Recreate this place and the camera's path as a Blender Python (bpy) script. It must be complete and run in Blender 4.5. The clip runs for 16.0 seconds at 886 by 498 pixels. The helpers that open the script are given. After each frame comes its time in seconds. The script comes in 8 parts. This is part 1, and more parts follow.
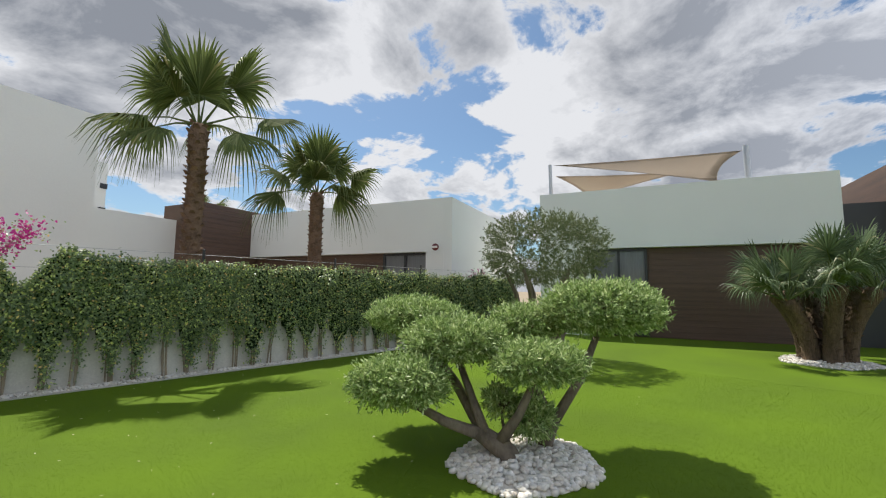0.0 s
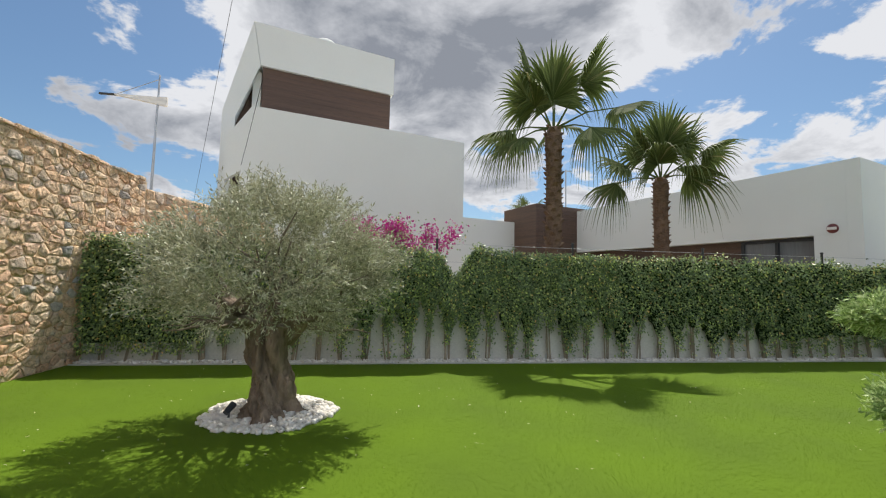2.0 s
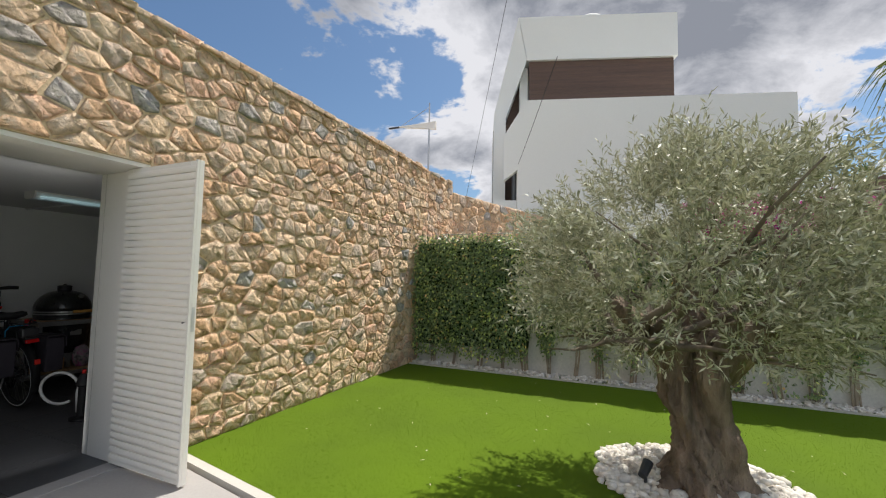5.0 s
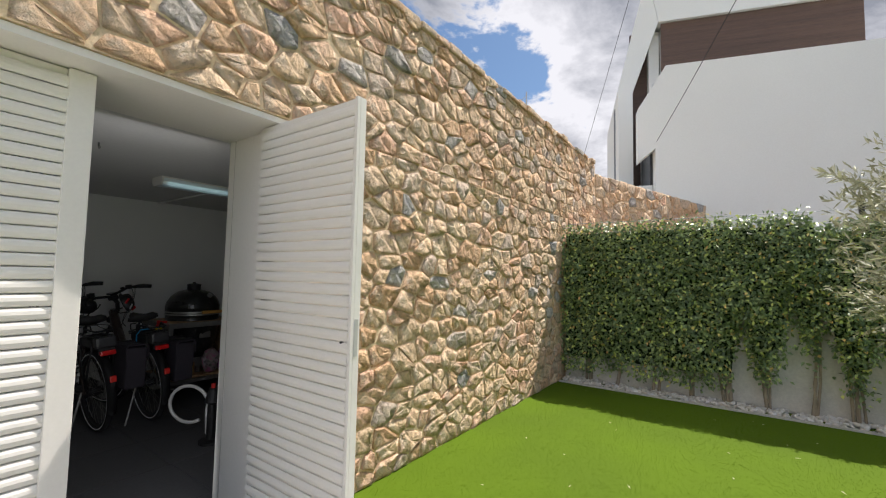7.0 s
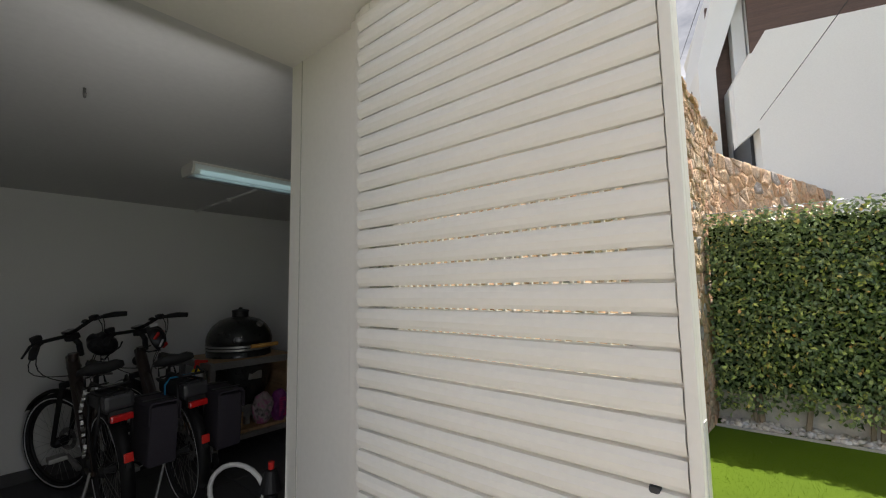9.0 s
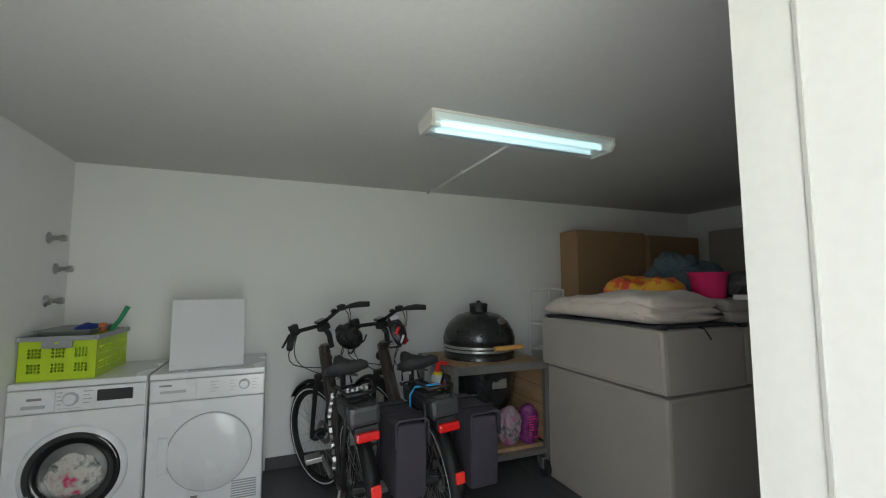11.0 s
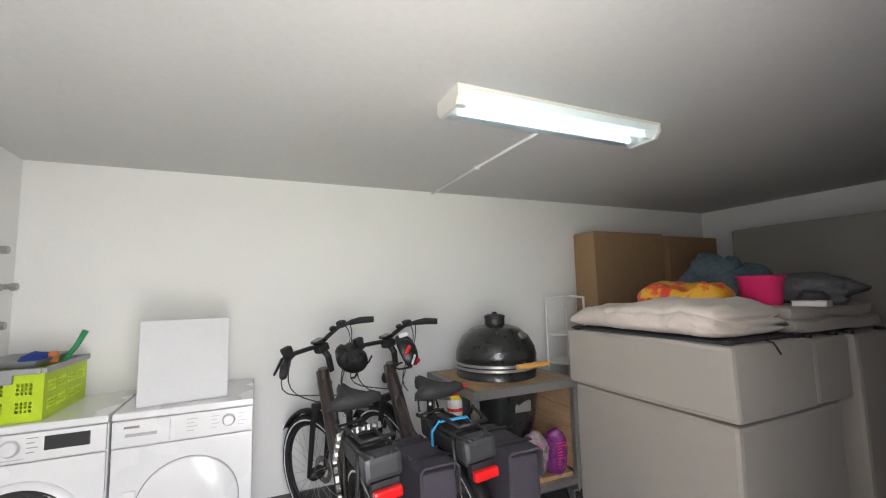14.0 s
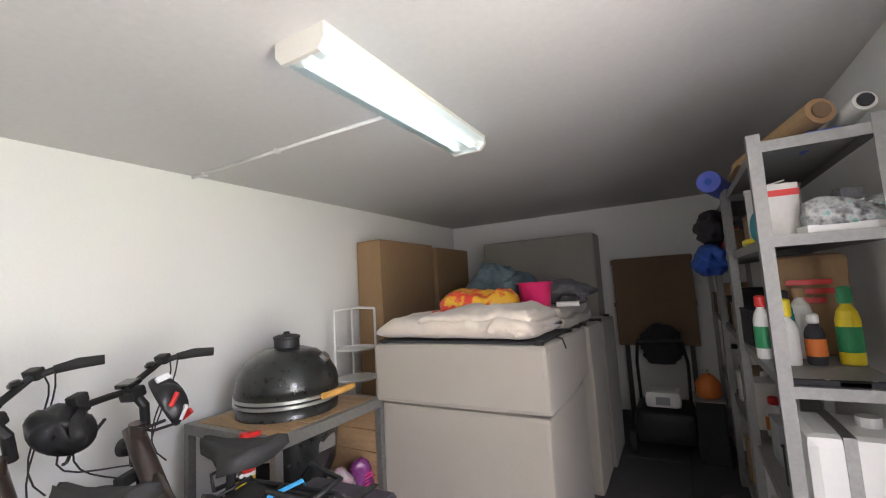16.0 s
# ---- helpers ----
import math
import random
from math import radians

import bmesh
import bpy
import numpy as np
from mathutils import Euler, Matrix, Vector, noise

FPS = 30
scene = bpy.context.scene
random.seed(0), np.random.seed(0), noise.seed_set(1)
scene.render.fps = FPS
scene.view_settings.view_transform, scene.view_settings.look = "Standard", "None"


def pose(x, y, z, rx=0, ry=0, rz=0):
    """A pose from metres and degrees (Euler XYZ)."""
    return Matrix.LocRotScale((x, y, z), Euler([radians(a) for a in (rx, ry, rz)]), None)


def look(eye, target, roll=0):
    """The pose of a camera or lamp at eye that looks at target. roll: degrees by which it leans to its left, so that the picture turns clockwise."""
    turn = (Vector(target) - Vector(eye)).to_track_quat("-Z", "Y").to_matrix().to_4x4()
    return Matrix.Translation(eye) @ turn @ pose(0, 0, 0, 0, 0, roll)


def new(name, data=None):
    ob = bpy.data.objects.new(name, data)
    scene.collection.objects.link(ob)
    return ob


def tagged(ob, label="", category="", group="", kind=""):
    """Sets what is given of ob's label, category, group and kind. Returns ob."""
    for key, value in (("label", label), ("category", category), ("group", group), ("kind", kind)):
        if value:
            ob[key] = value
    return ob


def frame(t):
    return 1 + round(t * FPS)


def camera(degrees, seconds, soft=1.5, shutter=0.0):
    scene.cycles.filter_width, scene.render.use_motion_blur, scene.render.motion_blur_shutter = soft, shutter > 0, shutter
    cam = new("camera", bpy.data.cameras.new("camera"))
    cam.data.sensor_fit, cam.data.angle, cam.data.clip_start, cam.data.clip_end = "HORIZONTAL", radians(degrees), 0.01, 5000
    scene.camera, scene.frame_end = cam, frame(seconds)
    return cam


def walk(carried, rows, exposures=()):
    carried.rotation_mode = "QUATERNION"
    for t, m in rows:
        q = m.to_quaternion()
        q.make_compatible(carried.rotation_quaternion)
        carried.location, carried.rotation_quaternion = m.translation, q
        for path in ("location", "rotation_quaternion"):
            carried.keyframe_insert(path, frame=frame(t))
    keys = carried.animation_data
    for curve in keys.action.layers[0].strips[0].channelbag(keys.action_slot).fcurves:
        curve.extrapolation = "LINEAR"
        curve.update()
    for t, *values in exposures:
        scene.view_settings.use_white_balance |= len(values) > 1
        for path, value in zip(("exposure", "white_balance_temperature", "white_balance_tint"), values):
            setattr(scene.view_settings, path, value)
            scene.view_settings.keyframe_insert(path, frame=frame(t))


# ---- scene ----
cam = camera(93.6, 16.0, soft=1.15)
PATH = [
    (0, (5.764, -0.21, 1.515), (7.226, 1.14, 1.711), 0.6),
    (0.5, (5.506, 0.071, 1.536), (6.669, 1.689, 1.712), 1.1),
    (1, (5.378, 0.266, 1.485), (6.181, 2.089, 1.654), 1.3),
    (1.5, (5.069, 0.428, 1.438), (5.559, 2.361, 1.598), 1.2),
    (2, (4.802, 0.608, 1.425), (5.076, 2.583, 1.579), 1.3),
    (2.5, (4.576, 0.95, 1.42), (4.702, 2.94, 1.574), 1.3),
    (3, (4.342, 1.172, 1.404), (4.338, 3.167, 1.557), 1.3),
    (3.5, (4.042, 1.379, 1.42), (3.872, 3.366, 1.572), 1.4),
    (4, (3.777, 1.547, 1.387), (3.393, 3.504, 1.536), 1.4),
    (4.5, (3.519, 1.698, 1.403), (2.908, 3.597, 1.547), 1.2),
    (5, (3.244, 1.812, 1.399), (2.44, 3.638, 1.535), 1.1),
    (5.2, (3.141, 1.86, 1.413), (2.27, 3.655, 1.548), 1.1),
    (7.3, (1.819, 2.533, 1.37), (0.63, 4.135, 1.513), 0.5),
    (7.5, (1.716, 2.61, 1.37), (0.513, 4.2, 1.531), -0.2),
    (8, (1.383, 2.738, 1.353), (0.16, 4.313, 1.511), -0.4),
    (8.2, (1.235, 2.783, 1.374), (0.006, 4.352, 1.539), -0.7),
    (10.3, (0.075, 3.187, 1.347), (-1.531, 4.366, 1.519), -0.1),
    (10.5, (-0.036, 3.193, 1.352), (-1.716, 4.266, 1.509), -0.2),
    (11, (-0.276, 3.212, 1.35), (-2.121, 3.967, 1.521), -0.2),
    (11.5, (-0.358, 3.146, 1.323), (-2.307, 3.561, 1.5), -0.1),
    (12, (-0.461, 3.103, 1.34), (-2.442, 3.312, 1.521), -0.2),
    (12.5, (-0.55, 3.12, 1.375), (-2.529, 3.337, 1.562), -0.5),
    (13, (-0.577, 3.174, 1.393), (-2.53, 3.565, 1.578), -0.8),
    (13.5, (-0.579, 3.198, 1.399), (-2.476, 3.805, 1.588), -1.1),
    (14, (-0.669, 3.189, 1.385), (-2.485, 4.005, 1.581), -1.4),
    (14.5, (-0.908, 3.174, 1.399), (-2.621, 4.187, 1.596), -1.7),
    (15, (-1.074, 3.114, 1.4), (-2.642, 4.34, 1.597), -2.2),
    (15.5, (-1.204, 3.063, 1.407), (-2.542, 4.537, 1.605), -2.7),
    (16, (-1.232, 3.075, 1.408), (-2.209, 4.81, 1.602), -3.4),
]
walk(cam, [(t, look(eye, target, roll)) for t, eye, target, roll in PATH],
     [(0.0, 0.13, 6500, 10), (5.0, 0.13, 6500, 12), (7.3, 0.35, 6500, 14), (8.2, 0.42, 6500, 14), (10.3, 1.0, 6850, 12), (10.6, 1.7, 6750, 11), (11.0, 2.6, 6350, 9),
      (11.5, 3.6, 6500, 12), (12.5, 3.68, 6500, 14), (13.5, 3.8, 6550, 16), (15.0, 4.0, 6600, 20), (16.0, 4.25, 6650, 21)])

# ---- sky, sun ----
SUN_ELEV, SUN_AZ = radians(61), 0.36
to_sun = Vector((math.sin(SUN_AZ) * math.cos(SUN_ELEV), math.cos(SUN_AZ) * math.cos(SUN_ELEV), math.sin(SUN_ELEV)))
sun = new("sun", bpy.data.lights.new("sun", "SUN"))
sun.data.energy, sun.data.angle, sun.data.color = 5.0, radians(0.6), (1.0, 0.95, 0.86)
sun.rotation_mode = "QUATERNION"
sun.rotation_quaternion = to_sun.to_track_quat("Z", "Y")

world = bpy.data.worlds.new("sky")
scene.world = world
world.use_nodes = True


def build_sky(nt):
    nt.nodes.clear()
    n, l = nt.nodes.new, nt.links.new
    out, bg = n("ShaderNodeOutputWorld"), n("ShaderNodeBackground")
    sky = n("ShaderNodeTexSky")
    sky.sky_type, sky.sun_disc, sky.sun_elevation, sky.sun_rotation = "NISHITA", False, SUN_ELEV, SUN_AZ
    dim = n("ShaderNodeVectorMath"); dim.operation = "MULTIPLY"; dim.inputs[1].default_value = (0.076, 0.092, 0.100)
    l(sky.outputs[0], dim.inputs[0])
    co = n("ShaderNodeTexCoord")
    sep = n("ShaderNodeSeparateXYZ"); l(co.outputs["Generated"], sep.inputs[0])
    up = n("ShaderNodeMath"); up.operation = "ADD"; up.inputs[1].default_value = 0.28
    top = n("ShaderNodeMath"); top.operation = "MAXIMUM"; top.inputs[1].default_value = 0.02
    l(sep.outputs[2], top.inputs[0]); l(top.outputs[0], up.inputs[0])
    flat = n("ShaderNodeCombineXYZ"); flat.inputs[2].default_value = 3.7
    for k in (0, 1):
        dv = n("ShaderNodeMath"); dv.operation = "DIVIDE"
        l(sep.outputs[k], dv.inputs[0]); l(up.outputs[0], dv.inputs[1]); l(dv.outputs[0], flat.inputs[k])
    puff = n("ShaderNodeTexNoise"); puff.inputs["Scale"].default_value = 2.9
    puff.inputs["Detail"].default_value, puff.inputs["Roughness"].default_value = 10, 0.60
    puff.inputs["Distortion"].default_value = 0.25
    l(flat.outputs[0], puff.inputs["Vector"])
    cover = n("ShaderNodeMapRange"); cover.interpolation_type = "SMOOTHSTEP"
    cover.inputs["From Min"].default_value, cover.inputs["From Max"].default_value = 0.425, 0.53

    def masses(blobs):
        """Sum of soft-edged cloud masses (direction, angular radius in degrees, weight) in the sky."""
        total = None
        for c, rad, w in blobs:
            dot = n("ShaderNodeVectorMath"); dot.operation = "DOT_PRODUCT"; dot.inputs[1].default_value = Vector(c).normalized()
            l(co.outputs["Generated"], dot.inputs[0])
            mr = n("ShaderNodeMapRange"); mr.interpolation_type = "SMOOTHSTEP"
            mr.inputs["From Min"].default_value, mr.inputs["From Max"].default_value = math.cos(radians(rad)), math.cos(radians(rad * 0.2))
            mr.inputs["To Max"].default_value = w
            l(dot.outputs["Value"], mr.inputs["Value"])
            if total is None:
                total = mr.outputs[0]
            else:
                sm = n("ShaderNodeMath"); l(total, sm.inputs[0]); l(mr.outputs[0], sm.inputs[1]); total = sm.outputs[0]
        return total
    wide = n("ShaderNodeMath"); wide.operation = "MULTIPLY_ADD"; wide.inputs[1].default_value, wide.inputs[2].default_value = 1.7, -0.36
    l(puff.outputs["Fac"], wide.inputs[0])
    bank = n("ShaderNodeMath"); l(wide.outputs[0], bank.inputs[0])
    l(masses([((-0.60, 0.70, 0.36), 24, -0.17), ((-0.36, 0.82, 0.44), 12, 0.12), ((0.05, 0.86, 0.50), 25, 0.20), ((0.63, 0.63, 0.44), 12, -0.15),
              ((0.50, 0.74, 0.50), 9, 0.10), ((0.80, 0.48, 0.36), 11, 0.10), ((0.88, 0.15, 0.48), 26, 0.18), ((0.36, 0.90, 0.27), 5, -0.12),
              ((0.58, 0.78, 0.24), 9, 0.08), ((-0.30, 0.90, 0.30), 9, 0.08)]), bank.inputs[1])
    l(bank.outputs[0], cover.inputs["Value"])
    thick = n("ShaderNodeTexNoise"); thick.inputs["Scale"].default_value = 1.1
    thick.inputs["Detail"].default_value, thick.inputs["Roughness"].default_value = 5, 0.5
    shift = n("ShaderNodeVectorMath"); shift.operation = "ADD"; shift.inputs[1].default_value = (4.1, 1.3, 2.0)
    l(flat.outputs[0], shift.inputs[0]); l(shift.outputs[0], thick.inputs["Vector"])
    add = n("ShaderNodeMath"); add.operation = "MULTIPLY_ADD"; add.inputs[1].default_value = 1.15
    less = n("ShaderNodeMath"); less.operation = "MULTIPLY"; less.inputs[1].default_value = 0.75
    l(thick.outputs["Fac"], less.inputs[0])
    l(puff.outputs["Fac"], add.inputs[0]); l(less.outputs[0], add.inputs[2])
    tone = n("ShaderNodeValToRGB")
    tone.color_ramp.elements[0].position, tone.color_ramp.elements[0].color = 0.05, (0.86, 0.875, 0.91, 1)
    tone.color_ramp.elements[1].position, tone.color_ramp.elements[1].color = 1.0, (0.30, 0.325, 0.375, 1)
    squeeze = n("ShaderNodeMapRange"); squeeze.inputs["From Min"].default_value, squeeze.inputs["From Max"].default_value = 0.86, 1.16
    heavy = n("ShaderNodeMath"); l(add.outputs[0], heavy.inputs[0])
    l(masses([((0.04, 0.86, 0.50), 22, 0.10), ((0.90, 0.15, 0.46), 24, 0.10), ((-0.40, 0.80, 0.44), 12, -0.12), ((0.50, 0.76, 0.45), 9, -0.10),
              ((0.80, 0.48, 0.34), 12, -0.12), ((0.30, 0.93, 0.20), 16, -0.10)]), heavy.inputs[1])
    l(heavy.outputs[0], squeeze.inputs["Value"]); l(squeeze.outputs[0], tone.inputs[0])
    mix = n("ShaderNodeMix"); mix.data_type = "RGBA"
    l(cover.outputs[0], mix.inputs["Factor"]); l(dim.outputs[0], mix.inputs[6]); l(tone.outputs[0], mix.inputs[7])
    # clouds opposite the sun are lit from the front
    lit = n("ShaderNodeMapRange"); lit.inputs["From Min"].default_value, lit.inputs["From Max"].default_value = -0.9, 0.3
    lit.inputs["To Min"].default_value, lit.inputs["To Max"].default_value = 2.0, 0.84
    l(sep.outputs[1], lit.inputs["Value"])
    gain = n("ShaderNodeVectorMath"); gain.operation = "SCALE"
    l(tone.outputs[0], gain.inputs[0]); l(lit.outputs[0], gain.inputs["Scale"]); l(gain.outputs[0], mix.inputs[7])
    l(mix.outputs[2], bg.inputs[0]); bg.inputs[1].default_value = 1.0
    l(bg.outputs[0], out.inputs[0])


build_sky(world.node_tree)

# daylight that the doorway lets into the store
day = new("door_daylight", bpy.data.lights.new("door_daylight", "AREA"))
day.data.shape, day.data.size, day.data.size_y, day.data.energy, day.data.color = "RECTANGLE", 0.74, 2.05, 2.5, (0.97, 0.99, 1.0)
day.matrix_world = look((-0.60, 3.32, 1.08), (-2.6, 3.4, 1.0))

# ---- materials ----


def ramp_of(nt, fac, stops):
    r = nt.nodes.new("ShaderNodeValToRGB")
    e = r.color_ramp.elements
    while len(e) < len(stops):
        e.new(0.5)
    for el, (p, c) in zip(e, stops):
        el.position, el.color = p, (*c, 1)
    nt.links.new(fac, r.inputs[0])
    return r.outputs[0]


def noise_of(nt, scale, detail=4, rough=0.55, stretch=None, coord="Object"):
    co = nt.nodes.new("ShaderNodeTexCoord")
    src = co.outputs[coord]
    if stretch:
        mp = nt.nodes.new("ShaderNodeMapping")
        mp.inputs["Scale"].default_value = stretch
        nt.links.new(src, mp.inputs[0]); src = mp.outputs[0]
    t = nt.nodes.new("ShaderNodeTexNoise")
    t.inputs["Scale"].default_value, t.inputs["Detail"].default_value, t.inputs["Roughness"].default_value = scale, detail, rough
    nt.links.new(src, t.inputs["Vector"])
    return t.outputs["Fac"]


def tone(c, k):
    return tuple(min(1, max(0, v * k)) for v in c)


def mat(name, color, rough=0.6, metal=0.0, vary=0.15, big=1.5, fine=60, bump=0.15, depth=0.004, stretch=None, spec=0.5,
        coat=0.0, colors=None, source="noise", trans=0.0, alpha=1.0, sheen=0.0, rough_vary=0.1):
    """Principled material: colour varied at two scales (a broad stain and a fine grain), grain in the relief and the gloss."""
    m = bpy.data.materials.new(name)
    m.use_nodes = True
    nt = m.node_tree
    b = nt.nodes["Principled BSDF"]
    b.inputs["Metallic"].default_value = metal
    b.inputs["Specular IOR Level"].default_value = spec
    b.inputs["Coat Weight"].default_value = coat
    b.inputs["Coat Roughness"].default_value = 0.08
    b.inputs["Sheen Weight"].default_value = sheen
    b.inputs["Transmission Weight"].default_value = trans
    b.inputs["Alpha"].default_value = alpha
    broad, grain = noise_of(nt, big, 3, 0.5, stretch), noise_of(nt, fine, 4, 0.6, stretch)
    both = nt.nodes.new("ShaderNodeMath"); both.operation = "MULTIPLY_ADD"
    both.inputs[1].default_value = 0.5
    half = nt.nodes.new("ShaderNodeMath"); half.operation = "MULTIPLY"; half.inputs[1].default_value = 0.5
    nt.links.new(grain, half.inputs[0]); nt.links.new(broad, both.inputs[0]); nt.links.new(half.outputs[0], both.inputs[2])
    if colors:
        if source == "object":
            info = nt.nodes.new("ShaderNodeObjectInfo"); pick = info.outputs["Random"]
        elif source == "island":
            info = nt.nodes.new("ShaderNodeNewGeometry"); pick = info.outputs["Random Per Island"]
        else:
            pick = both.outputs[0]
        base = ramp_of(nt, pick, colors)
        if source != "noise":
            mul = nt.nodes.new("ShaderNodeMix"); mul.data_type = "RGBA"; mul.blend_type = "MULTIPLY"
            mul.inputs["Factor"].default_value = 1.0
            shade = ramp_of(nt, both.outputs[0], [(0.3, (1 - vary,) * 3), (0.7, (1, 1, 1))])
            nt.links.new(base, mul.inputs[6]); nt.links.new(shade, mul.inputs[7]); base = mul.outputs[2]
    else:
        base = ramp_of(nt, both.outputs[0], [(0.33, tone(color, 1 - vary)), (0.67, tone(color, 1 + vary * 0.6))])
    nt.links.new(base, b.inputs["Base Color"])
    rr = nt.nodes.new("ShaderNodeMapRange")
    rr.inputs["To Min"].default_value, rr.inputs["To Max"].default_value = max(0.02, rough - rough_vary), min(1, rough + rough_vary)
    nt.links.new(broad, rr.inputs["Value"]); nt.links.new(rr.outputs[0], b.inputs["Roughness"])
    if bump:
        bp = nt.nodes.new("ShaderNodeBump")
        bp.inputs["Strength"].default_value, bp.inputs["Distance"].default_value = bump, depth
        nt.links.new(grain, bp.inputs["Height"]); nt.links.new(bp.outputs[0], b.inputs["Normal"])
    return m


def leaf_mat(name, stops, rough=0.45, through_light=0.25, spec=0.25):
    m = bpy.data.materials.new(name)
    m.use_nodes = True
    nt = m.node_tree
    b = nt.nodes["Principled BSDF"]
    geo = nt.nodes.new("ShaderNodeNewGeometry")
    col = ramp_of(nt, geo.outputs["Random Per Island"], stops)
    nt.links.new(col, b.inputs["Base Color"])
    b.inputs["Roughness"].default_value, b.inputs["Specular IOR Level"].default_value = rough, spec
    tr = nt.nodes.new("ShaderNodeBsdfTranslucent")
    nt.links.new(col, tr.inputs[0])
    mx = nt.nodes.new("ShaderNodeMixShader"); mx.inputs[0].default_value = through_light
    nt.links.new(b.outputs[0], mx.inputs[1]); nt.links.new(tr.outputs[0], mx.inputs[2])
    nt.links.new(mx.outputs[0], nt.nodes["Material Output"].inputs[0])
    return m


def glow(name, color, strength):
    m = bpy.data.materials.new(name)
    m.use_nodes = True
    b = m.node_tree.nodes["Principled BSDF"]
    b.inputs["Base Color"].default_value = (*color, 1)
    b.inputs["Emission Color"].default_value = (*color, 1)
    b.inputs["Emission Strength"].default_value = strength
    return m


M = {}
M["soil"] = mat("soil", (0.30, 0.24, 0.16), 0.95, vary=0.3, big=0.2, fine=8, bump=0.4, depth=0.02)
M["turf"] = mat("turf", (0.088, 0.152, 0.004), 0.9, vary=0.26, big=0.7, fine=120, bump=0.18, depth=0.008, spec=0.2)
M["blade"] = leaf_mat("blade", [(0.0, (0.084, 0.146, 0.004)), (0.5, (0.094, 0.161, 0.004)), (0.985, (0.102, 0.176, 0.006)), (1.0, (0.16, 0.19, 0.03))], 0.9, 0.3, 0.1)
M["render"] = mat("render", (0.785, 0.80, 0.775), 0.85, vary=0.05, big=0.35, fine=45, bump=0.12, depth=0.004, spec=0.25)
M["garden_wall"] = mat("garden_wall", (0.66, 0.64, 0.58), 0.88, vary=0.18, big=1.4, fine=40, bump=0.25, depth=0.005, spec=0.2)
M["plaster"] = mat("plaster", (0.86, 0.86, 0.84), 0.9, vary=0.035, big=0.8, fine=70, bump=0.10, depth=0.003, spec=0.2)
# darker than the plaster: the low daylight's weaker reach put into the ceiling's colour
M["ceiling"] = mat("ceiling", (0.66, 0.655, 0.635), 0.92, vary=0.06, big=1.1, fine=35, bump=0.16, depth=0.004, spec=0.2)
M["cladding"] = mat("cladding", (0.115, 0.068, 0.047), 0.6, vary=0.42, big=1.2, fine=14, bump=0.2, depth=0.003, stretch=(0.35, 0.35, 9))
M["mortar"] = mat("mortar", (0.84, 0.65, 0.44), 0.95, vary=0.35, big=2.5, fine=55, bump=0.6, depth=0.012, spec=0.2)
STONES = [(p, tuple(min(1, v * k) for v, k in zip(c, (1.70, 1.62, 1.62)))) for p, c in [(0.0, (0.55, 0.40, 0.26)), (0.14, (0.46, 0.31, 0.19)), (0.28, (0.60, 0.46, 0.31)), (0.42, (0.50, 0.335, 0.235)),
          (0.56, (0.58, 0.445, 0.31)), (0.70, (0.51, 0.40, 0.27)), (0.80, (0.44, 0.37, 0.30)), (0.86, (0.60, 0.475, 0.33)), (0.915, (0.56, 0.43, 0.30)), (0.955, (0.28, 0.29, 0.29)), (1.0, (0.42, 0.40, 0.37))]]

def stone_mat(name, source):
    """Weathered limestone: a tone for each stone, mottled and veined, with a pitted, ridged relief."""
    m = mat(name, (0.4, 0.3, 0.2), 0.86, vary=0.25, big=7, fine=30, bump=0, colors=STONES, source=source, spec=0.2)
    nt = m.node_tree
    b = nt.nodes["Principled BSDF"]
    base = b.inputs["Base Color"].links[0].from_socket
    mott = ramp_of(nt, noise_of(nt, 17, 7, 0.68), [(0.30, (0.58, 0.54, 0.50)), (0.45, (0.98, 0.97, 0.95)), (0.60, (1.12, 1.10, 1.06)), (0.74, (1.3, 1.28, 1.24))])
    mul = nt.nodes.new("ShaderNodeMix"); mul.data_type, mul.blend_type = "RGBA", "MULTIPLY"
    mul.inputs["Factor"].default_value = 1.0
    nt.links.new(base, mul.inputs[6]); nt.links.new(mott, mul.inputs[7])
    vein = nt.nodes.new("ShaderNodeMix"); vein.data_type = "RGBA"
    amount = ramp_of(nt, noise_of(nt, 6.5, 5, 0.6), [(0.54, (0, 0, 0)), (0.68, (0.65, 0.65, 0.65))])
    nt.links.new(amount, vein.inputs["Factor"]); nt.links.new(mul.outputs[2], vein.inputs[6])
    vein.inputs[7].default_value = (0.62, 0.56, 0.48, 1)
    nt.links.new(vein.outputs[2], b.inputs["Base Color"])
    coarse, pits = noise_of(nt, 19, 3, 0.55), noise_of(nt, 60, 8, 0.72)
    hgt = nt.nodes.new("ShaderNodeMath"); hgt.operation = "MULTIPLY_ADD"; hgt.inputs[1].default_value = 0.45
    nt.links.new(pits, hgt.inputs[0]); nt.links.new(coarse, hgt.inputs[2])
    bp = nt.nodes.new("ShaderNodeBump"); bp.inputs["Strength"].default_value, bp.inputs["Distance"].default_value = 1.0, 0.05
    nt.links.new(hgt.outputs[0], bp.inputs["Height"]); nt.links.new(bp.outputs[0], b.inputs["Normal"])
    return m


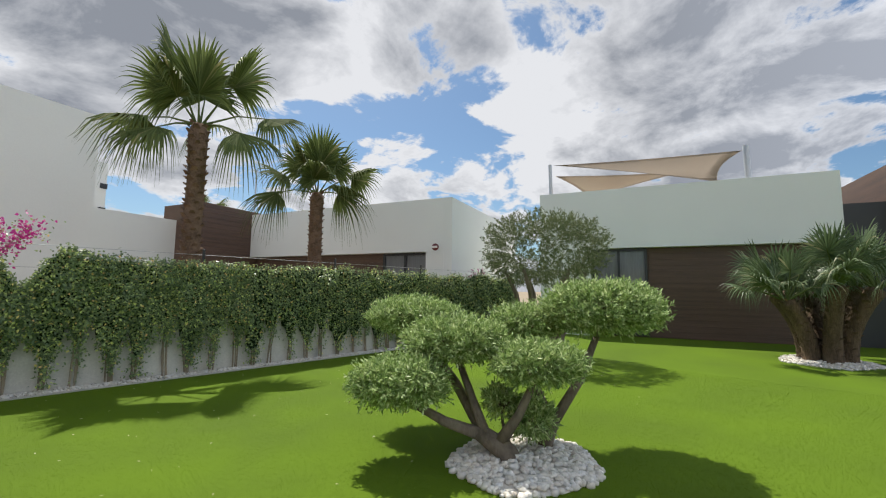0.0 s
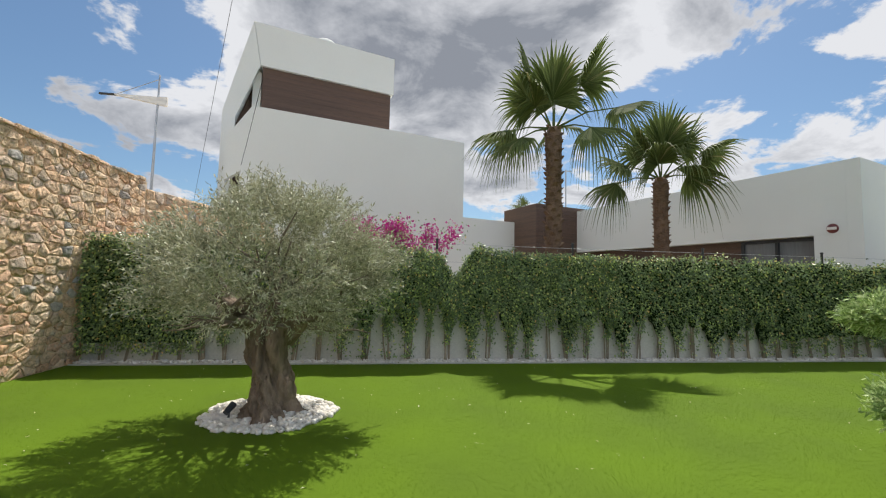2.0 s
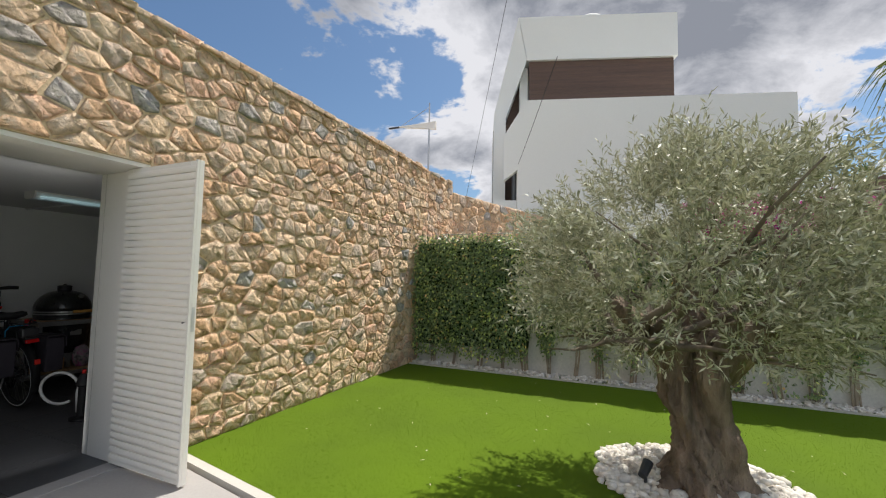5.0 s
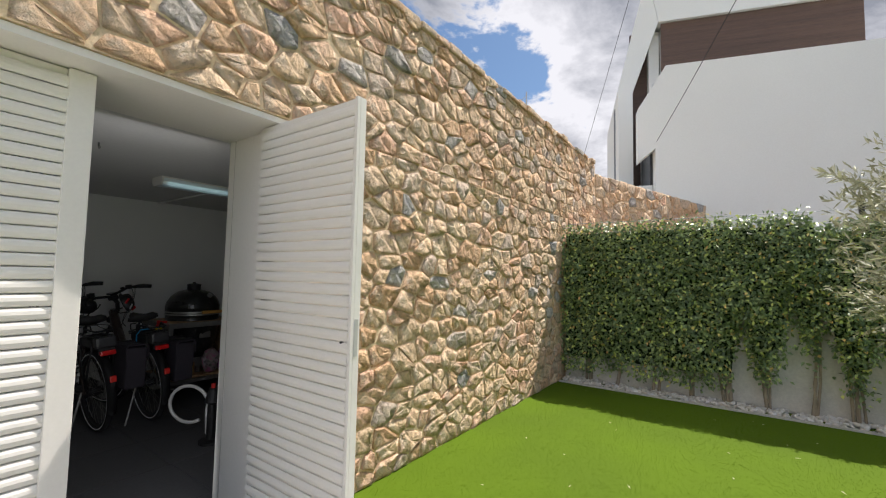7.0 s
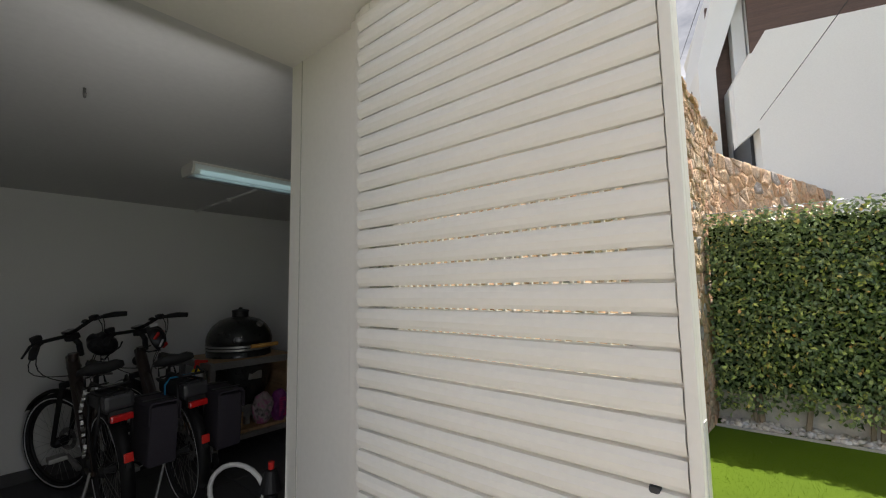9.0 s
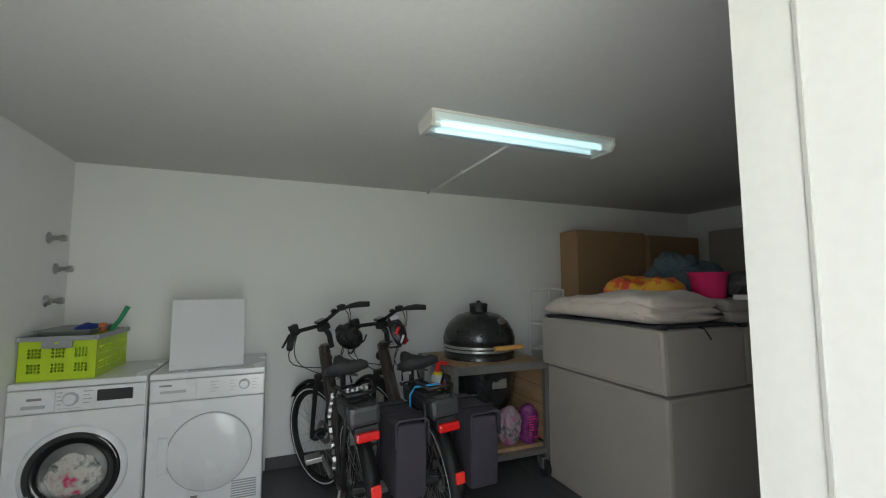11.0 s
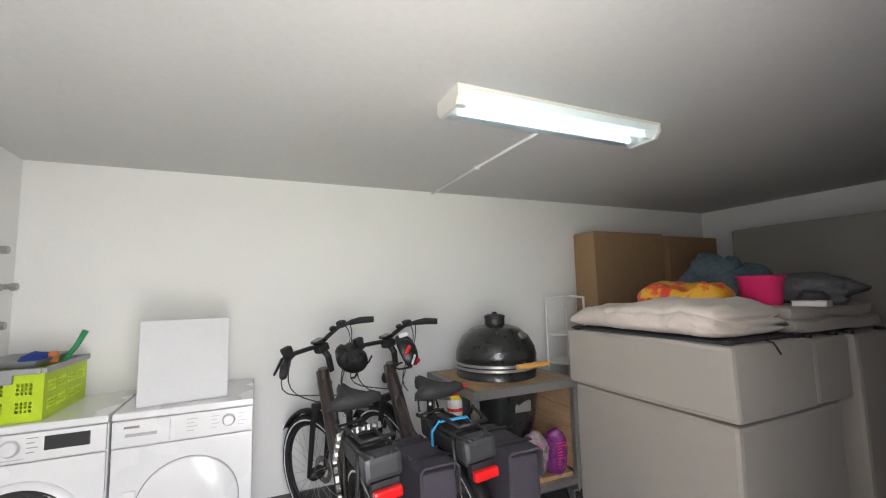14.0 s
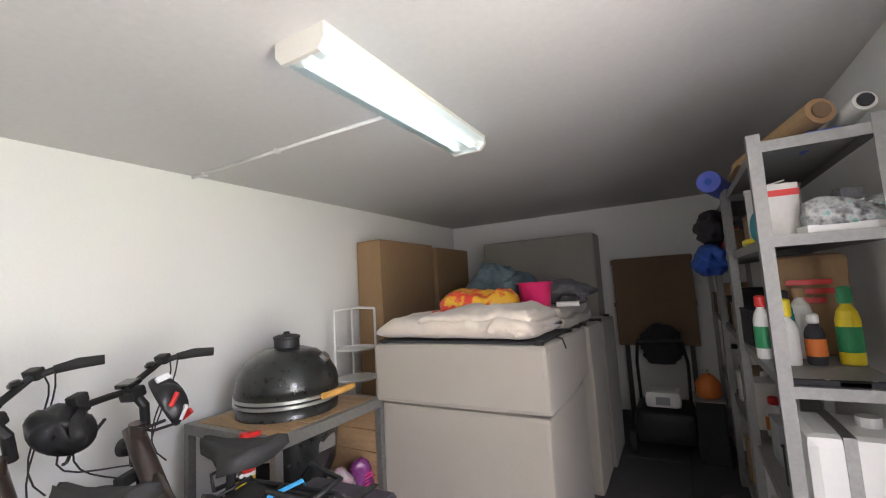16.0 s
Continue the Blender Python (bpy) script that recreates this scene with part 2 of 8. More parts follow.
M["stone"], M["stone_far"] = stone_mat("stone", "object"), stone_mat("stone_far", "island")
M["paving"] = mat("paving", (0.37, 0.355, 0.34), 0.7, vary=0.1, big=1.2, fine=60, bump=0.1, depth=0.003)
M["kerb"] = mat("kerb", (0.52, 0.50, 0.455), 0.75, vary=0.1, big=3, fine=60, bump=0.15, depth=0.003)
M["tile"] = mat("tile", (0.085, 0.085, 0.088), 0.5, vary=0.22, big=2.2, fine=45, bump=0.08, depth=0.002, rough_vary=0.12)
M["grout"] = mat("grout", (0.05, 0.05, 0.05), 0.9, vary=0.2, bump=0.1)
M["pebble"] = mat("pebble", (0.78, 0.74, 0.66), 0.8, vary=0.15, big=9, fine=60, bump=0.2, depth=0.004, spec=0.3,
                  colors=[(0, (0.80, 0.77, 0.70)), (0.5, (0.72, 0.67, 0.58)), (0.8, (0.84, 0.82, 0.78)), (1, (0.55, 0.49, 0.41))], source="island")
M["bark"] = mat("bark", (0.25, 0.19, 0.14), 0.95, vary=0.6, big=6, fine=13, bump=1.0, depth=0.07, stretch=(1, 1, 0.3), spec=0.2)
M["bark_pale"] = mat("bark_pale", (0.20, 0.165, 0.125), 0.95, vary=0.4, big=8, fine=30, bump=0.8, depth=0.015, stretch=(1, 1, 0.35), spec=0.2)
M["palm_bark"] = mat("palm_bark", (0.19, 0.125, 0.085), 0.95, vary=0.55, big=5, fine=26, bump=0.9, depth=0.02, spec=0.2)
M["fibre"] = mat("fibre", (0.15, 0.105, 0.068), 0.95, vary=0.55, big=6, fine=40, bump=1.0, depth=0.03, stretch=(1, 1, 0.25), spec=0.2)
M["vine_wood"] = mat("vine_wood", (0.34, 0.28, 0.20), 0.95, vary=0.4, big=8, fine=30, bump=0.6, depth=0.01, stretch=(1, 1, 0.3))
M["olive_leaf"] = leaf_mat("olive_leaf", [(p, tone(c, 2.35)) for p, c in [(0.0, (0.09, 0.094, 0.058)), (0.45, (0.165, 0.166, 0.108)), (0.8, (0.22, 0.217, 0.152)), (1.0, (0.28, 0.28, 0.22))]], 0.52, 0.16, 0.35)
M["olive_leaf_dark"] = leaf_mat("olive_leaf_dark", [(0.0, (0.10, 0.13, 0.055)), (0.5, (0.16, 0.19, 0.085)), (0.9, (0.22, 0.245, 0.13)), (1.0, (0.27, 0.29, 0.18))], 0.62, 0.2)
M["bonsai_leaf"] = leaf_mat("bonsai_leaf", [(p, tone(c, 2.1)) for p, c in [(0.0, (0.075, 0.115, 0.035)), (0.5, (0.15, 0.205, 0.07)), (0.85, (0.24, 0.29, 0.13)), (1.0, (0.36, 0.39, 0.23))]], 0.55, 0.22)
M["hedge_leaf"] = leaf_mat("hedge_leaf", [(p, tone(c, 4.8)) for p, c in [(0.0, (0.022, 0.033, 0.014)), (0.5, (0.046, 0.065, 0.027)), (0.82, (0.080, 0.102, 0.040)), (0.96, (0.16, 0.18, 0.05)), (1.0, (0.21, 0.13, 0.05))]], 0.28, 0.22, 0.6)
# near-black green: the hedge's inner shade put into the colour
M["hedge_shade"] = mat("hedge_shade", (0.018, 0.03, 0.012), 0.95, vary=0.5, big=6, fine=30, bump=0.6, depth=0.03, spec=0.1)
M["palm_leaf"] = leaf_mat("palm_leaf", [(p, tone(c, 1.35)) for p, c in [(0.0, (0.062, 0.085, 0.026)), (0.5, (0.098, 0.128, 0.040)), (0.9, (0.135, 0.165, 0.058)), (1.0, (0.20, 0.19, 0.09))]], 0.6, 0.25)
M["fan_leaf"] = leaf_mat("fan_leaf", [(p, tone(c, 1.4)) for p, c in [(0.0, (0.07, 0.10, 0.05)), (0.5, (0.11, 0.15, 0.075)), (0.9, (0.16, 0.20, 0.11)), (1.0, (0.25, 0.24, 0.14))]], 0.4, 0.2)
M["petal"] = leaf_mat("petal", [(0.0, (0.40, 0.015, 0.19)), (0.6, (0.56, 0.04, 0.30)), (1.0, (0.66, 0.14, 0.38))], 0.5, 0.3)
M["frame_white"] = mat("frame_white", (0.80, 0.775, 0.72), 0.45, vary=0.04, big=2, fine=60, bump=0.04, depth=0.001)
M["dark_frame"] = mat("dark_frame", (0.03, 0.032, 0.035), 0.4, vary=0.2, bump=0.03)
M["curtain"] = mat("curtain", (0.16, 0.165, 0.175), 0.35, vary=0.2, big=2, fine=8, bump=0.05, stretch=(5, 5, 0.3), coat=0.6)
M["sail"] = mat("sail", (0.43, 0.36, 0.285), 0.9, vary=0.1, big=0.6, fine=60, bump=0.1)
M["silver"] = mat("silver", (0.62, 0.62, 0.60), 0.4, metal=0.3, vary=0.05, bump=0.0)
M["pole"] = mat("pole", (0.46, 0.48, 0.50), 0.45, metal=0.6, vary=0.08, bump=0.03)
M["cable"] = mat("cable", (0.03, 0.03, 0.03), 0.6, bump=0.0)

# ---- geometry helpers ----
rnd = random.Random(7)
nrg = np.random.default_rng(7)


def mesh_from(name, verts, faces, material, smooth=False, worn=False):
    me = bpy.data.meshes.new(name)
    me.from_pydata([tuple(v) for v in verts], [], faces)
    me.materials.append(material)
    if smooth:
        me.polygons.foreach_set("use_smooth", [True] * len(me.polygons))
    if worn:  # worn edges, broken faces
        me.polygons.foreach_set("use_smooth", [i % 3 == 1 for i in range(len(me.polygons))])
    me.update()
    return me


def part(name, bm, material, parent, label="", smooth=False):
    """Links a bmesh as one mesh object under a thing or a part."""
    me = bpy.data.meshes.new(name)
    bmesh.ops.recalc_face_normals(bm, faces=bm.faces)
    bm.to_mesh(me); bm.free()
    me.materials.append(material)
    if smooth:
        me.polygons.foreach_set("use_smooth", [True] * len(me.polygons))
    ob = new(name, me)
    ob.parent = parent
    return tagged(ob, label)


def solid(name, bm, material, label="", category="", group="", kind="", smooth=False, at=(0, 0, 0)):
    ob = part(name, bm, material, None, smooth=smooth)
    ob.location = at
    return tagged(ob, label, category, group, kind)


def thing(name, label, category, at=(0, 0, 0), turn=0, group="", kind=""):
    ob = new(name)
    ob.empty_display_size = 0.1
    ob.location, ob.rotation_euler = at, (0, 0, radians(turn))
    return tagged(ob, label, category, group, kind)


def box(bm, x0, x1, y0, y1, z0, z1, bevel=0.0, m=None):
    vs = [bm.verts.new((x, y, z)) for x in (x0, x1) for y in (y0, y1) for z in (z0, z1)]
    fs = [bm.faces.new([vs[i] for i in f]) for f in ((0, 1, 3, 2), (4, 6, 7, 5), (0, 4, 5, 1), (2, 3, 7, 6), (0, 2, 6, 4), (1, 5, 7, 3))]
    if bevel:
        es = list({e for f in fs for e in f.edges})
        r = bmesh.ops.bevel(bm, geom=es, offset=bevel, segments=2, affect="EDGES", profile=0.6)
        vs = list({v for f in r["faces"] for v in f.verts} | {v for v in vs if v.is_valid})
    if m is not None:
        bmesh.ops.transform(bm, matrix=m, verts=vs)
    return bm


def boxed(*a, **k):
    return box(bmesh.new(), *a, **k)


def tube(bm, pts, radii, n=10, caps=True, wob=0.0, seed=0.0, flat=1.0):
    """A tube along a polyline, its radius given at each point; wob roughens it like bark."""
    pts = [Vector(p) for p in pts]
    if not hasattr(radii, "__len__"):
        radii = [radii] * len(pts)
    rings, ref = [], None
    for i, p in enumerate(pts):
        d = (pts[min(i + 1, len(pts) - 1)] - pts[max(i - 1, 0)]).normalized()
        if ref is None:
            ref = Vector((1, 0, 0)) if abs(d.x) < 0.9 else Vector((0, 1, 0))
        a = (ref - d * ref.dot(d)).normalized(); ref = a
        b = d.cross(a)
        ring = []
        for k in range(n):
            th = 2 * math.pi * k / n
            r = radii[i]
            if wob:
                r *= 1 + wob * noise.noise(Vector((math.cos(th) * 1.6 + seed, math.sin(th) * 1.6, (p.z + i * 0.05) * 2.2 + seed))) \
                    + wob * 0.5 * math.sin(3 * th + p.z * 4 + seed)
            ring.append(bm.verts.new(p + a * math.cos(th) * r + b * math.sin(th) * r * flat))
        rings.append(ring)
    for r0, r1 in zip(rings, rings[1:]):
        for k in range(n):
            bm.faces.new((r0[k], r0[(k + 1) % n], r1[(k + 1) % n], r1[k]))
    if caps:
        bm.faces.new(rings[0][::-1]); bm.faces.new(rings[-1])
    return bm


def tubed(*a, **k):
    return tube(bmesh.new(), *a, **k)


def lathe(bm, prof, n=32, c=(0, 0, 0), m=None):
    """A solid of revolution round z from (radius, height) pairs."""
    rings, vs = [], []
    for r, z in prof:
        if r < 1e-5:
            v = bm.verts.new((c[0], c[1], c[2] + z)); rings.append([v]); vs.append(v)
        else:
            ring = [bm.verts.new((c[0] + r * math.cos(2 * math.pi * k / n), c[1] + r * math.sin(2 * math.pi * k / n), c[2] + z)) for k in range(n)]
            rings.append(ring); vs += ring
    for a, b in zip(rings, rings[1:]):
        for k in range(n):
            j = (k + 1) % n
            if len(a) == 1 and len(b) == 1:
                continue
            if len(a) == 1:
                bm.faces.new((a[0], b[j], b[k]))
            elif len(b) == 1:
                bm.faces.new((a[k], a[j], b[0]))
            else:
                bm.faces.new((a[k], a[j], b[j], b[k]))
    if m is not None:
        bmesh.ops.transform(bm, matrix=m, verts=vs)
    return bm


def lathed(*a, **k):
    return lathe(bmesh.new(), *a, **k)


def prism(bm, poly, lo, hi, axis="z"):
    """A polygon (two coordinates each) drawn out from lo to hi along an axis."""
    def at(p, h):
        return {"z": (p[0], p[1], h), "y": (p[0], h, p[1]), "x": (h, p[0], p[1])}[axis]
    a = [bm.verts.new(at(p, lo)) for p in poly]
    b = [bm.verts.new(at(p, hi)) for p in poly]
    bm.faces.new(a[::-1]); bm.faces.new(b)
    for i in range(len(poly)):
        j = (i + 1) % len(poly)
        bm.faces.new((a[i], a[j], b[j], b[i]))
    return bm


def prismed(*a, **k):
    return prism(bmesh.new(), *a, **k)


def unit(v):
    return v / np.maximum(np.linalg.norm(v, axis=-1, keepdims=True), 1e-9)


def leaves(name, P, D, N, L, W, material, parent, label="", fold=0.25, kind=""):
    """Many small folded leaves: stalk points P, directions D, face normals N, lengths L, widths W."""
    D = unit(D); S = unit(np.cross(D, N)); N = np.cross(S, D)
    L, W = np.broadcast_to(L, len(P))[:, None], np.broadcast_to(W, len(P))[:, None]
    mid = P + D * L * 0.5
    V = np.stack([P, mid + S * W * 0.5 + N * W * fold, P + D * L, mid - S * W * 0.5 + N * W * fold], 1).reshape(-1, 3)
    k = np.arange(len(P)) * 4
    F = np.stack([k, k + 1, k + 2, k, k + 2, k + 3], 1).reshape(-1, 3)
    me = bpy.data.meshes.new(name)
    me.vertices.add(len(V)); me.vertices.foreach_set("co", V.astype(np.float32).ravel())
    me.loops.add(F.size); me.loops.foreach_set("vertex_index", F.astype(np.int32).ravel())
    me.polygons.add(len(F)); me.polygons.foreach_set("loop_start", np.arange(0, F.size, 3, dtype=np.int32))
    me.update(calc_edges=True)
    me.materials.append(material)
    ob = new(name, me)
    ob.parent = parent
    return tagged(ob, label, kind=kind)


def sprays(centers, outward, twig, per, leaf, width, droop=0.0, spread=0.7):
    """Leaves in pairs along short twigs that start at centers and point outward."""
    n = len(centers)
    d = unit(outward + nrg.normal(0, spread, (n, 3)) * 0.6 + np.array([0, 0, -droop]))
    t = np.tile(np.linspace(0.05, 1, per), n)
    c, dd = np.repeat(centers, per, 0), np.repeat(d, per, 0)
    length = np.repeat(twig * nrg.uniform(0.6, 1.25, n), per)
    P = c + dd * (t * length)[:, None]
    D = unit(dd * 0.75 + nrg.normal(0, 0.62, P.shape))
    N = unit(nrg.normal(0, 1, P.shape) + np.array([0, 0, 0.8]))
    return P, D, N, leaf * nrg.uniform(0.65, 1.2, len(P)), width * nrg.uniform(0.7, 1.2, len(P))


def clip_cell(poly, mx, my, nx, ny):
    out = []
    for i in range(len(poly)):
        a, b = poly[i - 1], poly[i]
        da, db = (a[0] - mx) * nx + (a[1] - my) * ny, (b[0] - mx) * nx + (b[1] - my) * ny
        if (da <= 0) != (db <= 0):
            t = da / (da - db)
            out.append((a[0] + (b[0] - a[0]) * t, a[1] + (b[1] - a[1]) * t))
        if db <= 0:
            out.append(b)
    return out


def stone_cells(u0, u1, v0, v1, du, dv, seed):
    """Irregular cells, wider than high, that fill a rectangle like random rubble."""
    r = random.Random(seed)
    pts, j = [], 0
    v = v0 + dv * 0.3
    while v < v1:
        u = u0 + r.random() * du
        while u < u1:
            pts.append((u + r.uniform(-0.3, 0.3) * du, min(v1 - 0.02, max(v0 + 0.02, v + r.uniform(-0.42, 0.42) * dv))))
            u += du * r.choice((0.6, 0.8, 1.0, 1.25, 1.5))
        v += dv * r.choice((0.8, 0.95, 1.05, 1.25))
    k = du / dv
    for a in pts:
        near = sorted(((a[0] - b[0]) ** 2 + ((a[1] - b[1]) * k) ** 2, b) for b in pts
                      if b is not a and abs(a[0] - b[0]) < 2.6 * du and abs(a[1] - b[1]) < 2.6 * dv)[:16]
        poly = [(max(u0, a[0] - 2 * du), max(v0, a[1] - 2 * dv)), (min(u1, a[0] + 2 * du), max(v0, a[1] - 2 * dv)),
                (min(u1, a[0] + 2 * du), min(v1, a[1] + 2 * dv)), (max(u0, a[0] - 2 * du), min(v1, a[1] + 2 * dv))]
        for _, b in near:
            poly = clip_cell(poly, (a[0] + b[0]) / 2, (a[1] + b[1]) / 2, b[0] - a[0], (b[1] - a[1]) * k * k)
            if len(poly) < 3:
                break
        if len(poly) >= 3:
            yield poly, r


def stone_shape(poly, r, gap=0.0045, proud=(0.005, 0.019)):
    """One rough stone: cut corners, a narrower uneven face in front of a wider foot. (u, v, height) vertices and faces."""
    cu, cv = sum(p[0] for p in poly) / len(poly), sum(p[1] for p in poly) / len(poly)
    size = max(max(p[0] for p in poly) - min(p[0] for p in poly), max(p[1] for p in poly) - min(p[1] for p in poly))
    if size < 0.05:
        return None
    cut = []
    for i in range(len(poly)):
        a, b, c = poly[i - 1], poly[i], poly[(i + 1) % len(poly)]
        q = r.uniform(0.02, 0.12)
        cut += [(b[0] + (a[0] - b[0]) * q, b[1] + (a[1] - b[1]) * q), (b[0] + (c[0] - b[0]) * q, b[1] + (c[1] - b[1]) * q)]
    h = r.uniform(*proud)
    tu, tv = r.uniform(-0.10, 0.12), r.uniform(-0.14, 0.10)
    s0, s1, s2 = 1 - 2 * gap / size, 1 - 2 * (gap + r.uniform(0.003, 0.011)) / size, r.uniform(0.40, 0.72)
    V, n = [], len(cut)
    wob = [r.uniform(0.94, 1.03) for _ in cut]
    for (u, v), k in zip(cut, wob):
        V.append((cu + (u - cu) * s0 * k, cv + (v - cv) * s0 * k, -0.02))
    for (u, v), k in zip(cut, wob):
        a, b = (u - cu) * s1 * k, (v - cv) * s1 * k
        V.append((cu + a, cv + b, max(0.004, h * 0.88 + a * tu + b * tv + r.uniform(-0.006, 0.005))))
    for (u, v), k in zip(cut, wob):
        a, b = (u - cu) * s2 * r.uniform(0.85, 1.15), (v - cv) * s2 * r.uniform(0.85, 1.15)
        V.append((cu + a, cv + b, max(0.006, h + a * tu + b * tv + r.uniform(-0.008, 0.007))))
    V.append((cu, cv, max(0.008, h + r.uniform(-0.005, 0.005))))
    F = []
    for i in range(n):
        j = (i + 1) % n
        F += [(i, j, n + j, n + i), (n + i, n + j, 2 * n + j, 2 * n + i), (2 * n + i, 2 * n + j, 3 * n)]
    return V, F


# ---- ground, lawn, paving ----
bm = bmesh.new()
bmesh.ops.create_circle(bm, cap_ends=True, segments=48, radius=700)
solid("ground", bm, M["soil"], kind="structure", at=(0, 0, -0.08))

KERB = [(-0.02, 4.02), (1.25, 3.80), (2.3, 3.45), (2.75, 1.6), (3.3, -0.6), (4.4, -6.0)]
lawn = prismed([(-0.02, 4.03)] + [(-0.02, 8.2), (24, 8.2), (28, -14), (5.0, -14)] + KERB[::-1][:-1], -0.07, 0.0)
solid("lawn", lawn, M["turf"], kind="structure")
paving = thing("pavement", "pale grey stone terrace paving outside the store", "paving", kind="structure")
part("slab", prismed([(-0.18, 2.0), (-0.18, 3.98), (-0.02, 3.98)] + [(x - 0.03, y - 0.06) for x, y in KERB] + [(-0.18, -6.0)], -0.07, 0.012), M["paving"], paving)
bm = bmesh.new()
for (x0, y0), (x1, y1) in zip(KERB, KERB[1:]):
    d = Vector((x1 - x0, y1 - y0)).normalized(); nn = Vector((-d.y, d.x)) * 0.035
    prism(bm, [(x0 - nn.x, y0 - nn.y), (x1 - nn.x, y1 - nn.y), (x1 + nn.x, y1 + nn.y), (x0 + nn.x, y0 + nn.y)], -0.06, 0.035)
solid("kerb", bm, M["kerb"], kind="structure")

BEDS = [(3.66, 5.30, 0.66, 0.60), (9.10, 1.86, 0.68, 0.62), (18.5, -0.1, 1.05, 0.85)]


def grass_blades(count):
    P = np.column_stack([nrg.uniform(0.05, 15, count), nrg.uniform(-1.5, 8.1, count), np.zeros(count)])
    keep = np.ones(count, bool)
    for x, y, a, b in BEDS:
        keep &= ((P[:, 0] - x) / a) ** 2 + ((P[:, 1] - y) / b) ** 2 > 0.95
    for (x0, y0), (x1, y1) in zip(KERB, KERB[1:]):
        if y1 < y0 and x1 > x0:
            t = (P[:, 0] - x0) / (x1 - x0)
            keep &= ~((t >= 0) & (t <= 1) & (P[:, 1] < y0 + t * (y1 - y0) + 0.05))
    keep &= P[:, 1] < 7.86
    P = P[keep]
    n = len(P)
    lean = np.column_stack([nrg.normal(0.1, 0.5, n), nrg.normal(-0.25, 0.5, n), np.ones(n)])
    side = nrg.normal(0, 1, (n, 3)); side[:, 2] = 0; side = unit(side) * nrg.uniform(0.002, 0.0035, n)[:, None]
    tip = P + unit(lean) * nrg.uniform(0.003, 0.007, n)[:, None]
    V = np.stack([P - side, P + side, tip], 1).reshape(-1, 3)
    me = bpy.data.meshes.new("grass")
    me.vertices.add(len(V)); me.vertices.foreach_set("co", V.astype(np.float32).ravel())
    me.loops.add(len(V)); me.loops.foreach_set("vertex_index", np.arange(len(V), dtype=np.int32))
    me.polygons.add(n); me.polygons.foreach_set("loop_start", np.arange(0, len(V), 3, dtype=np.int32))
    me.update(calc_edges=True)
    me.materials.append(M["blade"])
    tagged(new("grass", me), "bright green short artificial turf blades on the lawn", "grass", kind="stuff")


grass_blades(260000)


# a few pale fallen leaves on the turf
n = 260
P = np.column_stack([nrg.uniform(0.4, 14, n), nrg.uniform(1.5, 7.6, n), np.full(n, 0.014)])
D = nrg.normal(0, 1, (n, 3)); D[:, 2] = 0.15
M["dry_leaf"] = leaf_mat("dry_leaf", [(0.0, (0.35, 0.33, 0.16)), (0.6, (0.55, 0.52, 0.34)), (1.0, (0.75, 0.72, 0.62))], 0.6, 0.1)
leaves("fallen_leaves", P, D, np.tile([0.0, 0.1, 1.0], (n, 1)), nrg.uniform(0.02, 0.04, n), nrg.uniform(0.006, 0.014, n), M["dry_leaf"], None,
       "scattered pale dry leaves on the turf", kind="stuff")["category"] = "leaves"


def pebbles(name, spots, label, size, seed):
    """A bed of rounded white stones, each a squashed lump."""
    r = random.Random(seed)
    base = bmesh.new(); bmesh.ops.create_icosphere(base, subdivisions=1, radius=1)
    bv = np.array([v.co[:] for v in base.verts]); bf = np.array([[v.index for v in f.verts] for f in base.faces]); base.free()
    V, F = [], []
    for i, (x, y, z) in enumerate(spots):
        s = size * r.uniform(0.6, 1.35)
        sc = np.array([s * r.uniform(0.8, 1.3), s * r.uniform(0.7, 1.1), s * r.uniform(0.5, 0.8)])
        R = np.array(Euler((r.uniform(-0.5, 0.5), r.uniform(-0.5, 0.5), r.uniform(0, 6.3))).to_matrix())
        V.append((bv * sc * (1 + nrg.uniform(-0.12, 0.12, (len(bv), 1)))) @ R.T + (x, y, z)); F.append(bf + i * len(bv))
    me = bpy.data.meshes.new(name)
    V, F = np.concatenate(V), np.concatenate(F)
    me.vertices.add(len(V)); me.vertices.foreach_set("co", V.astype(np.float32).ravel())
    me.loops.add(F.size); me.loops.foreach_set("vertex_index", F.astype(np.int32).ravel())
    me.polygons.add(len(F)); me.polygons.foreach_set("loop_start", np.arange(0, F.size, 3, dtype=np.int32))
    me.polygons.foreach_set("use_smooth", [True] * len(F))
    me.update(calc_edges=True); me.materials.append(M["pebble"])
    return tagged(new(name, me), label, "pebbles", kind="stuff")


def bed(name, x, y, a, b, heap, count, label, seed):
    r, spots = random.Random(seed), []
    for _ in range(count):
        q, th = math.sqrt(r.random()), r.uniform(0, 6.283)
        q *= 1 + 0.05 * math.sin(5 * th + seed)
        spots.append((x + a * q * math.cos(th), y + b * q * math.sin(th), 0.012 + heap * max(0, 1 - q * q)))
    pebbles(name, spots, label, 0.034, seed)
    bm = lathed([(0.97, -0.02), (0.93, 0.01), (0.6, heap * 0.6), (0, heap)], 28)
    solid(name + "_soil", bm, M["pebble"], kind="structure", at=(x, y, 0)).scale = (a, b, 1)


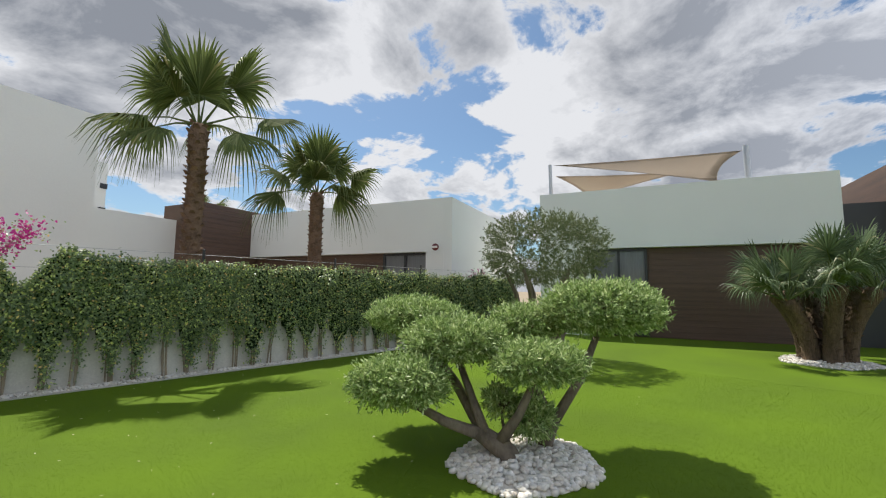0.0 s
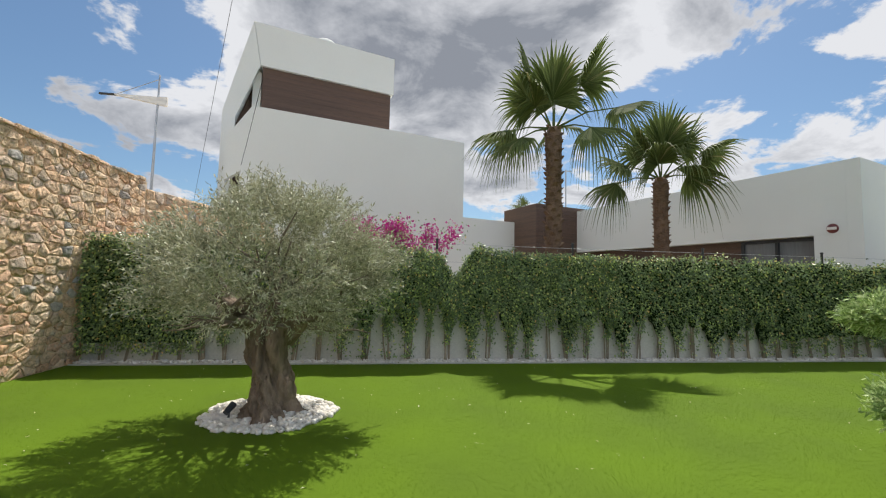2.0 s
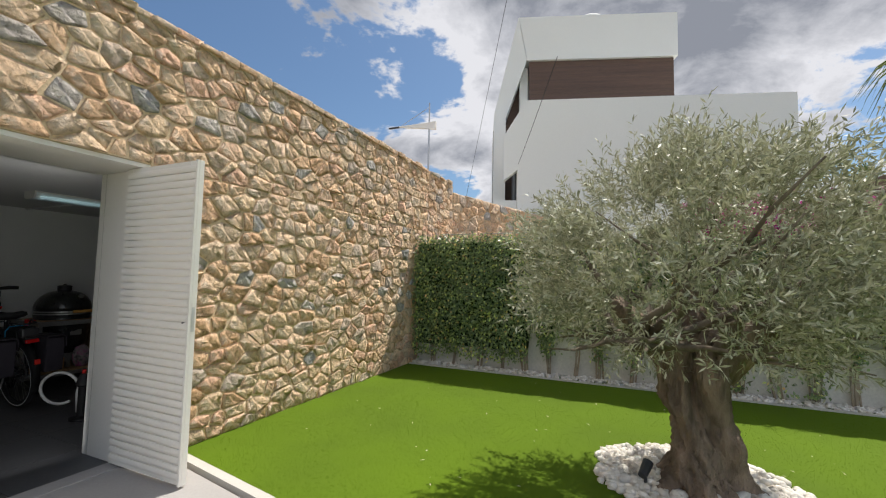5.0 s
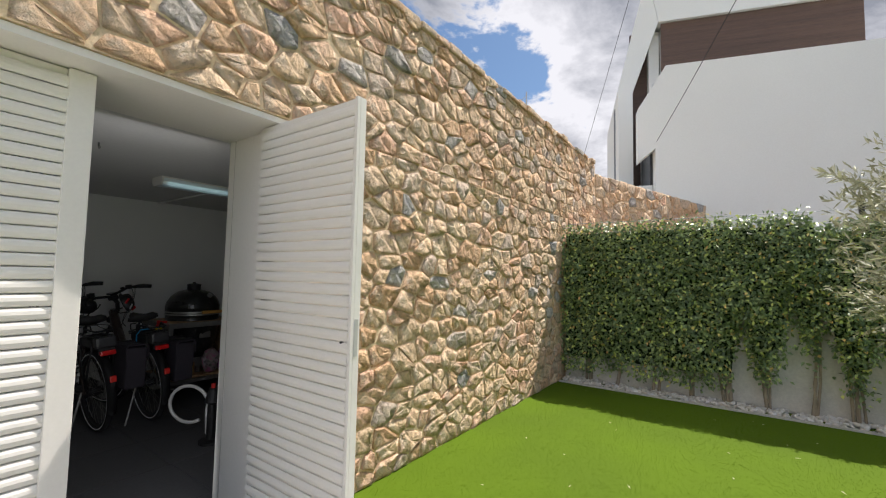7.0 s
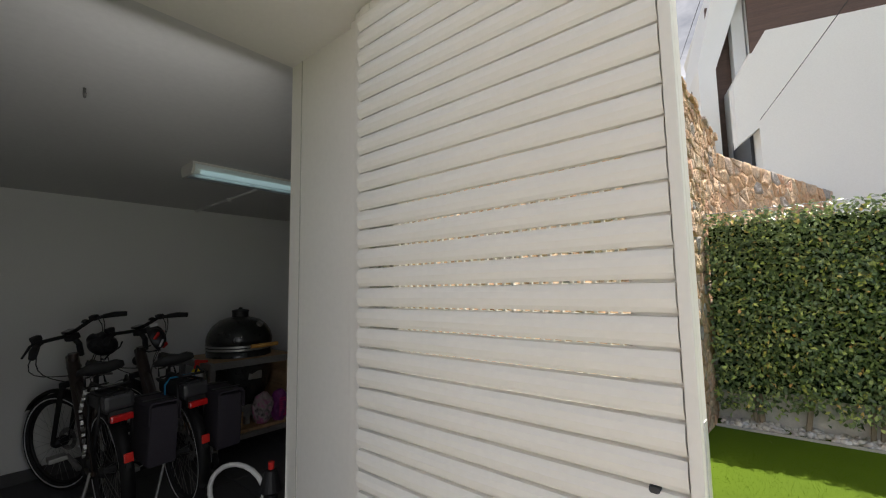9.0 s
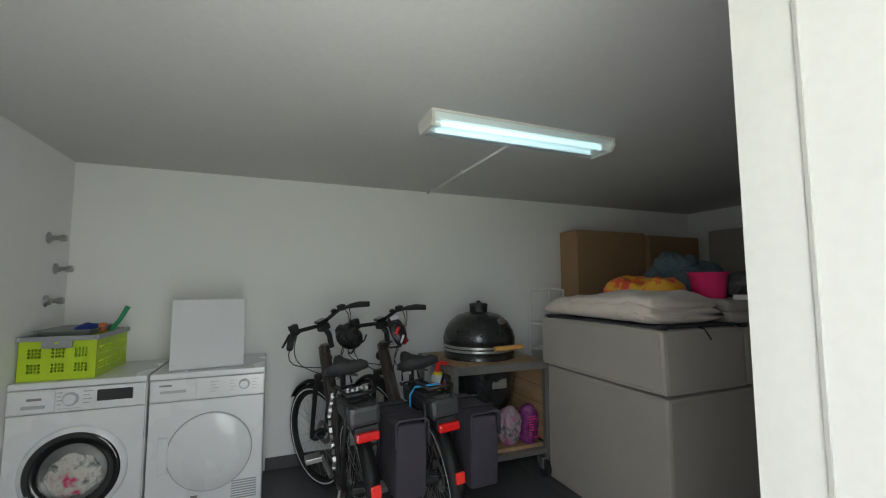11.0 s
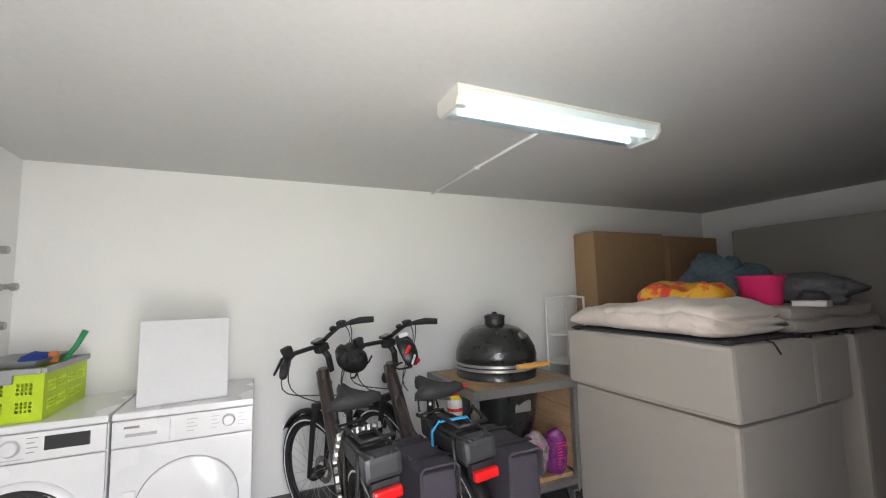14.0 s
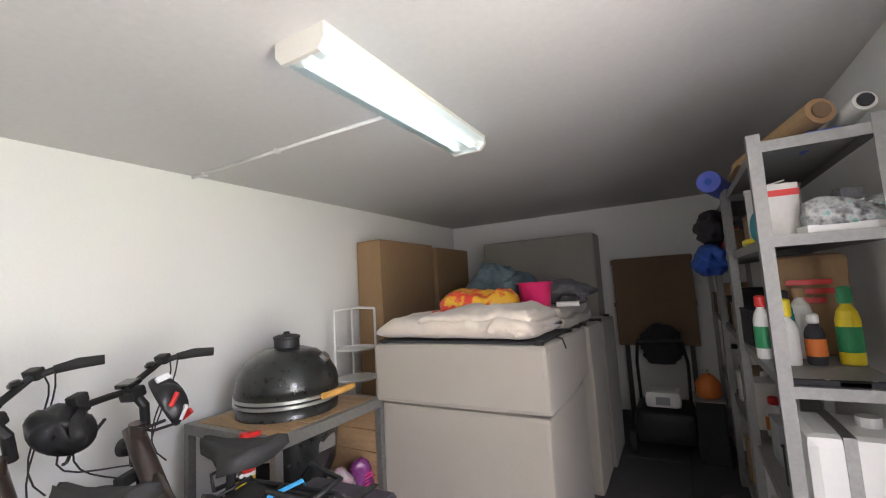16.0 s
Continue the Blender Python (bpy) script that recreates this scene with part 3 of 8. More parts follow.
for k, (x, y, a, b) in enumerate(BEDS):
    bed("pebble_bed", x, y, a, b, 0.06, (1100, 1100, 900)[k], ("round bed of white pebbles under the old olive tree", "round bed of white pebbles under the cloud-pruned olive",
        "round bed of white pebbles under the fan palms")[k], 20 + k)
r = random.Random(3)
pebbles("gravel_strip", [(r.uniform(0.05, 18.4), r.uniform(7.90, 8.14), r.uniform(0.0, 0.035)) for _ in range(5200)],
        "narrow strip of pale pebbles along the garden wall", 0.026, 5)
solid("edging", boxed(0.02, 18.4, 7.855, 7.885, -0.05, 0.02), M["kerb"], kind="structure")

# ---- store room shell inside the stone wall ----
WX, EX, SY, NY, CZ = -3.70, -0.57, 1.98, 7.75, 2.17
OY0, OY1 = 2.08, 3.74
bm = bmesh.new()
box(bm, EX, 0, OY1, 9.62, -0.1, 3.28); solid("wall_east_north", bm, M["mortar"], kind="structure")
bm = bmesh.new()
box(bm, EX, 0, -9, OY0, -0.1, 3.28); solid("wall_east_south", bm, M["mortar"], kind="structure")
bm = bmesh.new()
box(bm, EX, 0, OY0, OY1, CZ + 0.03, 3.28); solid("wall_east_lintel", bm, M["mortar"], kind="structure")
lining = bmesh.new()
box(lining, EX - 0.02, EX - 0.003, OY1 + 0.02, NY, 0, CZ); solid("wall_lining_north", lining, M["plaster"], kind="structure")
solid("wall_lining_south", boxed(EX - 0.02, EX - 0.003, SY, OY0 - 0.02, 0, CZ), M["plaster"], kind="structure")
solid("reveal_north", boxed(EX - 0.02, -0.03, OY1 - 0.02, OY1 - 0.002, 0, CZ), M["frame_white"], kind="structure")
solid("reveal_south", boxed(EX - 0.02, -0.03, OY0 + 0.002, OY0 + 0.02, 0, CZ), M["frame_white"], kind="structure")
solid("reveal_top", boxed(EX - 0.02, -0.012, OY0 + 0.002, OY1 - 0.002, CZ - 0.005, CZ + 0.026), M["frame_white"], kind="structure")
solid("wall_west", boxed(WX - 0.3, WX, SY - 0.3, NY + 0.3, -0.1, 3.0), M["plaster"], kind="structure")
solid("wall_south", boxed(WX, EX - 0.002, SY - 0.3, SY, -0.1, 3.0), M["plaster"], kind="structure")
solid("wall_north", boxed(WX, EX - 0.002, NY, NY + 0.3, -0.1, 3.0), M["plaster"], kind="structure")
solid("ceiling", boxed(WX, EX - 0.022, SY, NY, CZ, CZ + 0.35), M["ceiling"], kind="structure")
floor = solid("floor", boxed(WX, -0.18, SY, NY, -0.09, -0.004), M["grout"], kind="structure")
for nm, a in (("baseboard_west", (WX, WX + 0.012, 3.2, NY, 0, 0.09)), ("baseboard_north", (WX + 0.012, EX - 0.03, NY - 0.012, NY, 0, 0.09)),
              ("baseboard_south", (WX + 0.7, EX - 0.03, SY, SY + 0.012, 0, 0.09)), ("baseboard_east", (EX - 0.034, EX - 0.022, OY1 + 0.02, NY - 0.012, 0, 0.09))):
    solid(nm, boxed(*a, bevel=0.003), M["tile"], kind="structure")
solid("threshold", boxed(-0.20, -0.06, OY0, OY1, -0.02, 0.018, bevel=0.004), M["paving"], kind="structure")

# ---- boundary wall, far stretch of stone wall ----
solid("wall_garden", boxed(0.0, 18.9, 8.16, 8.32, -0.1, 1.14, bevel=0.008), M["garden_wall"], kind="structure")
solid("wall_coping", boxed(0.0, 18.9, 8.14, 8.34, 1.143, 1.18, bevel=0.006), M["kerb"], kind="structure")
far_wall = solid("wall_stone_far", boxed(-0.7, 0, 0, 9.0, -0.1, 3.12), M["mortar"], kind="structure", at=(0, 9.63, 0))
far_wall.rotation_euler = (0, 0, -math.asin(0.287))

# ---- neighbouring houses ----
TURN = 18.0


def window(parent, x, y0, y1, z0, z1, n=2, name="window"):
    """Dark framed window in a facade at local x; the frame stands proud, the panes sit behind it."""
    w = part(name, boxed(x + 0.06, x + 0.10, y0, y1, z0, z1), M["curtain"], parent, "dark grey curtained glass")
    bm = bmesh.new()
    box(bm, x - 0.02, x + 0.05, y0, y1, z1 - 0.08, z1); box(bm, x - 0.02, x + 0.05, y0, y1, z0, z0 + 0.08)
    for k in range(n + 1):
        yy = y0 + (y1 - y0 - 0.08) * k / n
        box(bm, x - 0.02, x + 0.05, yy, yy + 0.08, z0 + 0.082, z1 - 0.082)
    part("frame", bm, M["dark_frame"], w, "black aluminium frame")
    return w


def boards(parent, x, y0, y1, z0, z1, h=0.16):
    z, k = z0, 0
    while z < z1 - 0.02:
        part("board", boxed(x, x + 0.025, y0, y1, z, min(z + h - 0.006, z1), bevel=0.003), M["cladding"], parent)
        z += h


# large two-storey house
hc = thing("house", "tall white rendered modern house with a brown clad tower", "house", (7, 19, 0), TURN)
part("wall", prismed([(-7.95, -0.1), (-0.2, -0.1), (-0.2, 6.8), (-7.7, 6.73), (-8.35, 5.66), (-8.35, 4.3), (-7.95, 4.63)], -2.9, -2.55, "y"), M["render"], hc)
part("wall", boxed(-7.93, -0.22, -2.54, 8, -0.1, 6.45), M["render"], hc)
part("parapet", boxed(-0.5, -0.2, -2.54, 8, 6.455, 6.8), M["render"], hc)
part("sill", boxed(-8.62, -7.96, -2.5, -0.97, 3.45, 3.78), M["render"], hc)
part("bay_window", boxed(-8.0, -7.94, -2.4, -1.0, 3.8, 4.9), M["dark_frame"], hc, "dark window under the bay")
part("garden_wall", boxed(-0.18, 5.3, -0.85, -0.6, -0.1, 4.25), M["render"], hc)
blc = part("balcony", boxed(-0.18, 2.95, 3.0, 6.0, 4.5, 6.9), M["render"], hc)
for z in (4.7, 5.75):
    part("vent", boxed(2.7, 2.97, 2.96, 2.995, z, z + 0.22), M["dark_frame"], blc)
part("tower", boxed(-7.40, -2.65, -0.78, 6, 6.455, 9.0), M["render"], hc)
tw = part("cladding", boxed(-7.42, -2.62, -0.84, -0.79, 6.46, 8.99), M["cladding"], hc, "dark brown timber cladding")
for k in range(13):
    part("board", boxed(-7.42, -2.60, -0.868, -0.842, 6.48 + k * 0.193, 6.48 + k * 0.193 + 0.190, bevel=0.002), M["cladding"], tw)
part("roof_block", prismed([(-7.50, 9.0), (-2.50, 9.0), (-2.50, 10.52), (-7.79, 10.56)], -0.97, 6.2, "y"), M["render"], hc)
fin = part("side_wall", prismed([(-8.62, -0.1), (-8.22, -0.1), (-8.22, 6.95), (-7.51, 9.0), (-7.80, 10.56), (-8.62, 7.1)], -0.97, 3.4, "y"), M["render"], hc)
part("slit_window", boxed(-8.635, -8.55, 0.0, 0.36, 3.9, 6.85), M["dark_frame"], fin, "narrow dark slit window")
part("recess", boxed(-8.21, -7.43, -0.25, -0.15, 3.0, 9.1), M["cladding"], hc, "brown recess beside the tower")
part("recess_post", boxed(-7.72, -7.44, -0.60, -0.26, 6.5, 8.9), M["render"], hc)
part("chimney", lathed([(0.50, 0), (0.50, 0.10), (0.42, 0.24), (0.24, 0.36), (0, 0.40)], 20, (-5.2, -0.3, 10.53)), M["render"], hc, smooth=True)

# low villa with a brown corner block
va = thing("house", "low white flat-roofed villa with brown cladding under its white band", "house", (16.45, 9.25, 0), TURN)
part("wall", boxed(0, 8.5, 0, 0.3, -0.1, 4.75), M["render"], va)
part("wall", boxed(0, 0.35, 0.302, 1.0, -0.1, 2.86), M["render"], va)
part("wall", boxed(0, 0.35, 0.302, 9.8, 2.862, 4.75), M["render"], va)
part("wall", boxed(0.36, 8.5, 0.302, 9.8, -0.1, 4.4), M["cladding"], va)
boards(va, 0.3, 2.95, 9.7, 0.3, 2.85)
window(va, 0.25, 1.02, 2.93, 0.4, 2.84, 2)
blk = part("corner_block", boxed(-2.3, 0.55, 9.75, 12.2, -0.1, 4.9), M["cladding"], va, "dark brown clad corner block")
for k in range(25):
    part("board", boxed(-2.32, 0.57, 9.715, 9.745, k * 0.196, k * 0.196 + 0.189, bevel=0.003), M["cladding"], blk)
alarm = thing("alarm_siren", "round red and white alarm siren on the villa wall", "alarm", (16.02, 9.62, 2.98), TURN)
part("case", lathed([(0, -0.05), (0.11, -0.05), (0.125, 0.0), (0.11, 0.05), (0, 0.06)], 20, m=Matrix.Rotation(radians(-90), 4, "Y")), mat("siren_red", (0.14, 0.02, 0.02), 0.4), alarm, smooth=True)
part("band", boxed(-0.065, 0.05, -0.10, 0.10, -0.035, 0.035, bevel=0.01), M["frame_white"], alarm)

# garden-side villa with the roof sail
vb = thing("house", "white flat-roofed villa with brown boarded ground floor", "house", (22.2, -0.66, 0), TURN)
part("wall", boxed(0, 0.35, 0, 8.65, 3.02, 5.1), M["render"], vb)
part("wall", boxed(0.36, 9, 0.0, 8.6, -0.1, 4.8), M["render"], vb)
part("wall", boxed(0, 0.35, 6.9, 8.65, -0.1, 3.018), M["render"], vb)
boards(vb, 0.3, 0.0, 5.06, 0.02, 3.0, 0.2)
part("wall", boxed(0.326, 0.358, 0.0, 6.9, -0.1, 3.01), M["cladding"], vb)
window(vb, 0.22, 5.10, 6.88, 0.05, 3.0, 2)
part("door", boxed(0.6, 0.66, -1.6, -0.02, 0, 4.2), M["dark_frame"], vb, "dark entrance recess")
part("wing", boxed(1.0, 6, -5, -1.65, -0.1, 5.5), M["cladding"], vb, "brown clad wing")
part("wing", boxed(-0.6, 0.5, -5, -1.75, -0.1, 5.3), M["cladding"], vb, "brown clad wing")


def sail(name, pts, sag, label):
    """A triangular tensioned cloth with hollow edges and a little sag."""
    bm, n, grid = bmesh.new(), 12, {}
    A, B, C = (Vector(p) for p in pts)
    cen = (A + B + C) / 3
    for i in range(n + 1):
        for j in range(n + 1 - i):
            a, b = i / n, j / n
            c = 1 - a - b
            p = A * a + B * b + C * c
            pull = 0.85 * (a * b + b * c + c * a) - 2.2 * a * b * c
            edge = max(0, 1 - 9 * min(a, b, c))
            p = p + (cen - p) * pull * edge * 0.55
            p.z -= sag * 9 * a * b * c
            grid[i, j] = bm.verts.new(p)
    for i in range(n):
        for j in range(n - i):
            bm.faces.new((grid[i, j], grid[i + 1, j], grid[i, j + 1]))
            if i + j < n - 1:
                bm.faces.new((grid[i + 1, j], grid[i + 1, j + 1], grid[i, j + 1]))
    bmesh.ops.solidify(bm, geom=bm.faces[:], thickness=0.012)
    return solid(name, bm, M["sail"], label, "shade sail", "shade sails", smooth=True)


sail("shade_sail", [(21.45, 8.0, 6.78), (23.45, 1.75, 6.55), (21.9, 2.3, 5.2)], 0.25, "beige triangular shade sail stretched over the roof terrace")
sail("shade_sail", [(21.6, 8.0, 6.35), (22.6, 3.4, 5.9), (23.9, 7.5, 5.7)], 0.2, "beige triangular shade sail stretched over the roof terrace")
for px, py, pz, rr in ((21.5, 8.13, 6.85, 0.07), (23.6, 1.6, 6.75, 0.10), (21.9, 8.0, 5.6, 0.05)):
    p = thing("sail_post", "grey steel post holding the shade sail", "post", (px, py, 4.8), group="shade sail posts")
    part("post", tubed([(0, 0, -0.05), (0.0, 0.05, pz - 4.8)], rr, 12), M["pole"], p)
    part("base_plate", boxed(-0.15, 0.15, -0.15, 0.15, 0.0, 0.02), M["pole"], p)

# lamp mast, antenna, cables
mast = thing("lamp_mast", "thin grey mast with a long white blade lamp and stay", "mast", (-9.83, 28.57, -0.05))
part("pole", tubed([(0, 0, 0), (0, 0, 6), (0, 0, 14.2)], [0.11, 0.09, 0.05], 10), M["pole"], mast)
part("blade", prismed([(0.55, 12.15), (0.55, 12.75), (-0.4, 12.72), (-2.5, 12.74), (-2.5, 12.66)], -0.08, 0.08, "y"), M["frame_white"], mast, "white tapered lamp blade")
part("lamp_head", boxed(-3.4, -2.45, -0.07, 0.07, 12.64, 12.76, bevel=0.03), M["dark_frame"], mast)
part("stay", tubed([(0, 0, 13.9), (-2.4, 0, 12.75)], 0.02, 6), M["pole"], mast)
ant = thing("antenna", "thin roof antenna on a pole", "antenna", (20.4, 35.0, 0))
part("pole", tubed([(0, 0, 0), (0, 0, 11.5)], 0.06, 8), M["pole"], ant)
part("arm", tubed([(-0.1, 0, 11.4), (0.5, 0, 11.4)], 0.04, 6), M["pole"], ant)
for a, b, sag in (((2.4, 8.1, 10.24), (-6.3, 25.85, 4.1), 0.0), ((2.1, 9.6, 5.6), (0.36, 13.79, 4.8), 0.03)):
    A, B = Vector(a), Vector(b)
    pts = [A.lerp(B, t / 10) - Vector((0, 0, sag * math.sin(math.pi * t / 10))) for t in range(11)]
    solid("overhead_cable", tubed(pts, 0.0065, 6), M["cable"], "thin black overhead cable", "cable", "overhead cables", smooth=True)

# ---- hedge of climbers ----


stem_r, stem_x = random.Random(12), [0.35]
while stem_x[-1] < 18.2:
    stem_x.append(stem_x[-1] + stem_r.uniform(0.32, 0.44))


def lumps(x, s=1.0):
    return noise.noise(Vector((x * s, 3.3, 1.7)))


def hedge_top(x):
    t = 1.98 + 0.12 * lumps(x, 1.1) + 0.10 * lumps(x, 3.1) + 0.05 * lumps(x, 7.3)
    if x < 2.6:
        t = 2.06 + 0.03 * lumps(x, 2.0)
    return t - 0.45 * math.exp(-((x - 6.05) / 0.22) ** 2) - 0.12 * math.exp(-((x - 4.9) / 0.25) ** 2)


def hedge_low(x):
    if x < 1.9:
        return 0.17 + 0.06 * lumps(x, 3)
    if x > 12.5:
        return 0.30 + 0.15 * lumps(x, 2)
    d = min((abs(x - q), k) for k, q in enumerate(stem_x))
    between = 1 - math.exp(-(d[0] / 0.085) ** 2)
    foot = 0.34 + 0.20 * math.sin(d[1] * 2.3) + 0.14 * lumps(x, 2.3) - 0.016 * (x - 6)
    gap = 0.30 + 0.22 * math.exp(-((x - 5.6) / 0.9) ** 2)
    return max(0.16, foot + gap * between + 0.10 * lumps(x, 9.1))


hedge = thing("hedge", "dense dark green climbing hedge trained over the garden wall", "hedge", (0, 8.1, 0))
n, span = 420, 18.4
# solid dark core behind the leaves, painted as the shade inside the hedge
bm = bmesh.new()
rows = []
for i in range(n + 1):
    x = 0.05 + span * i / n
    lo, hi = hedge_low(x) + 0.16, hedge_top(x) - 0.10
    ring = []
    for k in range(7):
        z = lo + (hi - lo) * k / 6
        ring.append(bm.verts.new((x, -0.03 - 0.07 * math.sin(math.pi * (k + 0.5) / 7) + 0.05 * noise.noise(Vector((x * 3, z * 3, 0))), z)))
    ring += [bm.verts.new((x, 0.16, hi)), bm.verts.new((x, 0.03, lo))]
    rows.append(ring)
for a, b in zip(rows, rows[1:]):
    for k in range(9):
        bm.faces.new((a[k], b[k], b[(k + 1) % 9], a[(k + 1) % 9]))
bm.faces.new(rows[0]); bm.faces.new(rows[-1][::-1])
part("inner_growth", bm, M["hedge_shade"], hedge, "near-black core that stands in for the shade behind the leaves")
cnt = 95000
X = nrg.uniform(0.04, 18.45, cnt)
X = np.where(nrg.random(cnt) < 0.35, X * 0.5, X)
T, B = np.array([hedge_top(x) for x in X]), np.array([hedge_low(x) for x in X])
q = nrg.random(cnt)
Z = B + (T - B) * q ** 0.8 + nrg.normal(0, 0.035, cnt)
ragged = nrg.random(cnt) < 0.05
SX = np.array(stem_x)
fall = np.array([stem_r.choice((0.03, 0.08, 0.14, 0.22, 0.34)) for _ in stem_x])
thick = np.array([stem_r.uniform(0.035, 0.10) for _ in stem_x])
near = np.abs(SX[None, :] - X[:, None]).argmin(1)
X = np.where(ragged & (X > 1.9), SX[near] + nrg.normal(0, 1, cnt) * thick[near], X)
Z = np.where(ragged & (X > 1.9), B + 0.06 - np.abs(nrg.normal(0, 1, cnt)) * fall[near], Z)
bulge = 0.10 + 0.09 * np.sin(np.clip((Z - B) / (T - B), 0, 1) * math.pi) + 0.05 * np.sin(X * 7.1) * np.sin(Z * 5.3 + X)
Y = -bulge * nrg.uniform(0.55, 1.1, cnt)
over = (nrg.random(cnt) < 0.22) & (Z > T - 0.25)
Y = np.where(over, nrg.uniform(-0.12, 0.26, cnt), Y)
P = np.column_stack([X, Y, np.maximum(Z, 0.12)])
D = np.column_stack([nrg.normal(0, 0.6, cnt), nrg.normal(-0.45, 0.4, cnt), nrg.normal(-0.45, 0.5, cnt)])
D[over, 2] += 1.0
N = np.column_stack([nrg.normal(0, 0.5, cnt), nrg.normal(-0.6, 0.4, cnt), nrg.normal(0.75, 0.4, cnt)])
leaves("foliage", P, D, N, nrg.uniform(0.035, 0.068, cnt), nrg.uniform(0.022, 0.036, cnt), M["hedge_leaf"], hedge, "small glossy leaves")
r = random.Random(13)
for x in stem_x[:-1]:
    lean = r.uniform(-0.08, 0.08)
    bm = bmesh.new()
    for _ in range(r.choice((3, 4, 4, 5))):
        o, w = r.uniform(-0.045, 0.045), r.uniform(-0.03, 0.03)
        tube(bm, [(x + o, -0.02, 0.0), (x + o + lean * 0.4 + w, 0.0, 0.35), (x + o + lean, 0.01, 0.75), (x + lean * 1.3 - w, -0.02, 1.15)],
             [r.uniform(0.011, 0.017), 0.012, 0.010, 0.008], 6, wob=0.2, seed=x)
    part("stem", bm, M["vine_wood"], hedge)

for x in (3.0, 5.75, 8.4, 11.2, 14.0, 16.8):
    p = thing("fence_post", "slim grey fence post on the garden wall", "fence post", (x, 8.24, 1.17), group="fence posts")
    part("post", tubed([(0, 0, 0), (0, 0, 1.02)], 0.024, 8), M["dark_frame"], p)
    part("cap", lathed([(0.03, 0), (0.03, 0.02), (0, 0.03)], 8, (0, 0, 1.02)), M["dark_frame"], p)
wires = thing("wire_fence", "thin green wires strung between fence posts", "fence", (0, 8.24, 1.17))
for z in (0.3, 0.62, 0.95):
    part("wire", tubed([(0.0, 0, z), (9, 0, z - 0.01), (18.8, 0, z)], 0.004, 5), M["pole"], wires)

# bougainvillea behind the wall


def bougainvillea(x, y, height, spread, count, seed, label):
    b = thing("bougainvillea", label, "shrub", (x, y, -0.05), group="bougainvilleas")
    r = random.Random(seed)
    ends = []
    for k in range(16):
        a, h = r.uniform(-1, 1), height * r.uniform(0.72, 1.03)
        p = [(0, 0, 0), (a * spread * 0.2, r.uniform(-0.1, 0.1), h * 0.5), (a * spread * 0.65, r.uniform(-0.3, 0.1), h * 0.85), (a * spread, r.uniform(-0.45, 0.1), h)]
        part("branch", tubed(p, [0.02, 0.014, 0.009, 0.004], 5), M["vine_wood"], b)
        ends += [Vector(p[2]).lerp(Vector(p[3]), t / 5) for t in range(6)]
    E = np.array([e[:] for e in ends])
    def scatter(n, s):
        return E[nrg.integers(0, len(E), n)] + nrg.normal(0, s, (n, 3))
    leaves("blossom", scatter(count, 0.085), nrg.normal(0, 1, (count, 3)), nrg.normal(0, 1, (count, 3)), 0.055, 0.046, M["petal"], b, "magenta papery flowers")
    leaves("foliage", scatter(count // 3, 0.13), nrg.normal(0, 1, (count // 3, 3)), nrg.normal(0, 1, (count // 3, 3)), 0.05, 0.03, M["hedge_leaf"], b)


bougainvillea(5.3, 8.75, 2.5, 0.95, 4200, 4, "straggly bougainvillea with magenta flowers behind the garden wall")
bougainvillea(4.6, 8.8, 2.5, 0.6, 5200, 6, "straggly bougainvillea with magenta flowers behind the garden wall")
bougainvillea(16.9, 8.75, 2.2, 0.5, 700, 5, "red-flowering bougainvillea above the far hedge")

# ---- trees ----


def limb(a, b, bend, n=5, r=None):
    A, B = Vector(a), Vector(b)
    r = r or rnd
    out = [A]
    for k in range(1, n):
        out.append(A.lerp(B, k / n) + Vector((r.uniform(-1, 1), r.uniform(-1, 1), r.uniform(-0.5, 0.5))) * bend)
    return out + [B]


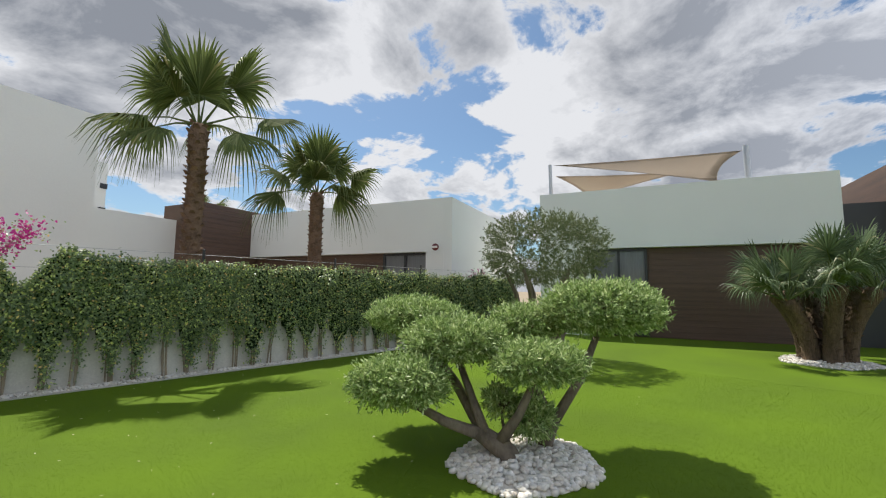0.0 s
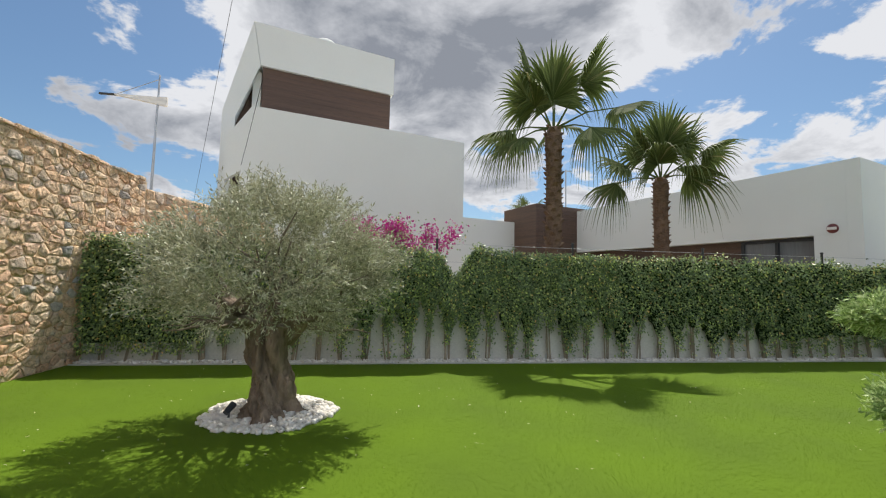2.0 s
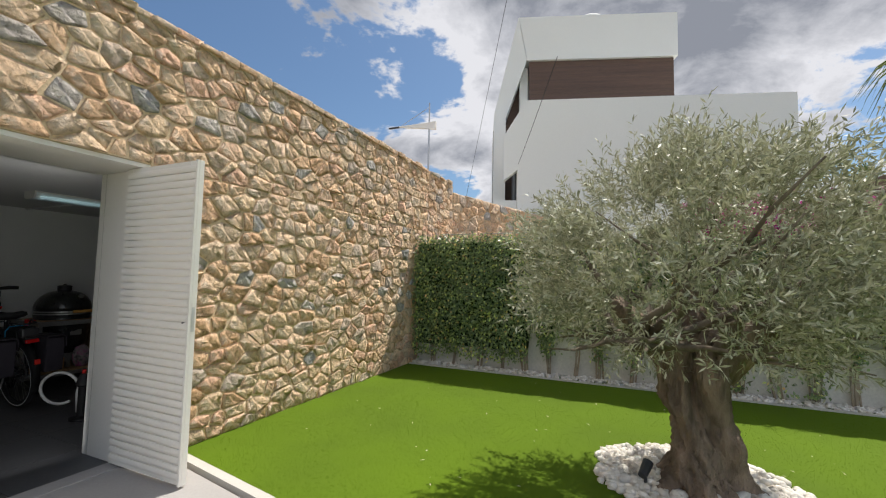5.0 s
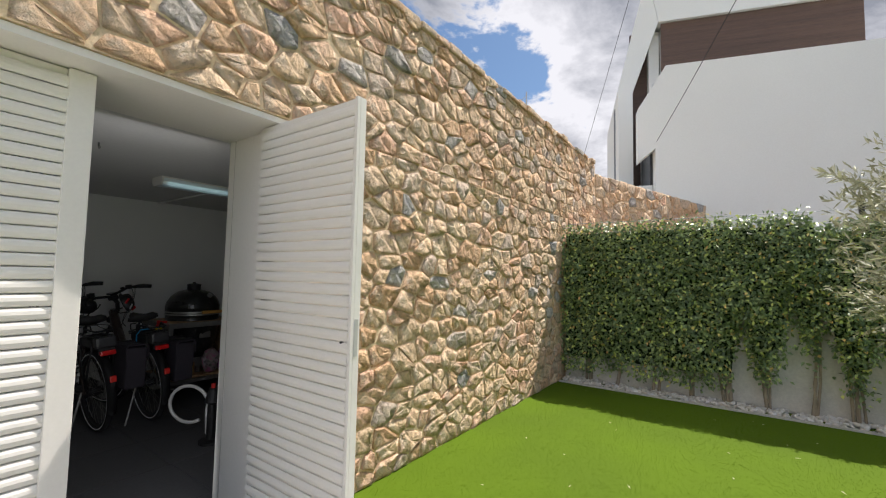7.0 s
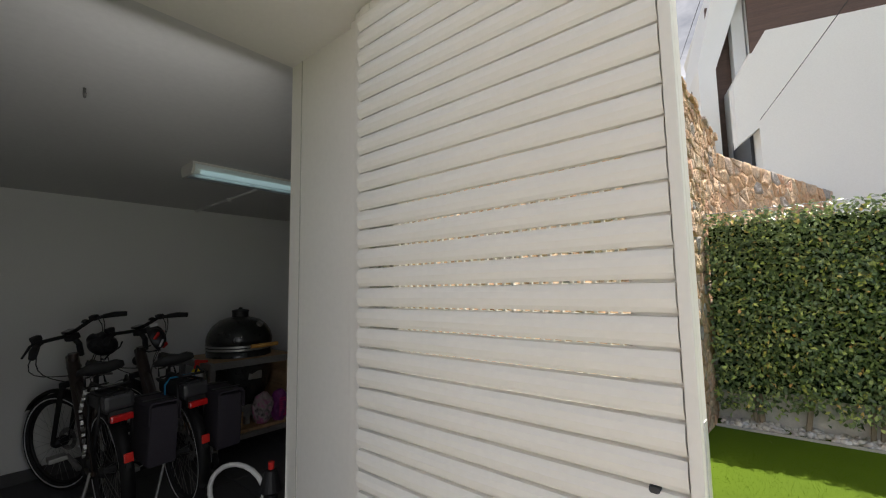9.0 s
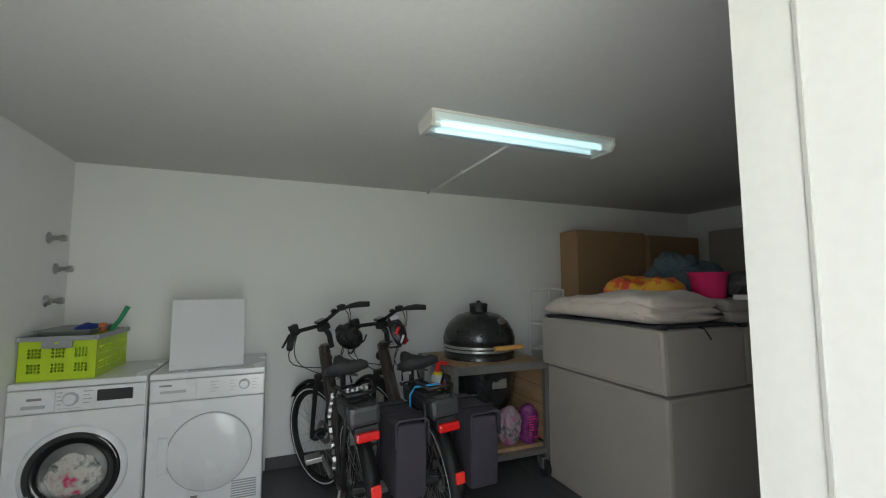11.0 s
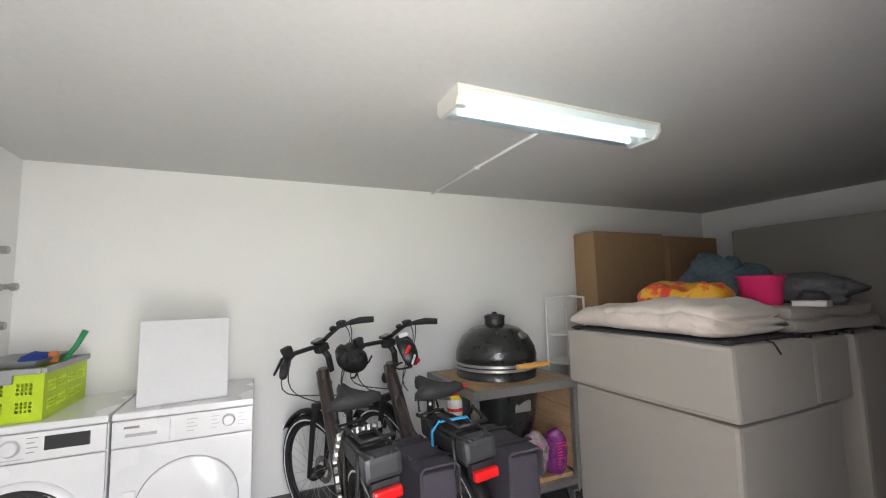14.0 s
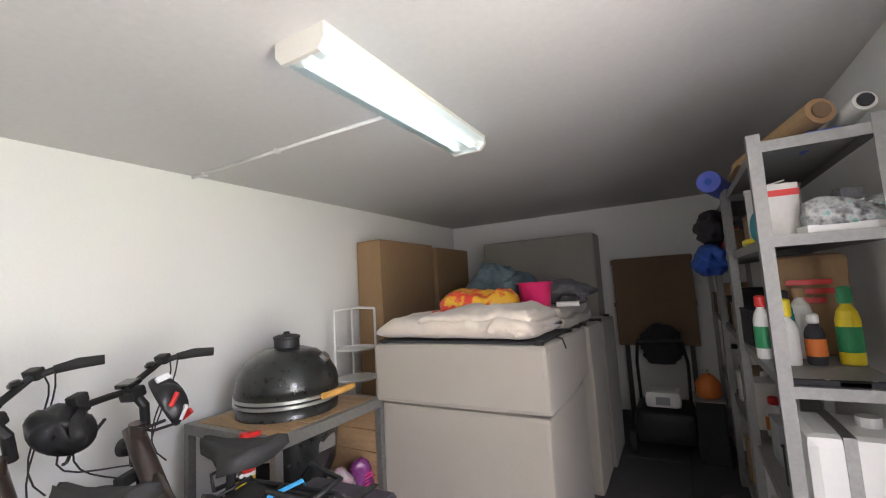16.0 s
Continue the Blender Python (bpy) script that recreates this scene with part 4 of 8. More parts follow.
def olive_old(x, y):
    t = thing("olive_tree", "old olive tree with a gnarled thick trunk and silvery crown", "tree", (x, y, 0.0))
    bm, rings, m = bmesh.new(), [], 72
    prof = [(-0.04, 0.36), (0.03, 0.30), (0.10, 0.240), (0.20, 0.205), (0.36, 0.190), (0.52, 0.182), (0.68, 0.185), (0.82, 0.205), (0.94, 0.225), (1.03, 0.20), (1.08, 0.12)]
    for i in range(61):
        z = -0.04 + 1.12 * i / 60
        k = max(j for j in range(len(prof) - 1) if prof[j][0] <= z + 1e-9)
        (za, ra), (zb, rb) = prof[k], prof[k + 1]
        q = (z - za) / (zb - za); q = q * q * (3 - 2 * q)
        rad = ra + (rb - ra) * q
        ring = []
        for j in range(m):
            a = 2 * math.pi * j / m
            tw = a + 1.5 * z + 0.35 * math.sin(3.1 * z)
            roots = 0.24 * max(0, 1 - z / 0.22) * math.sin(7 * a + 1.0) + 0.10 * max(0, 1 - z / 0.3) * math.sin(4 * a)
            lobes = 0.20 * math.sin(3 * tw) + 0.07 * math.sin(5 * tw + 1.3)
            p = Vector((math.cos(tw) * 2.6, math.sin(tw) * 2.6, z * 2.1))
            furrow = -1.15 * max(0.0, 0.20 - abs(noise.noise(p * 0.9))) - 0.5 * max(0.0, 0.16 - abs(noise.noise(p * 2.3))) + 0.12 * noise.noise(p * 4.1)
            knob = 0.26 * noise.noise(Vector((math.cos(a) * 1.4, math.sin(a) * 1.4, z * 4.0)))
            rr = rad * (1 + roots + lobes + furrow + knob)
            ring.append(bm.verts.new((rr * math.cos(a) * 1.06 + 0.05 * z * z + 0.035 * math.sin(z * 5.2 + 0.6), rr * math.sin(a) * 0.94, z)))
        rings.append(ring)
    for ra, rb in zip(rings, rings[1:]):
        for j in range(m):
            bm.faces.new((ra[j], ra[(j + 1) % m], rb[(j + 1) % m], rb[j]))
    bm.faces.new(rings[0][::-1]); bm.faces.new(rings[-1])
    for pts, rad, sd in ((((0.10, -0.02, 0.80), (0.24, -0.04, 0.98), (0.38, -0.02, 1.14), (0.50, 0.05, 1.36)), (0.13, 0.11, 0.085, 0.05), 4.1),
                         (((-0.10, 0.02, 0.80), (-0.22, 0.0, 0.96), (-0.36, -0.06, 1.10), (-0.52, -0.10, 1.26)), (0.12, 0.10, 0.075, 0.045), 7.7),
                         (((0.02, 0.10, 0.85), (0.05, 0.20, 1.05), (0.0, 0.30, 1.25), (-0.08, 0.38, 1.5)), (0.12, 0.10, 0.075, 0.045), 2.2)):
        tube(bm, pts, rad, 20, wob=0.32, seed=sd)
    part("trunk", bm, M["bark"], t, "deeply furrowed brown trunk", smooth=True)
    r = random.Random(8)
    for k in range(34):
        a, s = r.uniform(0, 6.283), r.choice(((0.12, 0.02, 0.9), (0.36, 0.02, 1.0), (-0.34, -0.03, 0.98)))
        q = r.uniform(0.45, 1.0)
        e = (q * 1.1 * math.cos(a), q * 1.05 * math.sin(a), r.uniform(1.05, 2.3) - 0.25 * q)
        part("branch", tubed(limb(s, e, 0.07, 5, r), [0.045, 0.034, 0.025, 0.017, 0.010, 0.005], 6, wob=0.2, seed=k), M["bark_pale"], t, smooth=True)
    for k in range(10):
        a = k * 0.628 + r.uniform(-0.2, 0.2)
        e = (r.uniform(0.85, 1.05) * math.cos(a), r.uniform(0.85, 1.0) * math.sin(a), r.uniform(0.98, 1.2))
        part("branch", tubed(limb((0.22 * math.cos(a), 0.2 * math.sin(a), 0.98), e, 0.05, 5, r), [0.03, 0.024, 0.018, 0.013, 0.008, 0.004], 6, wob=0.2, seed=k), M["bark_pale"], t, smooth=True)
    n, heads = 3500, 95
    hd = unit(nrg.normal(0, 1, (heads, 3)))
    d = unit(hd[nrg.integers(0, heads, n)] + nrg.normal(0, 0.115, (n, 3)))
    q = nrg.uniform(0.42, 1.0, n) ** 0.55
    lump = np.array([1 + 0.22 * noise.noise(Vector(v) * 2.1) + 0.16 * noise.noise(Vector(v) * 5.0) for v in d])
    C = d * (q * lump)[:, None] * np.array([1.10, 1.06, 0.72]) + np.array([0.0, 0.0, 1.53])
    C = C[(C[:, 2] > 0.90 + 0.16 * nrg.random(n) - 0.10 * np.clip(C[:, 0], 0, 0.8))]
    out = unit((C - np.array([0, 0, 1.3])))
    out[:, 2] += 0.35
    leaves("foliage", *sprays(C, out, 0.24, 18, 0.056, 0.0125, droop=0.08), M["olive_leaf"], t, "narrow silvery green leaves", fold=0.12)
    return t


olive_old(3.68, 5.14)


def cloud_olive(x, y, face):
    """A pruned olive: bare leaning trunks, each ending in flat pads of leaves. face: the heading of its broad side."""
    t = thing("cloud_pruned_olive", "cloud-pruned olive tree with bare limbs and clipped leaf pads", "tree", (x, y, 0.03), face)
    pads = [(-1.25, 0.80, 1.17, 0.57, 0.44, 0.16), (-0.65, 0.15, 0.98, 0.54, 0.44, 0.19), (-1.10, -0.28, 0.64, 0.46, 0.38, 0.19), (0.14, -0.15, 0.83, 0.41, 0.36, 0.14),
            (0.80, 0.50, 1.30, 0.66, 0.55, 0.26), (0.02, 0.55, 1.13, 0.36, 0.30, 0.15), (0.08, 0.02, 0.31, 0.18, 0.18, 0.15), (-0.20, 0.06, 0.44, 0.13, 0.13, 0.08)]
    low, tall = Vector((-0.33, -0.16, 0.19)), Vector((0.27, 0.19, 0.22))
    foot = [low, low, low, Vector((-0.20, -0.16, 0.14)), tall, tall, Vector((0.20, 0.19, 0.05)), Vector((-0.10, -0.1, 0.08))]
    bm, r = bmesh.new(), random.Random(2)
    tube(bm, [(-0.08, -0.19, -0.05), (-0.13, -0.18, 0.05), (-0.22, -0.17, 0.12), low + Vector((-0.06, 0, 0.03))], [0.115, 0.10, 0.085, 0.07], 14, wob=0.3)
    tube(bm, [(0.20, 0.19, -0.05), (0.22, 0.19, 0.08), tall + Vector((0.02, 0, 0.05))], [0.085, 0.07, 0.06], 12, wob=0.3, seed=3)
    for (px, py, pz, a, b, c), f in zip(pads, foot):
        s = f
        e = Vector((px, py, pz - c * 0.6))
        m1 = s.lerp(e, 0.45) + Vector((r.uniform(-0.06, 0.06), r.uniform(-0.05, 0.05), -0.03))
        big = 0.055 if a > 0.3 else 0.022
        tube(bm, [s, m1, e], [big, big * 0.75, big * 0.5], 10, wob=0.25, seed=px)
        for k in range(7):
            aa = r.uniform(0, 6.283)
            tube(bm, [m1.lerp(e, 0.85), e + Vector((0.4 * a * math.cos(aa), 0.4 * b * math.sin(aa), c * 0.3)), e + Vector((0.75 * a * math.cos(aa), 0.75 * b * math.sin(aa), c * 0.8))], [0.018, 0.011, 0.005], 5)
    part("trunk", bm, M["bark_pale"], t, "grey-brown bare trunks and limbs", smooth=True)
    for k, (px, py, pz, a, b, c) in enumerate(pads):
        n = int(1500 * a * b / 0.2) + 80
        d = unit(nrg.normal(0, 1, (n, 3)))
        rough = np.array([1 + 0.16 * noise.noise(Vector(v) * 2.6 + Vector((k, 0, 0))) for v in d])
        C = d * (nrg.uniform(0.3, 1, n) ** 0.45 * rough)[:, None] * np.array([a, b, c]) * 0.88
        C[:, 2] = np.where(C[:, 2] < -0.45 * c, -0.45 * c + nrg.normal(0, 0.02, n), C[:, 2])
        out = unit(d * np.array([1, 1, 1.2]) + np.array([0, 0, 0.5]))
        leaves("leaf_pad", *sprays(C + np.array([px, py, pz]), out, 0.11, 9, 0.056, 0.017), M["bonsai_leaf"], t, fold=0.12)
    return t


cloud_olive(9.184, 1.931, -58)


def round_olive(x, y):
    t = thing("clipped_olive", "clipped round-headed olive on several bare trunks", "tree", (x, y, -0.02))
    bm, r = bmesh.new(), random.Random(5)
    for k in range(6):
        a = k * 1.05
        e = (0.95 * math.cos(a), 0.9 * math.sin(a), 2.0)
        tube(bm, limb((0.12 * math.cos(a), 0.12 * math.sin(a), 0), e, 0.07, 4, r), [0.10, 0.08, 0.065, 0.05, 0.035], 9, wob=0.25, seed=k)
    part("trunk", bm, M["bark_pale"], t, smooth=True)
    n = 3000
    d = unit(nrg.normal(0, 1, (n, 3)))
    rough = np.array([1 + 0.10 * noise.noise(Vector(v) * 2.8) + 0.05 * noise.noise(Vector(v) * 7) for v in d])
    C = np.sign(d) * np.abs(d) ** 0.8 * (nrg.uniform(0.25, 1, n) ** 0.4 * rough)[:, None] * np.array([1.33, 1.3, 0.80]) + np.array([0, 0, 2.48])
    leaves("foliage", *sprays(C, unit(d + np.array([0, 0, 0.3])), 0.12, 10, 0.07, 0.02), M["olive_leaf_dark"], t, fold=0.12)


round_olive(14.4, 4.55)


def fan_frond(fan_v, fan_f, root, heading, lift, stalk, size, segs, seed, droop, width=0.027):
    """One palm fan: a stalk and a spread of long folded segments with hanging tips. Adds to lists; returns the stalk's points."""
    r = random.Random(seed)
    h = Vector((math.cos(heading), math.sin(heading), 0))
    d0 = (h * math.cos(lift) + Vector((0, 0, 1)) * math.sin(lift)).normalized()
    mid = root + d0 * stalk * 0.55
    hub = root + d0 * stalk - Vector((0, 0, 1)) * stalk * stalk * droop * 0.35
    axis = (hub - mid).normalized()
    side = axis.cross(Vector((0, 0, 1)))
    side = side.normalized() if side.length > 0.1 else Vector((1, 0, 0))
    roll = r.uniform(-0.75, 0.75) * math.cos(lift)
    side = Matrix.Rotation(roll, 3, axis) @ side
    up = side.cross(axis).normalized()
    for k in range(segs):
        a = (k / (segs - 1) - 0.5) * radians(222 - 20 * max(0.0, min(1.0, lift))) + r.uniform(-0.02, 0.02)
        d = (axis * math.cos(a) + side * math.sin(a) + up * (0.10 * math.cos(a) - 0.35 * abs(math.sin(a)))).normalized()
        ln = size * (1 - 0.42 * (abs(a) / 1.9) ** 1.3) * r.uniform(0.9, 1.05)
        w = width * ln
        nn = d.cross(up.cross(d)).normalized()
        sd = d.cross(up).normalized()
        p, stations, prev = hub.copy(), (0.0, 0.25, 0.5, 0.72, 0.88, 1.0), None
        base = len(fan_v)
        for i, s in enumerate(stations):
            fall = max(0, s - 0.45) ** 2 * ln * (0.9 + droop * 1.5) * r.uniform(0.85, 1.15) * (1 - 0.72 * max(0.0, min(1.0, lift)) * math.cos(a) ** 2) * (1 + 0.7 * abs(math.sin(a)))
            q = hub + d * (s * ln * (1 - 0.18 * max(0, s - 0.5))) - Vector((0, 0, fall))
            ww = w * (0.15, 0.9, 1.1, 0.55, 0.24, 0.03)[i]
            fan_v += [q - sd * ww - up * ww * 0.45, q + up * ww * 0.3, q + sd * ww - up * ww * 0.45]
            if i:
                b = base + 3 * (i - 1)
                fan_f += [(b, b + 1, b + 4, b + 3), (b + 1, b + 2, b + 5, b + 4)]
    return [root, mid, hub, hub + axis * size * 0.12]


def fan_palm(name, label, x, y, z, height, rad, fronds, stalk, size, seed, leafm, segs=34, group="", lean=(0, 0), skirt=True, trunkm="palm_bark"):
    t = thing(name, label, "palm", (x, y, z), group=group)
    r = random.Random(seed)
    top = Vector((lean[0], lean[1], height))
    pts = [Vector((lean[0] * s * s, lean[1] * s * s, height * s)) for s in (0, 0.05, 0.2, 0.4, 0.6, 0.8, 0.95, 1.0)]
    part("trunk", tubed(pts, [rad * k for k in (1.35, 1.1, 1.0, 0.95, 0.92, 0.9, 1.0, 0.7)], 18, wob=0.10, seed=seed), M[trunkm], t, smooth=True)
    bm = bmesh.new()
    n = int(height * 38)
    for k in range(n):
        s = (k + 0.5) / n
        a = k * 2.39996
        c = Vector((lean[0] * s * s, lean[1] * s * s, height * s))
        o = Vector((math.cos(a), math.sin(a), 0))
        tn = Vector((-o.y, o.x, 0)) * rad * r.uniform(0.28, 0.42)
        l = rad * r.uniform(0.22, 0.5)
        v = [bm.verts.new(c + o * rad * 0.85 - tn), bm.verts.new(c + o * rad * 0.85 + tn), bm.verts.new(c + o * (rad + l * 0.6) + tn * 0.6 + Vector((0, 0, l * 0.9))),
             bm.verts.new(c + o * (rad + l * 0.6) - tn * 0.6 + Vector((0, 0, l * 0.9))), bm.verts.new(c + o * rad * 0.9 + Vector((0, 0, l * 0.9)))]
        bm.faces.new(v[:4]); bm.faces.new((v[3], v[2], v[4])); bm.faces.new((v[0], v[3], v[4])); bm.faces.new((v[1], v[4], v[2]))
    part("trunk_sheath", bm, M[trunkm], t, "stubs of old cut leaf bases")
    for k, (hd, lf, st) in enumerate(fronds):
        V, F = [], []
        p = fan_frond(V, F, top + Vector((math.cos(hd), math.sin(hd), 0)) * rad * 0.3, hd, lf, stalk * st, size * r.uniform(0.92, 1.06) * (1 + 0.32 * max(0.0, lf - 0.6)), segs, seed * 31 + k, 0.5 - 0.35 * lf)
        part("leaf_stalk", tubed(p, [0.03, 0.018, 0.013, 0.006], 6), M["palm_leaf"], t)
        ob = new("frond", mesh_from("frond", V, F, leafm)); ob.parent = t
    return t


big = [(2.85, 1.22, 0.85), (5.70, 1.05, 1.0), (4.24, 1.30, 0.55), (1.10, 1.15, 0.75), (5.81, 0.42, 1.2), (2.67, 0.16, 0.85), (3.05, -0.22, 0.62), (5.50, -0.05, 0.70), (1.0, 0.5, 0.8), (3.3, 0.85, 0.55)]
fan_palm("fan_palm_tree", "tall fan palm with a rough brown trunk behind the hedge", 8.52, 9.45, -0.08, 5.05, 0.19, big, 1.10, 1.30, 11, M["palm_leaf"], 44, "fan palms behind the hedge")
small = [(5.75, 0.62, 1.15), (2.60, 0.10, 1.05), (2.75, 0.55, 0.9), (4.35, 1.30, 0.75), (3.1, 1.05, 0.7), (5.6, 1.05, 0.8), (1.0, 0.8, 0.9), (5.3, 0.05, 0.6), (4.0, 0.55, 0.6)]
fan_palm("fan_palm_tree", "shorter fan palm with a rough brown trunk behind the hedge", 12.2, 10.9, -0.08, 4.45, 0.20, small, 1.0, 1.25, 12, M["palm_leaf"], 44, "fan palms behind the hedge")
fan_palm("fan_palm_tree", "distant fan palm behind the houses", 16.3, 33.0, -0.08, 7.2, 0.22, [(k * 0.63, (k * 0.37) % 1.2 - 0.1, 1.0) for k in range(12)], 0.9, 1.1, 13, M["palm_leaf"], 20, "distant fan palms")
fan_palm("fan_palm_tree", "distant fan palm behind the houses", 22.0, 28.0, -0.08, 6.6, 0.2, [(k * 0.63, (k * 0.41) % 1.2 - 0.1, 1.0) for k in range(12)], 0.8, 0.9, 14, M["palm_leaf"], 20, "distant fan palms")
r = random.Random(9)
for k in range(6):
    a = k * 1.05 + 0.3
    fr = [(r.uniform(0, 6.283), r.uniform(0.35, 1.4), r.uniform(0.8, 1.15)) for _ in range(15)]
    fan_palm("dwarf_fan_palm", "leaning dwarf fan palm with a fibrous brown trunk", 18.5 + 0.34 * math.cos(a), -0.1 + 0.34 * math.sin(a), -0.02, r.uniform(1.35, 1.95), 0.17, fr,
             0.70, 0.72, 40 + k, M["fan_leaf"], 22, "clump of dwarf fan palms", (0.55 * math.cos(a), 0.55 * math.sin(a)), trunkm="fibre")
spot = thing("garden_spotlight", "small black garden spotlight on a spike", "spotlight", (3.35, 5.0, 0.0))
part("spike", tubed([(0, 0, 0), (0, 0, 0.12)], 0.012, 8), M["dark_frame"], spot)
part("head", tubed([(-0.02, -0.03, 0.11), (0.02, 0.06, 0.17)], [0.028, 0.036], 14), M["dark_frame"], spot)

# ---- louvred door ----


def louvre_leaf(name, label, at, turn, width, height=2.13, framed=False):
    """A door leaf in local x from the hinge: stiles, rails, a row of slanting slats, a lock."""
    t = thing(name, label, "door", at, turn, kind="structure")
    for x0, w in ((0.0, 0.04), (width - 0.085, 0.085)):
        part("stile", boxed(x0, x0 + (0.085 if framed else w), -0.036 if framed else -0.014, 0.022, 0, height, bevel=0.003), M["frame_white"], t)
    if not framed:
        part("edge_strip", boxed(width - 0.018, width, -0.030, -0.0145, 0, height, bevel=0.002), M["frame_white"], t)
    for z0 in (0.0, height - 0.045):
        part("rail", boxed(0.041, width - 0.086, -0.014, 0.02, z0, z0 + 0.045, bevel=0.003), M["frame_white"], t)
    comb = bmesh.new()
    for k in range(int(width / 0.02) - 6):
        box(comb, 0.06 + k * 0.02, 0.066 + k * 0.02, -0.0075, -0.002, 0.046, height - 0.046)
    part("comb", comb, M["frame_white"], t, "thin uprights behind the slats")
    n = 41
    slat = bmesh.new()
    prism(slat, [(-0.0215, -0.0238), (-0.027, -0.016), (-0.0305, -0.003), (-0.029, 0.010), (-0.024, 0.0205), (-0.008, 0.0232), (-0.008, 0.018), (-0.022, 0.006), (-0.024, -0.004), (-0.020, -0.016), (-0.008, -0.0198), (-0.008, -0.0238)], 0.008, width - 0.020, "x")
    first = part("slat", slat, M["frame_white"], t, smooth=False)
    me = first.data
    for k in range(n):
        ob = first if k == 0 else new("slat", me)
        ob.parent = t
        ob.location = (0, 0, 0.028 + (height - 0.056) * (k + 0.5) / n)
    part("lock", boxed(width - 0.004, width + 0.002, -0.010, 0.010, 0.98, 1.14), M["silver"], t)
    part("keyhole", boxed(width - 0.075, width - 0.058, -0.026, 0.026, 1.0, 1.04, bevel=0.004), M["dark_frame"], t)
    return t


louvre_leaf("door_1", "white louvred metal door leaf standing open outwards", (-0.15, 3.69, 0.03), 0, 0.77)
louvre_leaf("door_2", "white louvred metal door leaf, closed", (-0.19, 2.11, 0.03), 90, 0.83, framed=True)
frame_post = bmesh.new()
prism(frame_post, [(-0.232, OY1 - 0.021), (-0.232, OY1 - 0.034), (-0.226, OY1 - 0.038), (-0.205, OY1 - 0.038), (-0.200, OY1 - 0.030), (-0.192, OY1 - 0.030), (-0.187, OY1 - 0.052),
                   (-0.166, OY1 - 0.055), (-0.158, OY1 - 0.050), (-0.158, OY1 - 0.021)], 0.02, CZ - 0.006)
solid("door_frame", frame_post, M["frame_white"], kind="structure")
seal = thing("door_seal", "thin pale rubber seal down the door frame", "seal", (-0.196, OY1 - 0.033, 0.02), kind="structure")
part("strip", tubed([(0, 0, 0), (0, 0, CZ - 0.03)], 0.005, 8), M["kerb"], seal)
solid("plaster_joint", boxed(EX + 0.045, EX + 0.049, OY1 - 0.0225, OY1 - 0.0205, 0.0, CZ - 0.006), M["kerb"], kind="structure")

# ---- store room: materials ----
def plain(name, c, rough=0.5, metal=0.0, coat=0.0, vary=0.08, bump=0.03, **k):
    M[name] = mat(name, c, rough, metal=metal, coat=coat, vary=vary, bump=bump, **k)
    return M[name]


M["tube"] = glow("tube", (0.74, 0.96, 1.0), 0.155)
plain("enamel", (0.80, 0.81, 0.82), 0.28, coat=0.3, vary=0.03, bump=0.0)
plain("board", (0.62, 0.63, 0.64), 0.5, vary=0.05, bump=0.02)
plain("grey_plastic", (0.33, 0.34, 0.35), 0.5)
plain("silver_plastic", (0.52, 0.53, 0.54), 0.35, metal=0.4)
plain("dark_plastic", (0.038, 0.039, 0.042), 0.4)
plain("black_plastic", (0.014, 0.014, 0.015), 0.55, vary=0.25, bump=0.08)
plain("black_gloss", (0.012, 0.013, 0.013), 0.16, coat=0.8, vary=0.2, bump=0.0)
plain("helmet_black", (0.015, 0.015, 0.017), 0.38, vary=0.2, bump=0.0)
plain("black_rubber", (0.022, 0.022, 0.023), 0.75, vary=0.25, bump=0.15)
plain("bike_paint", (0.052, 0.036, 0.030), 0.32, metal=0.3, coat=0.4, vary=0.15, bump=0.0)
plain("steel", (0.50, 0.50, 0.49), 0.38, metal=0.9, vary=0.15, rough_vary=0.15)
plain("dull_steel", (0.30, 0.295, 0.285), 0.5, metal=0.7, vary=0.25, rough_vary=0.15)
plain("galvanised", (0.27, 0.268, 0.26), 0.55, metal=0.35, vary=0.2, bump=0.05)
plain("reflect_white", (0.85, 0.86, 0.87), 0.3, vary=0.03, bump=0.0)
plain("tail_red", (0.62, 0.012, 0.012), 0.22, coat=0.6, vary=0.1, bump=0.0)
plain("reflector_red", (0.75, 0.035, 0.025), 0.25, coat=0.5, vary=0.1, bump=0.0)
plain("pannier", (0.042, 0.036, 0.047), 0.9, vary=0.25, bump=0.4, fine=140, depth=0.002)
plain("upholstery", (0.37, 0.340, 0.295), 0.92, vary=0.10, bump=0.45, fine=220, depth=0.0015, sheen=0.2)
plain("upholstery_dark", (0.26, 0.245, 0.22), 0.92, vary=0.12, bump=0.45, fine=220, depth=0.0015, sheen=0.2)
plain("blanket", (0.66, 0.58, 0.50), 0.95, vary=0.10, bump=0.35, fine=90, depth=0.003, sheen=0.3)
plain("cardboard", (0.36, 0.225, 0.115), 0.85, vary=0.12, big=1.2, fine=60, bump=0.12, stretch=(1, 1, 0.2))
plain("cardboard_dark", (0.20, 0.13, 0.075), 0.88, vary=0.15, bump=0.1)
plain("wood", (0.40, 0.255, 0.135), 0.62, vary=0.35, big=3, fine=26, bump=0.15, stretch=(1, 6, 6))
plain("handle_wood", (0.62, 0.33, 0.085), 0.45, vary=0.2, big=6, fine=40, stretch=(1, 0.3, 1))
plain("ceramic", (0.016, 0.018, 0.017), 0.30, coat=0.45, vary=0.3, big=30, fine=160, bump=0.35, depth=0.004)
plain("lime", (0.50, 0.68, 0.02), 0.45, vary=0.08)
plain("blue_cloth", (0.02, 0.06, 0.30), 0.8, bump=0.3)
plain("denim", (0.075, 0.115, 0.135), 0.92, vary=0.45, big=9, fine=60, bump=0.4)
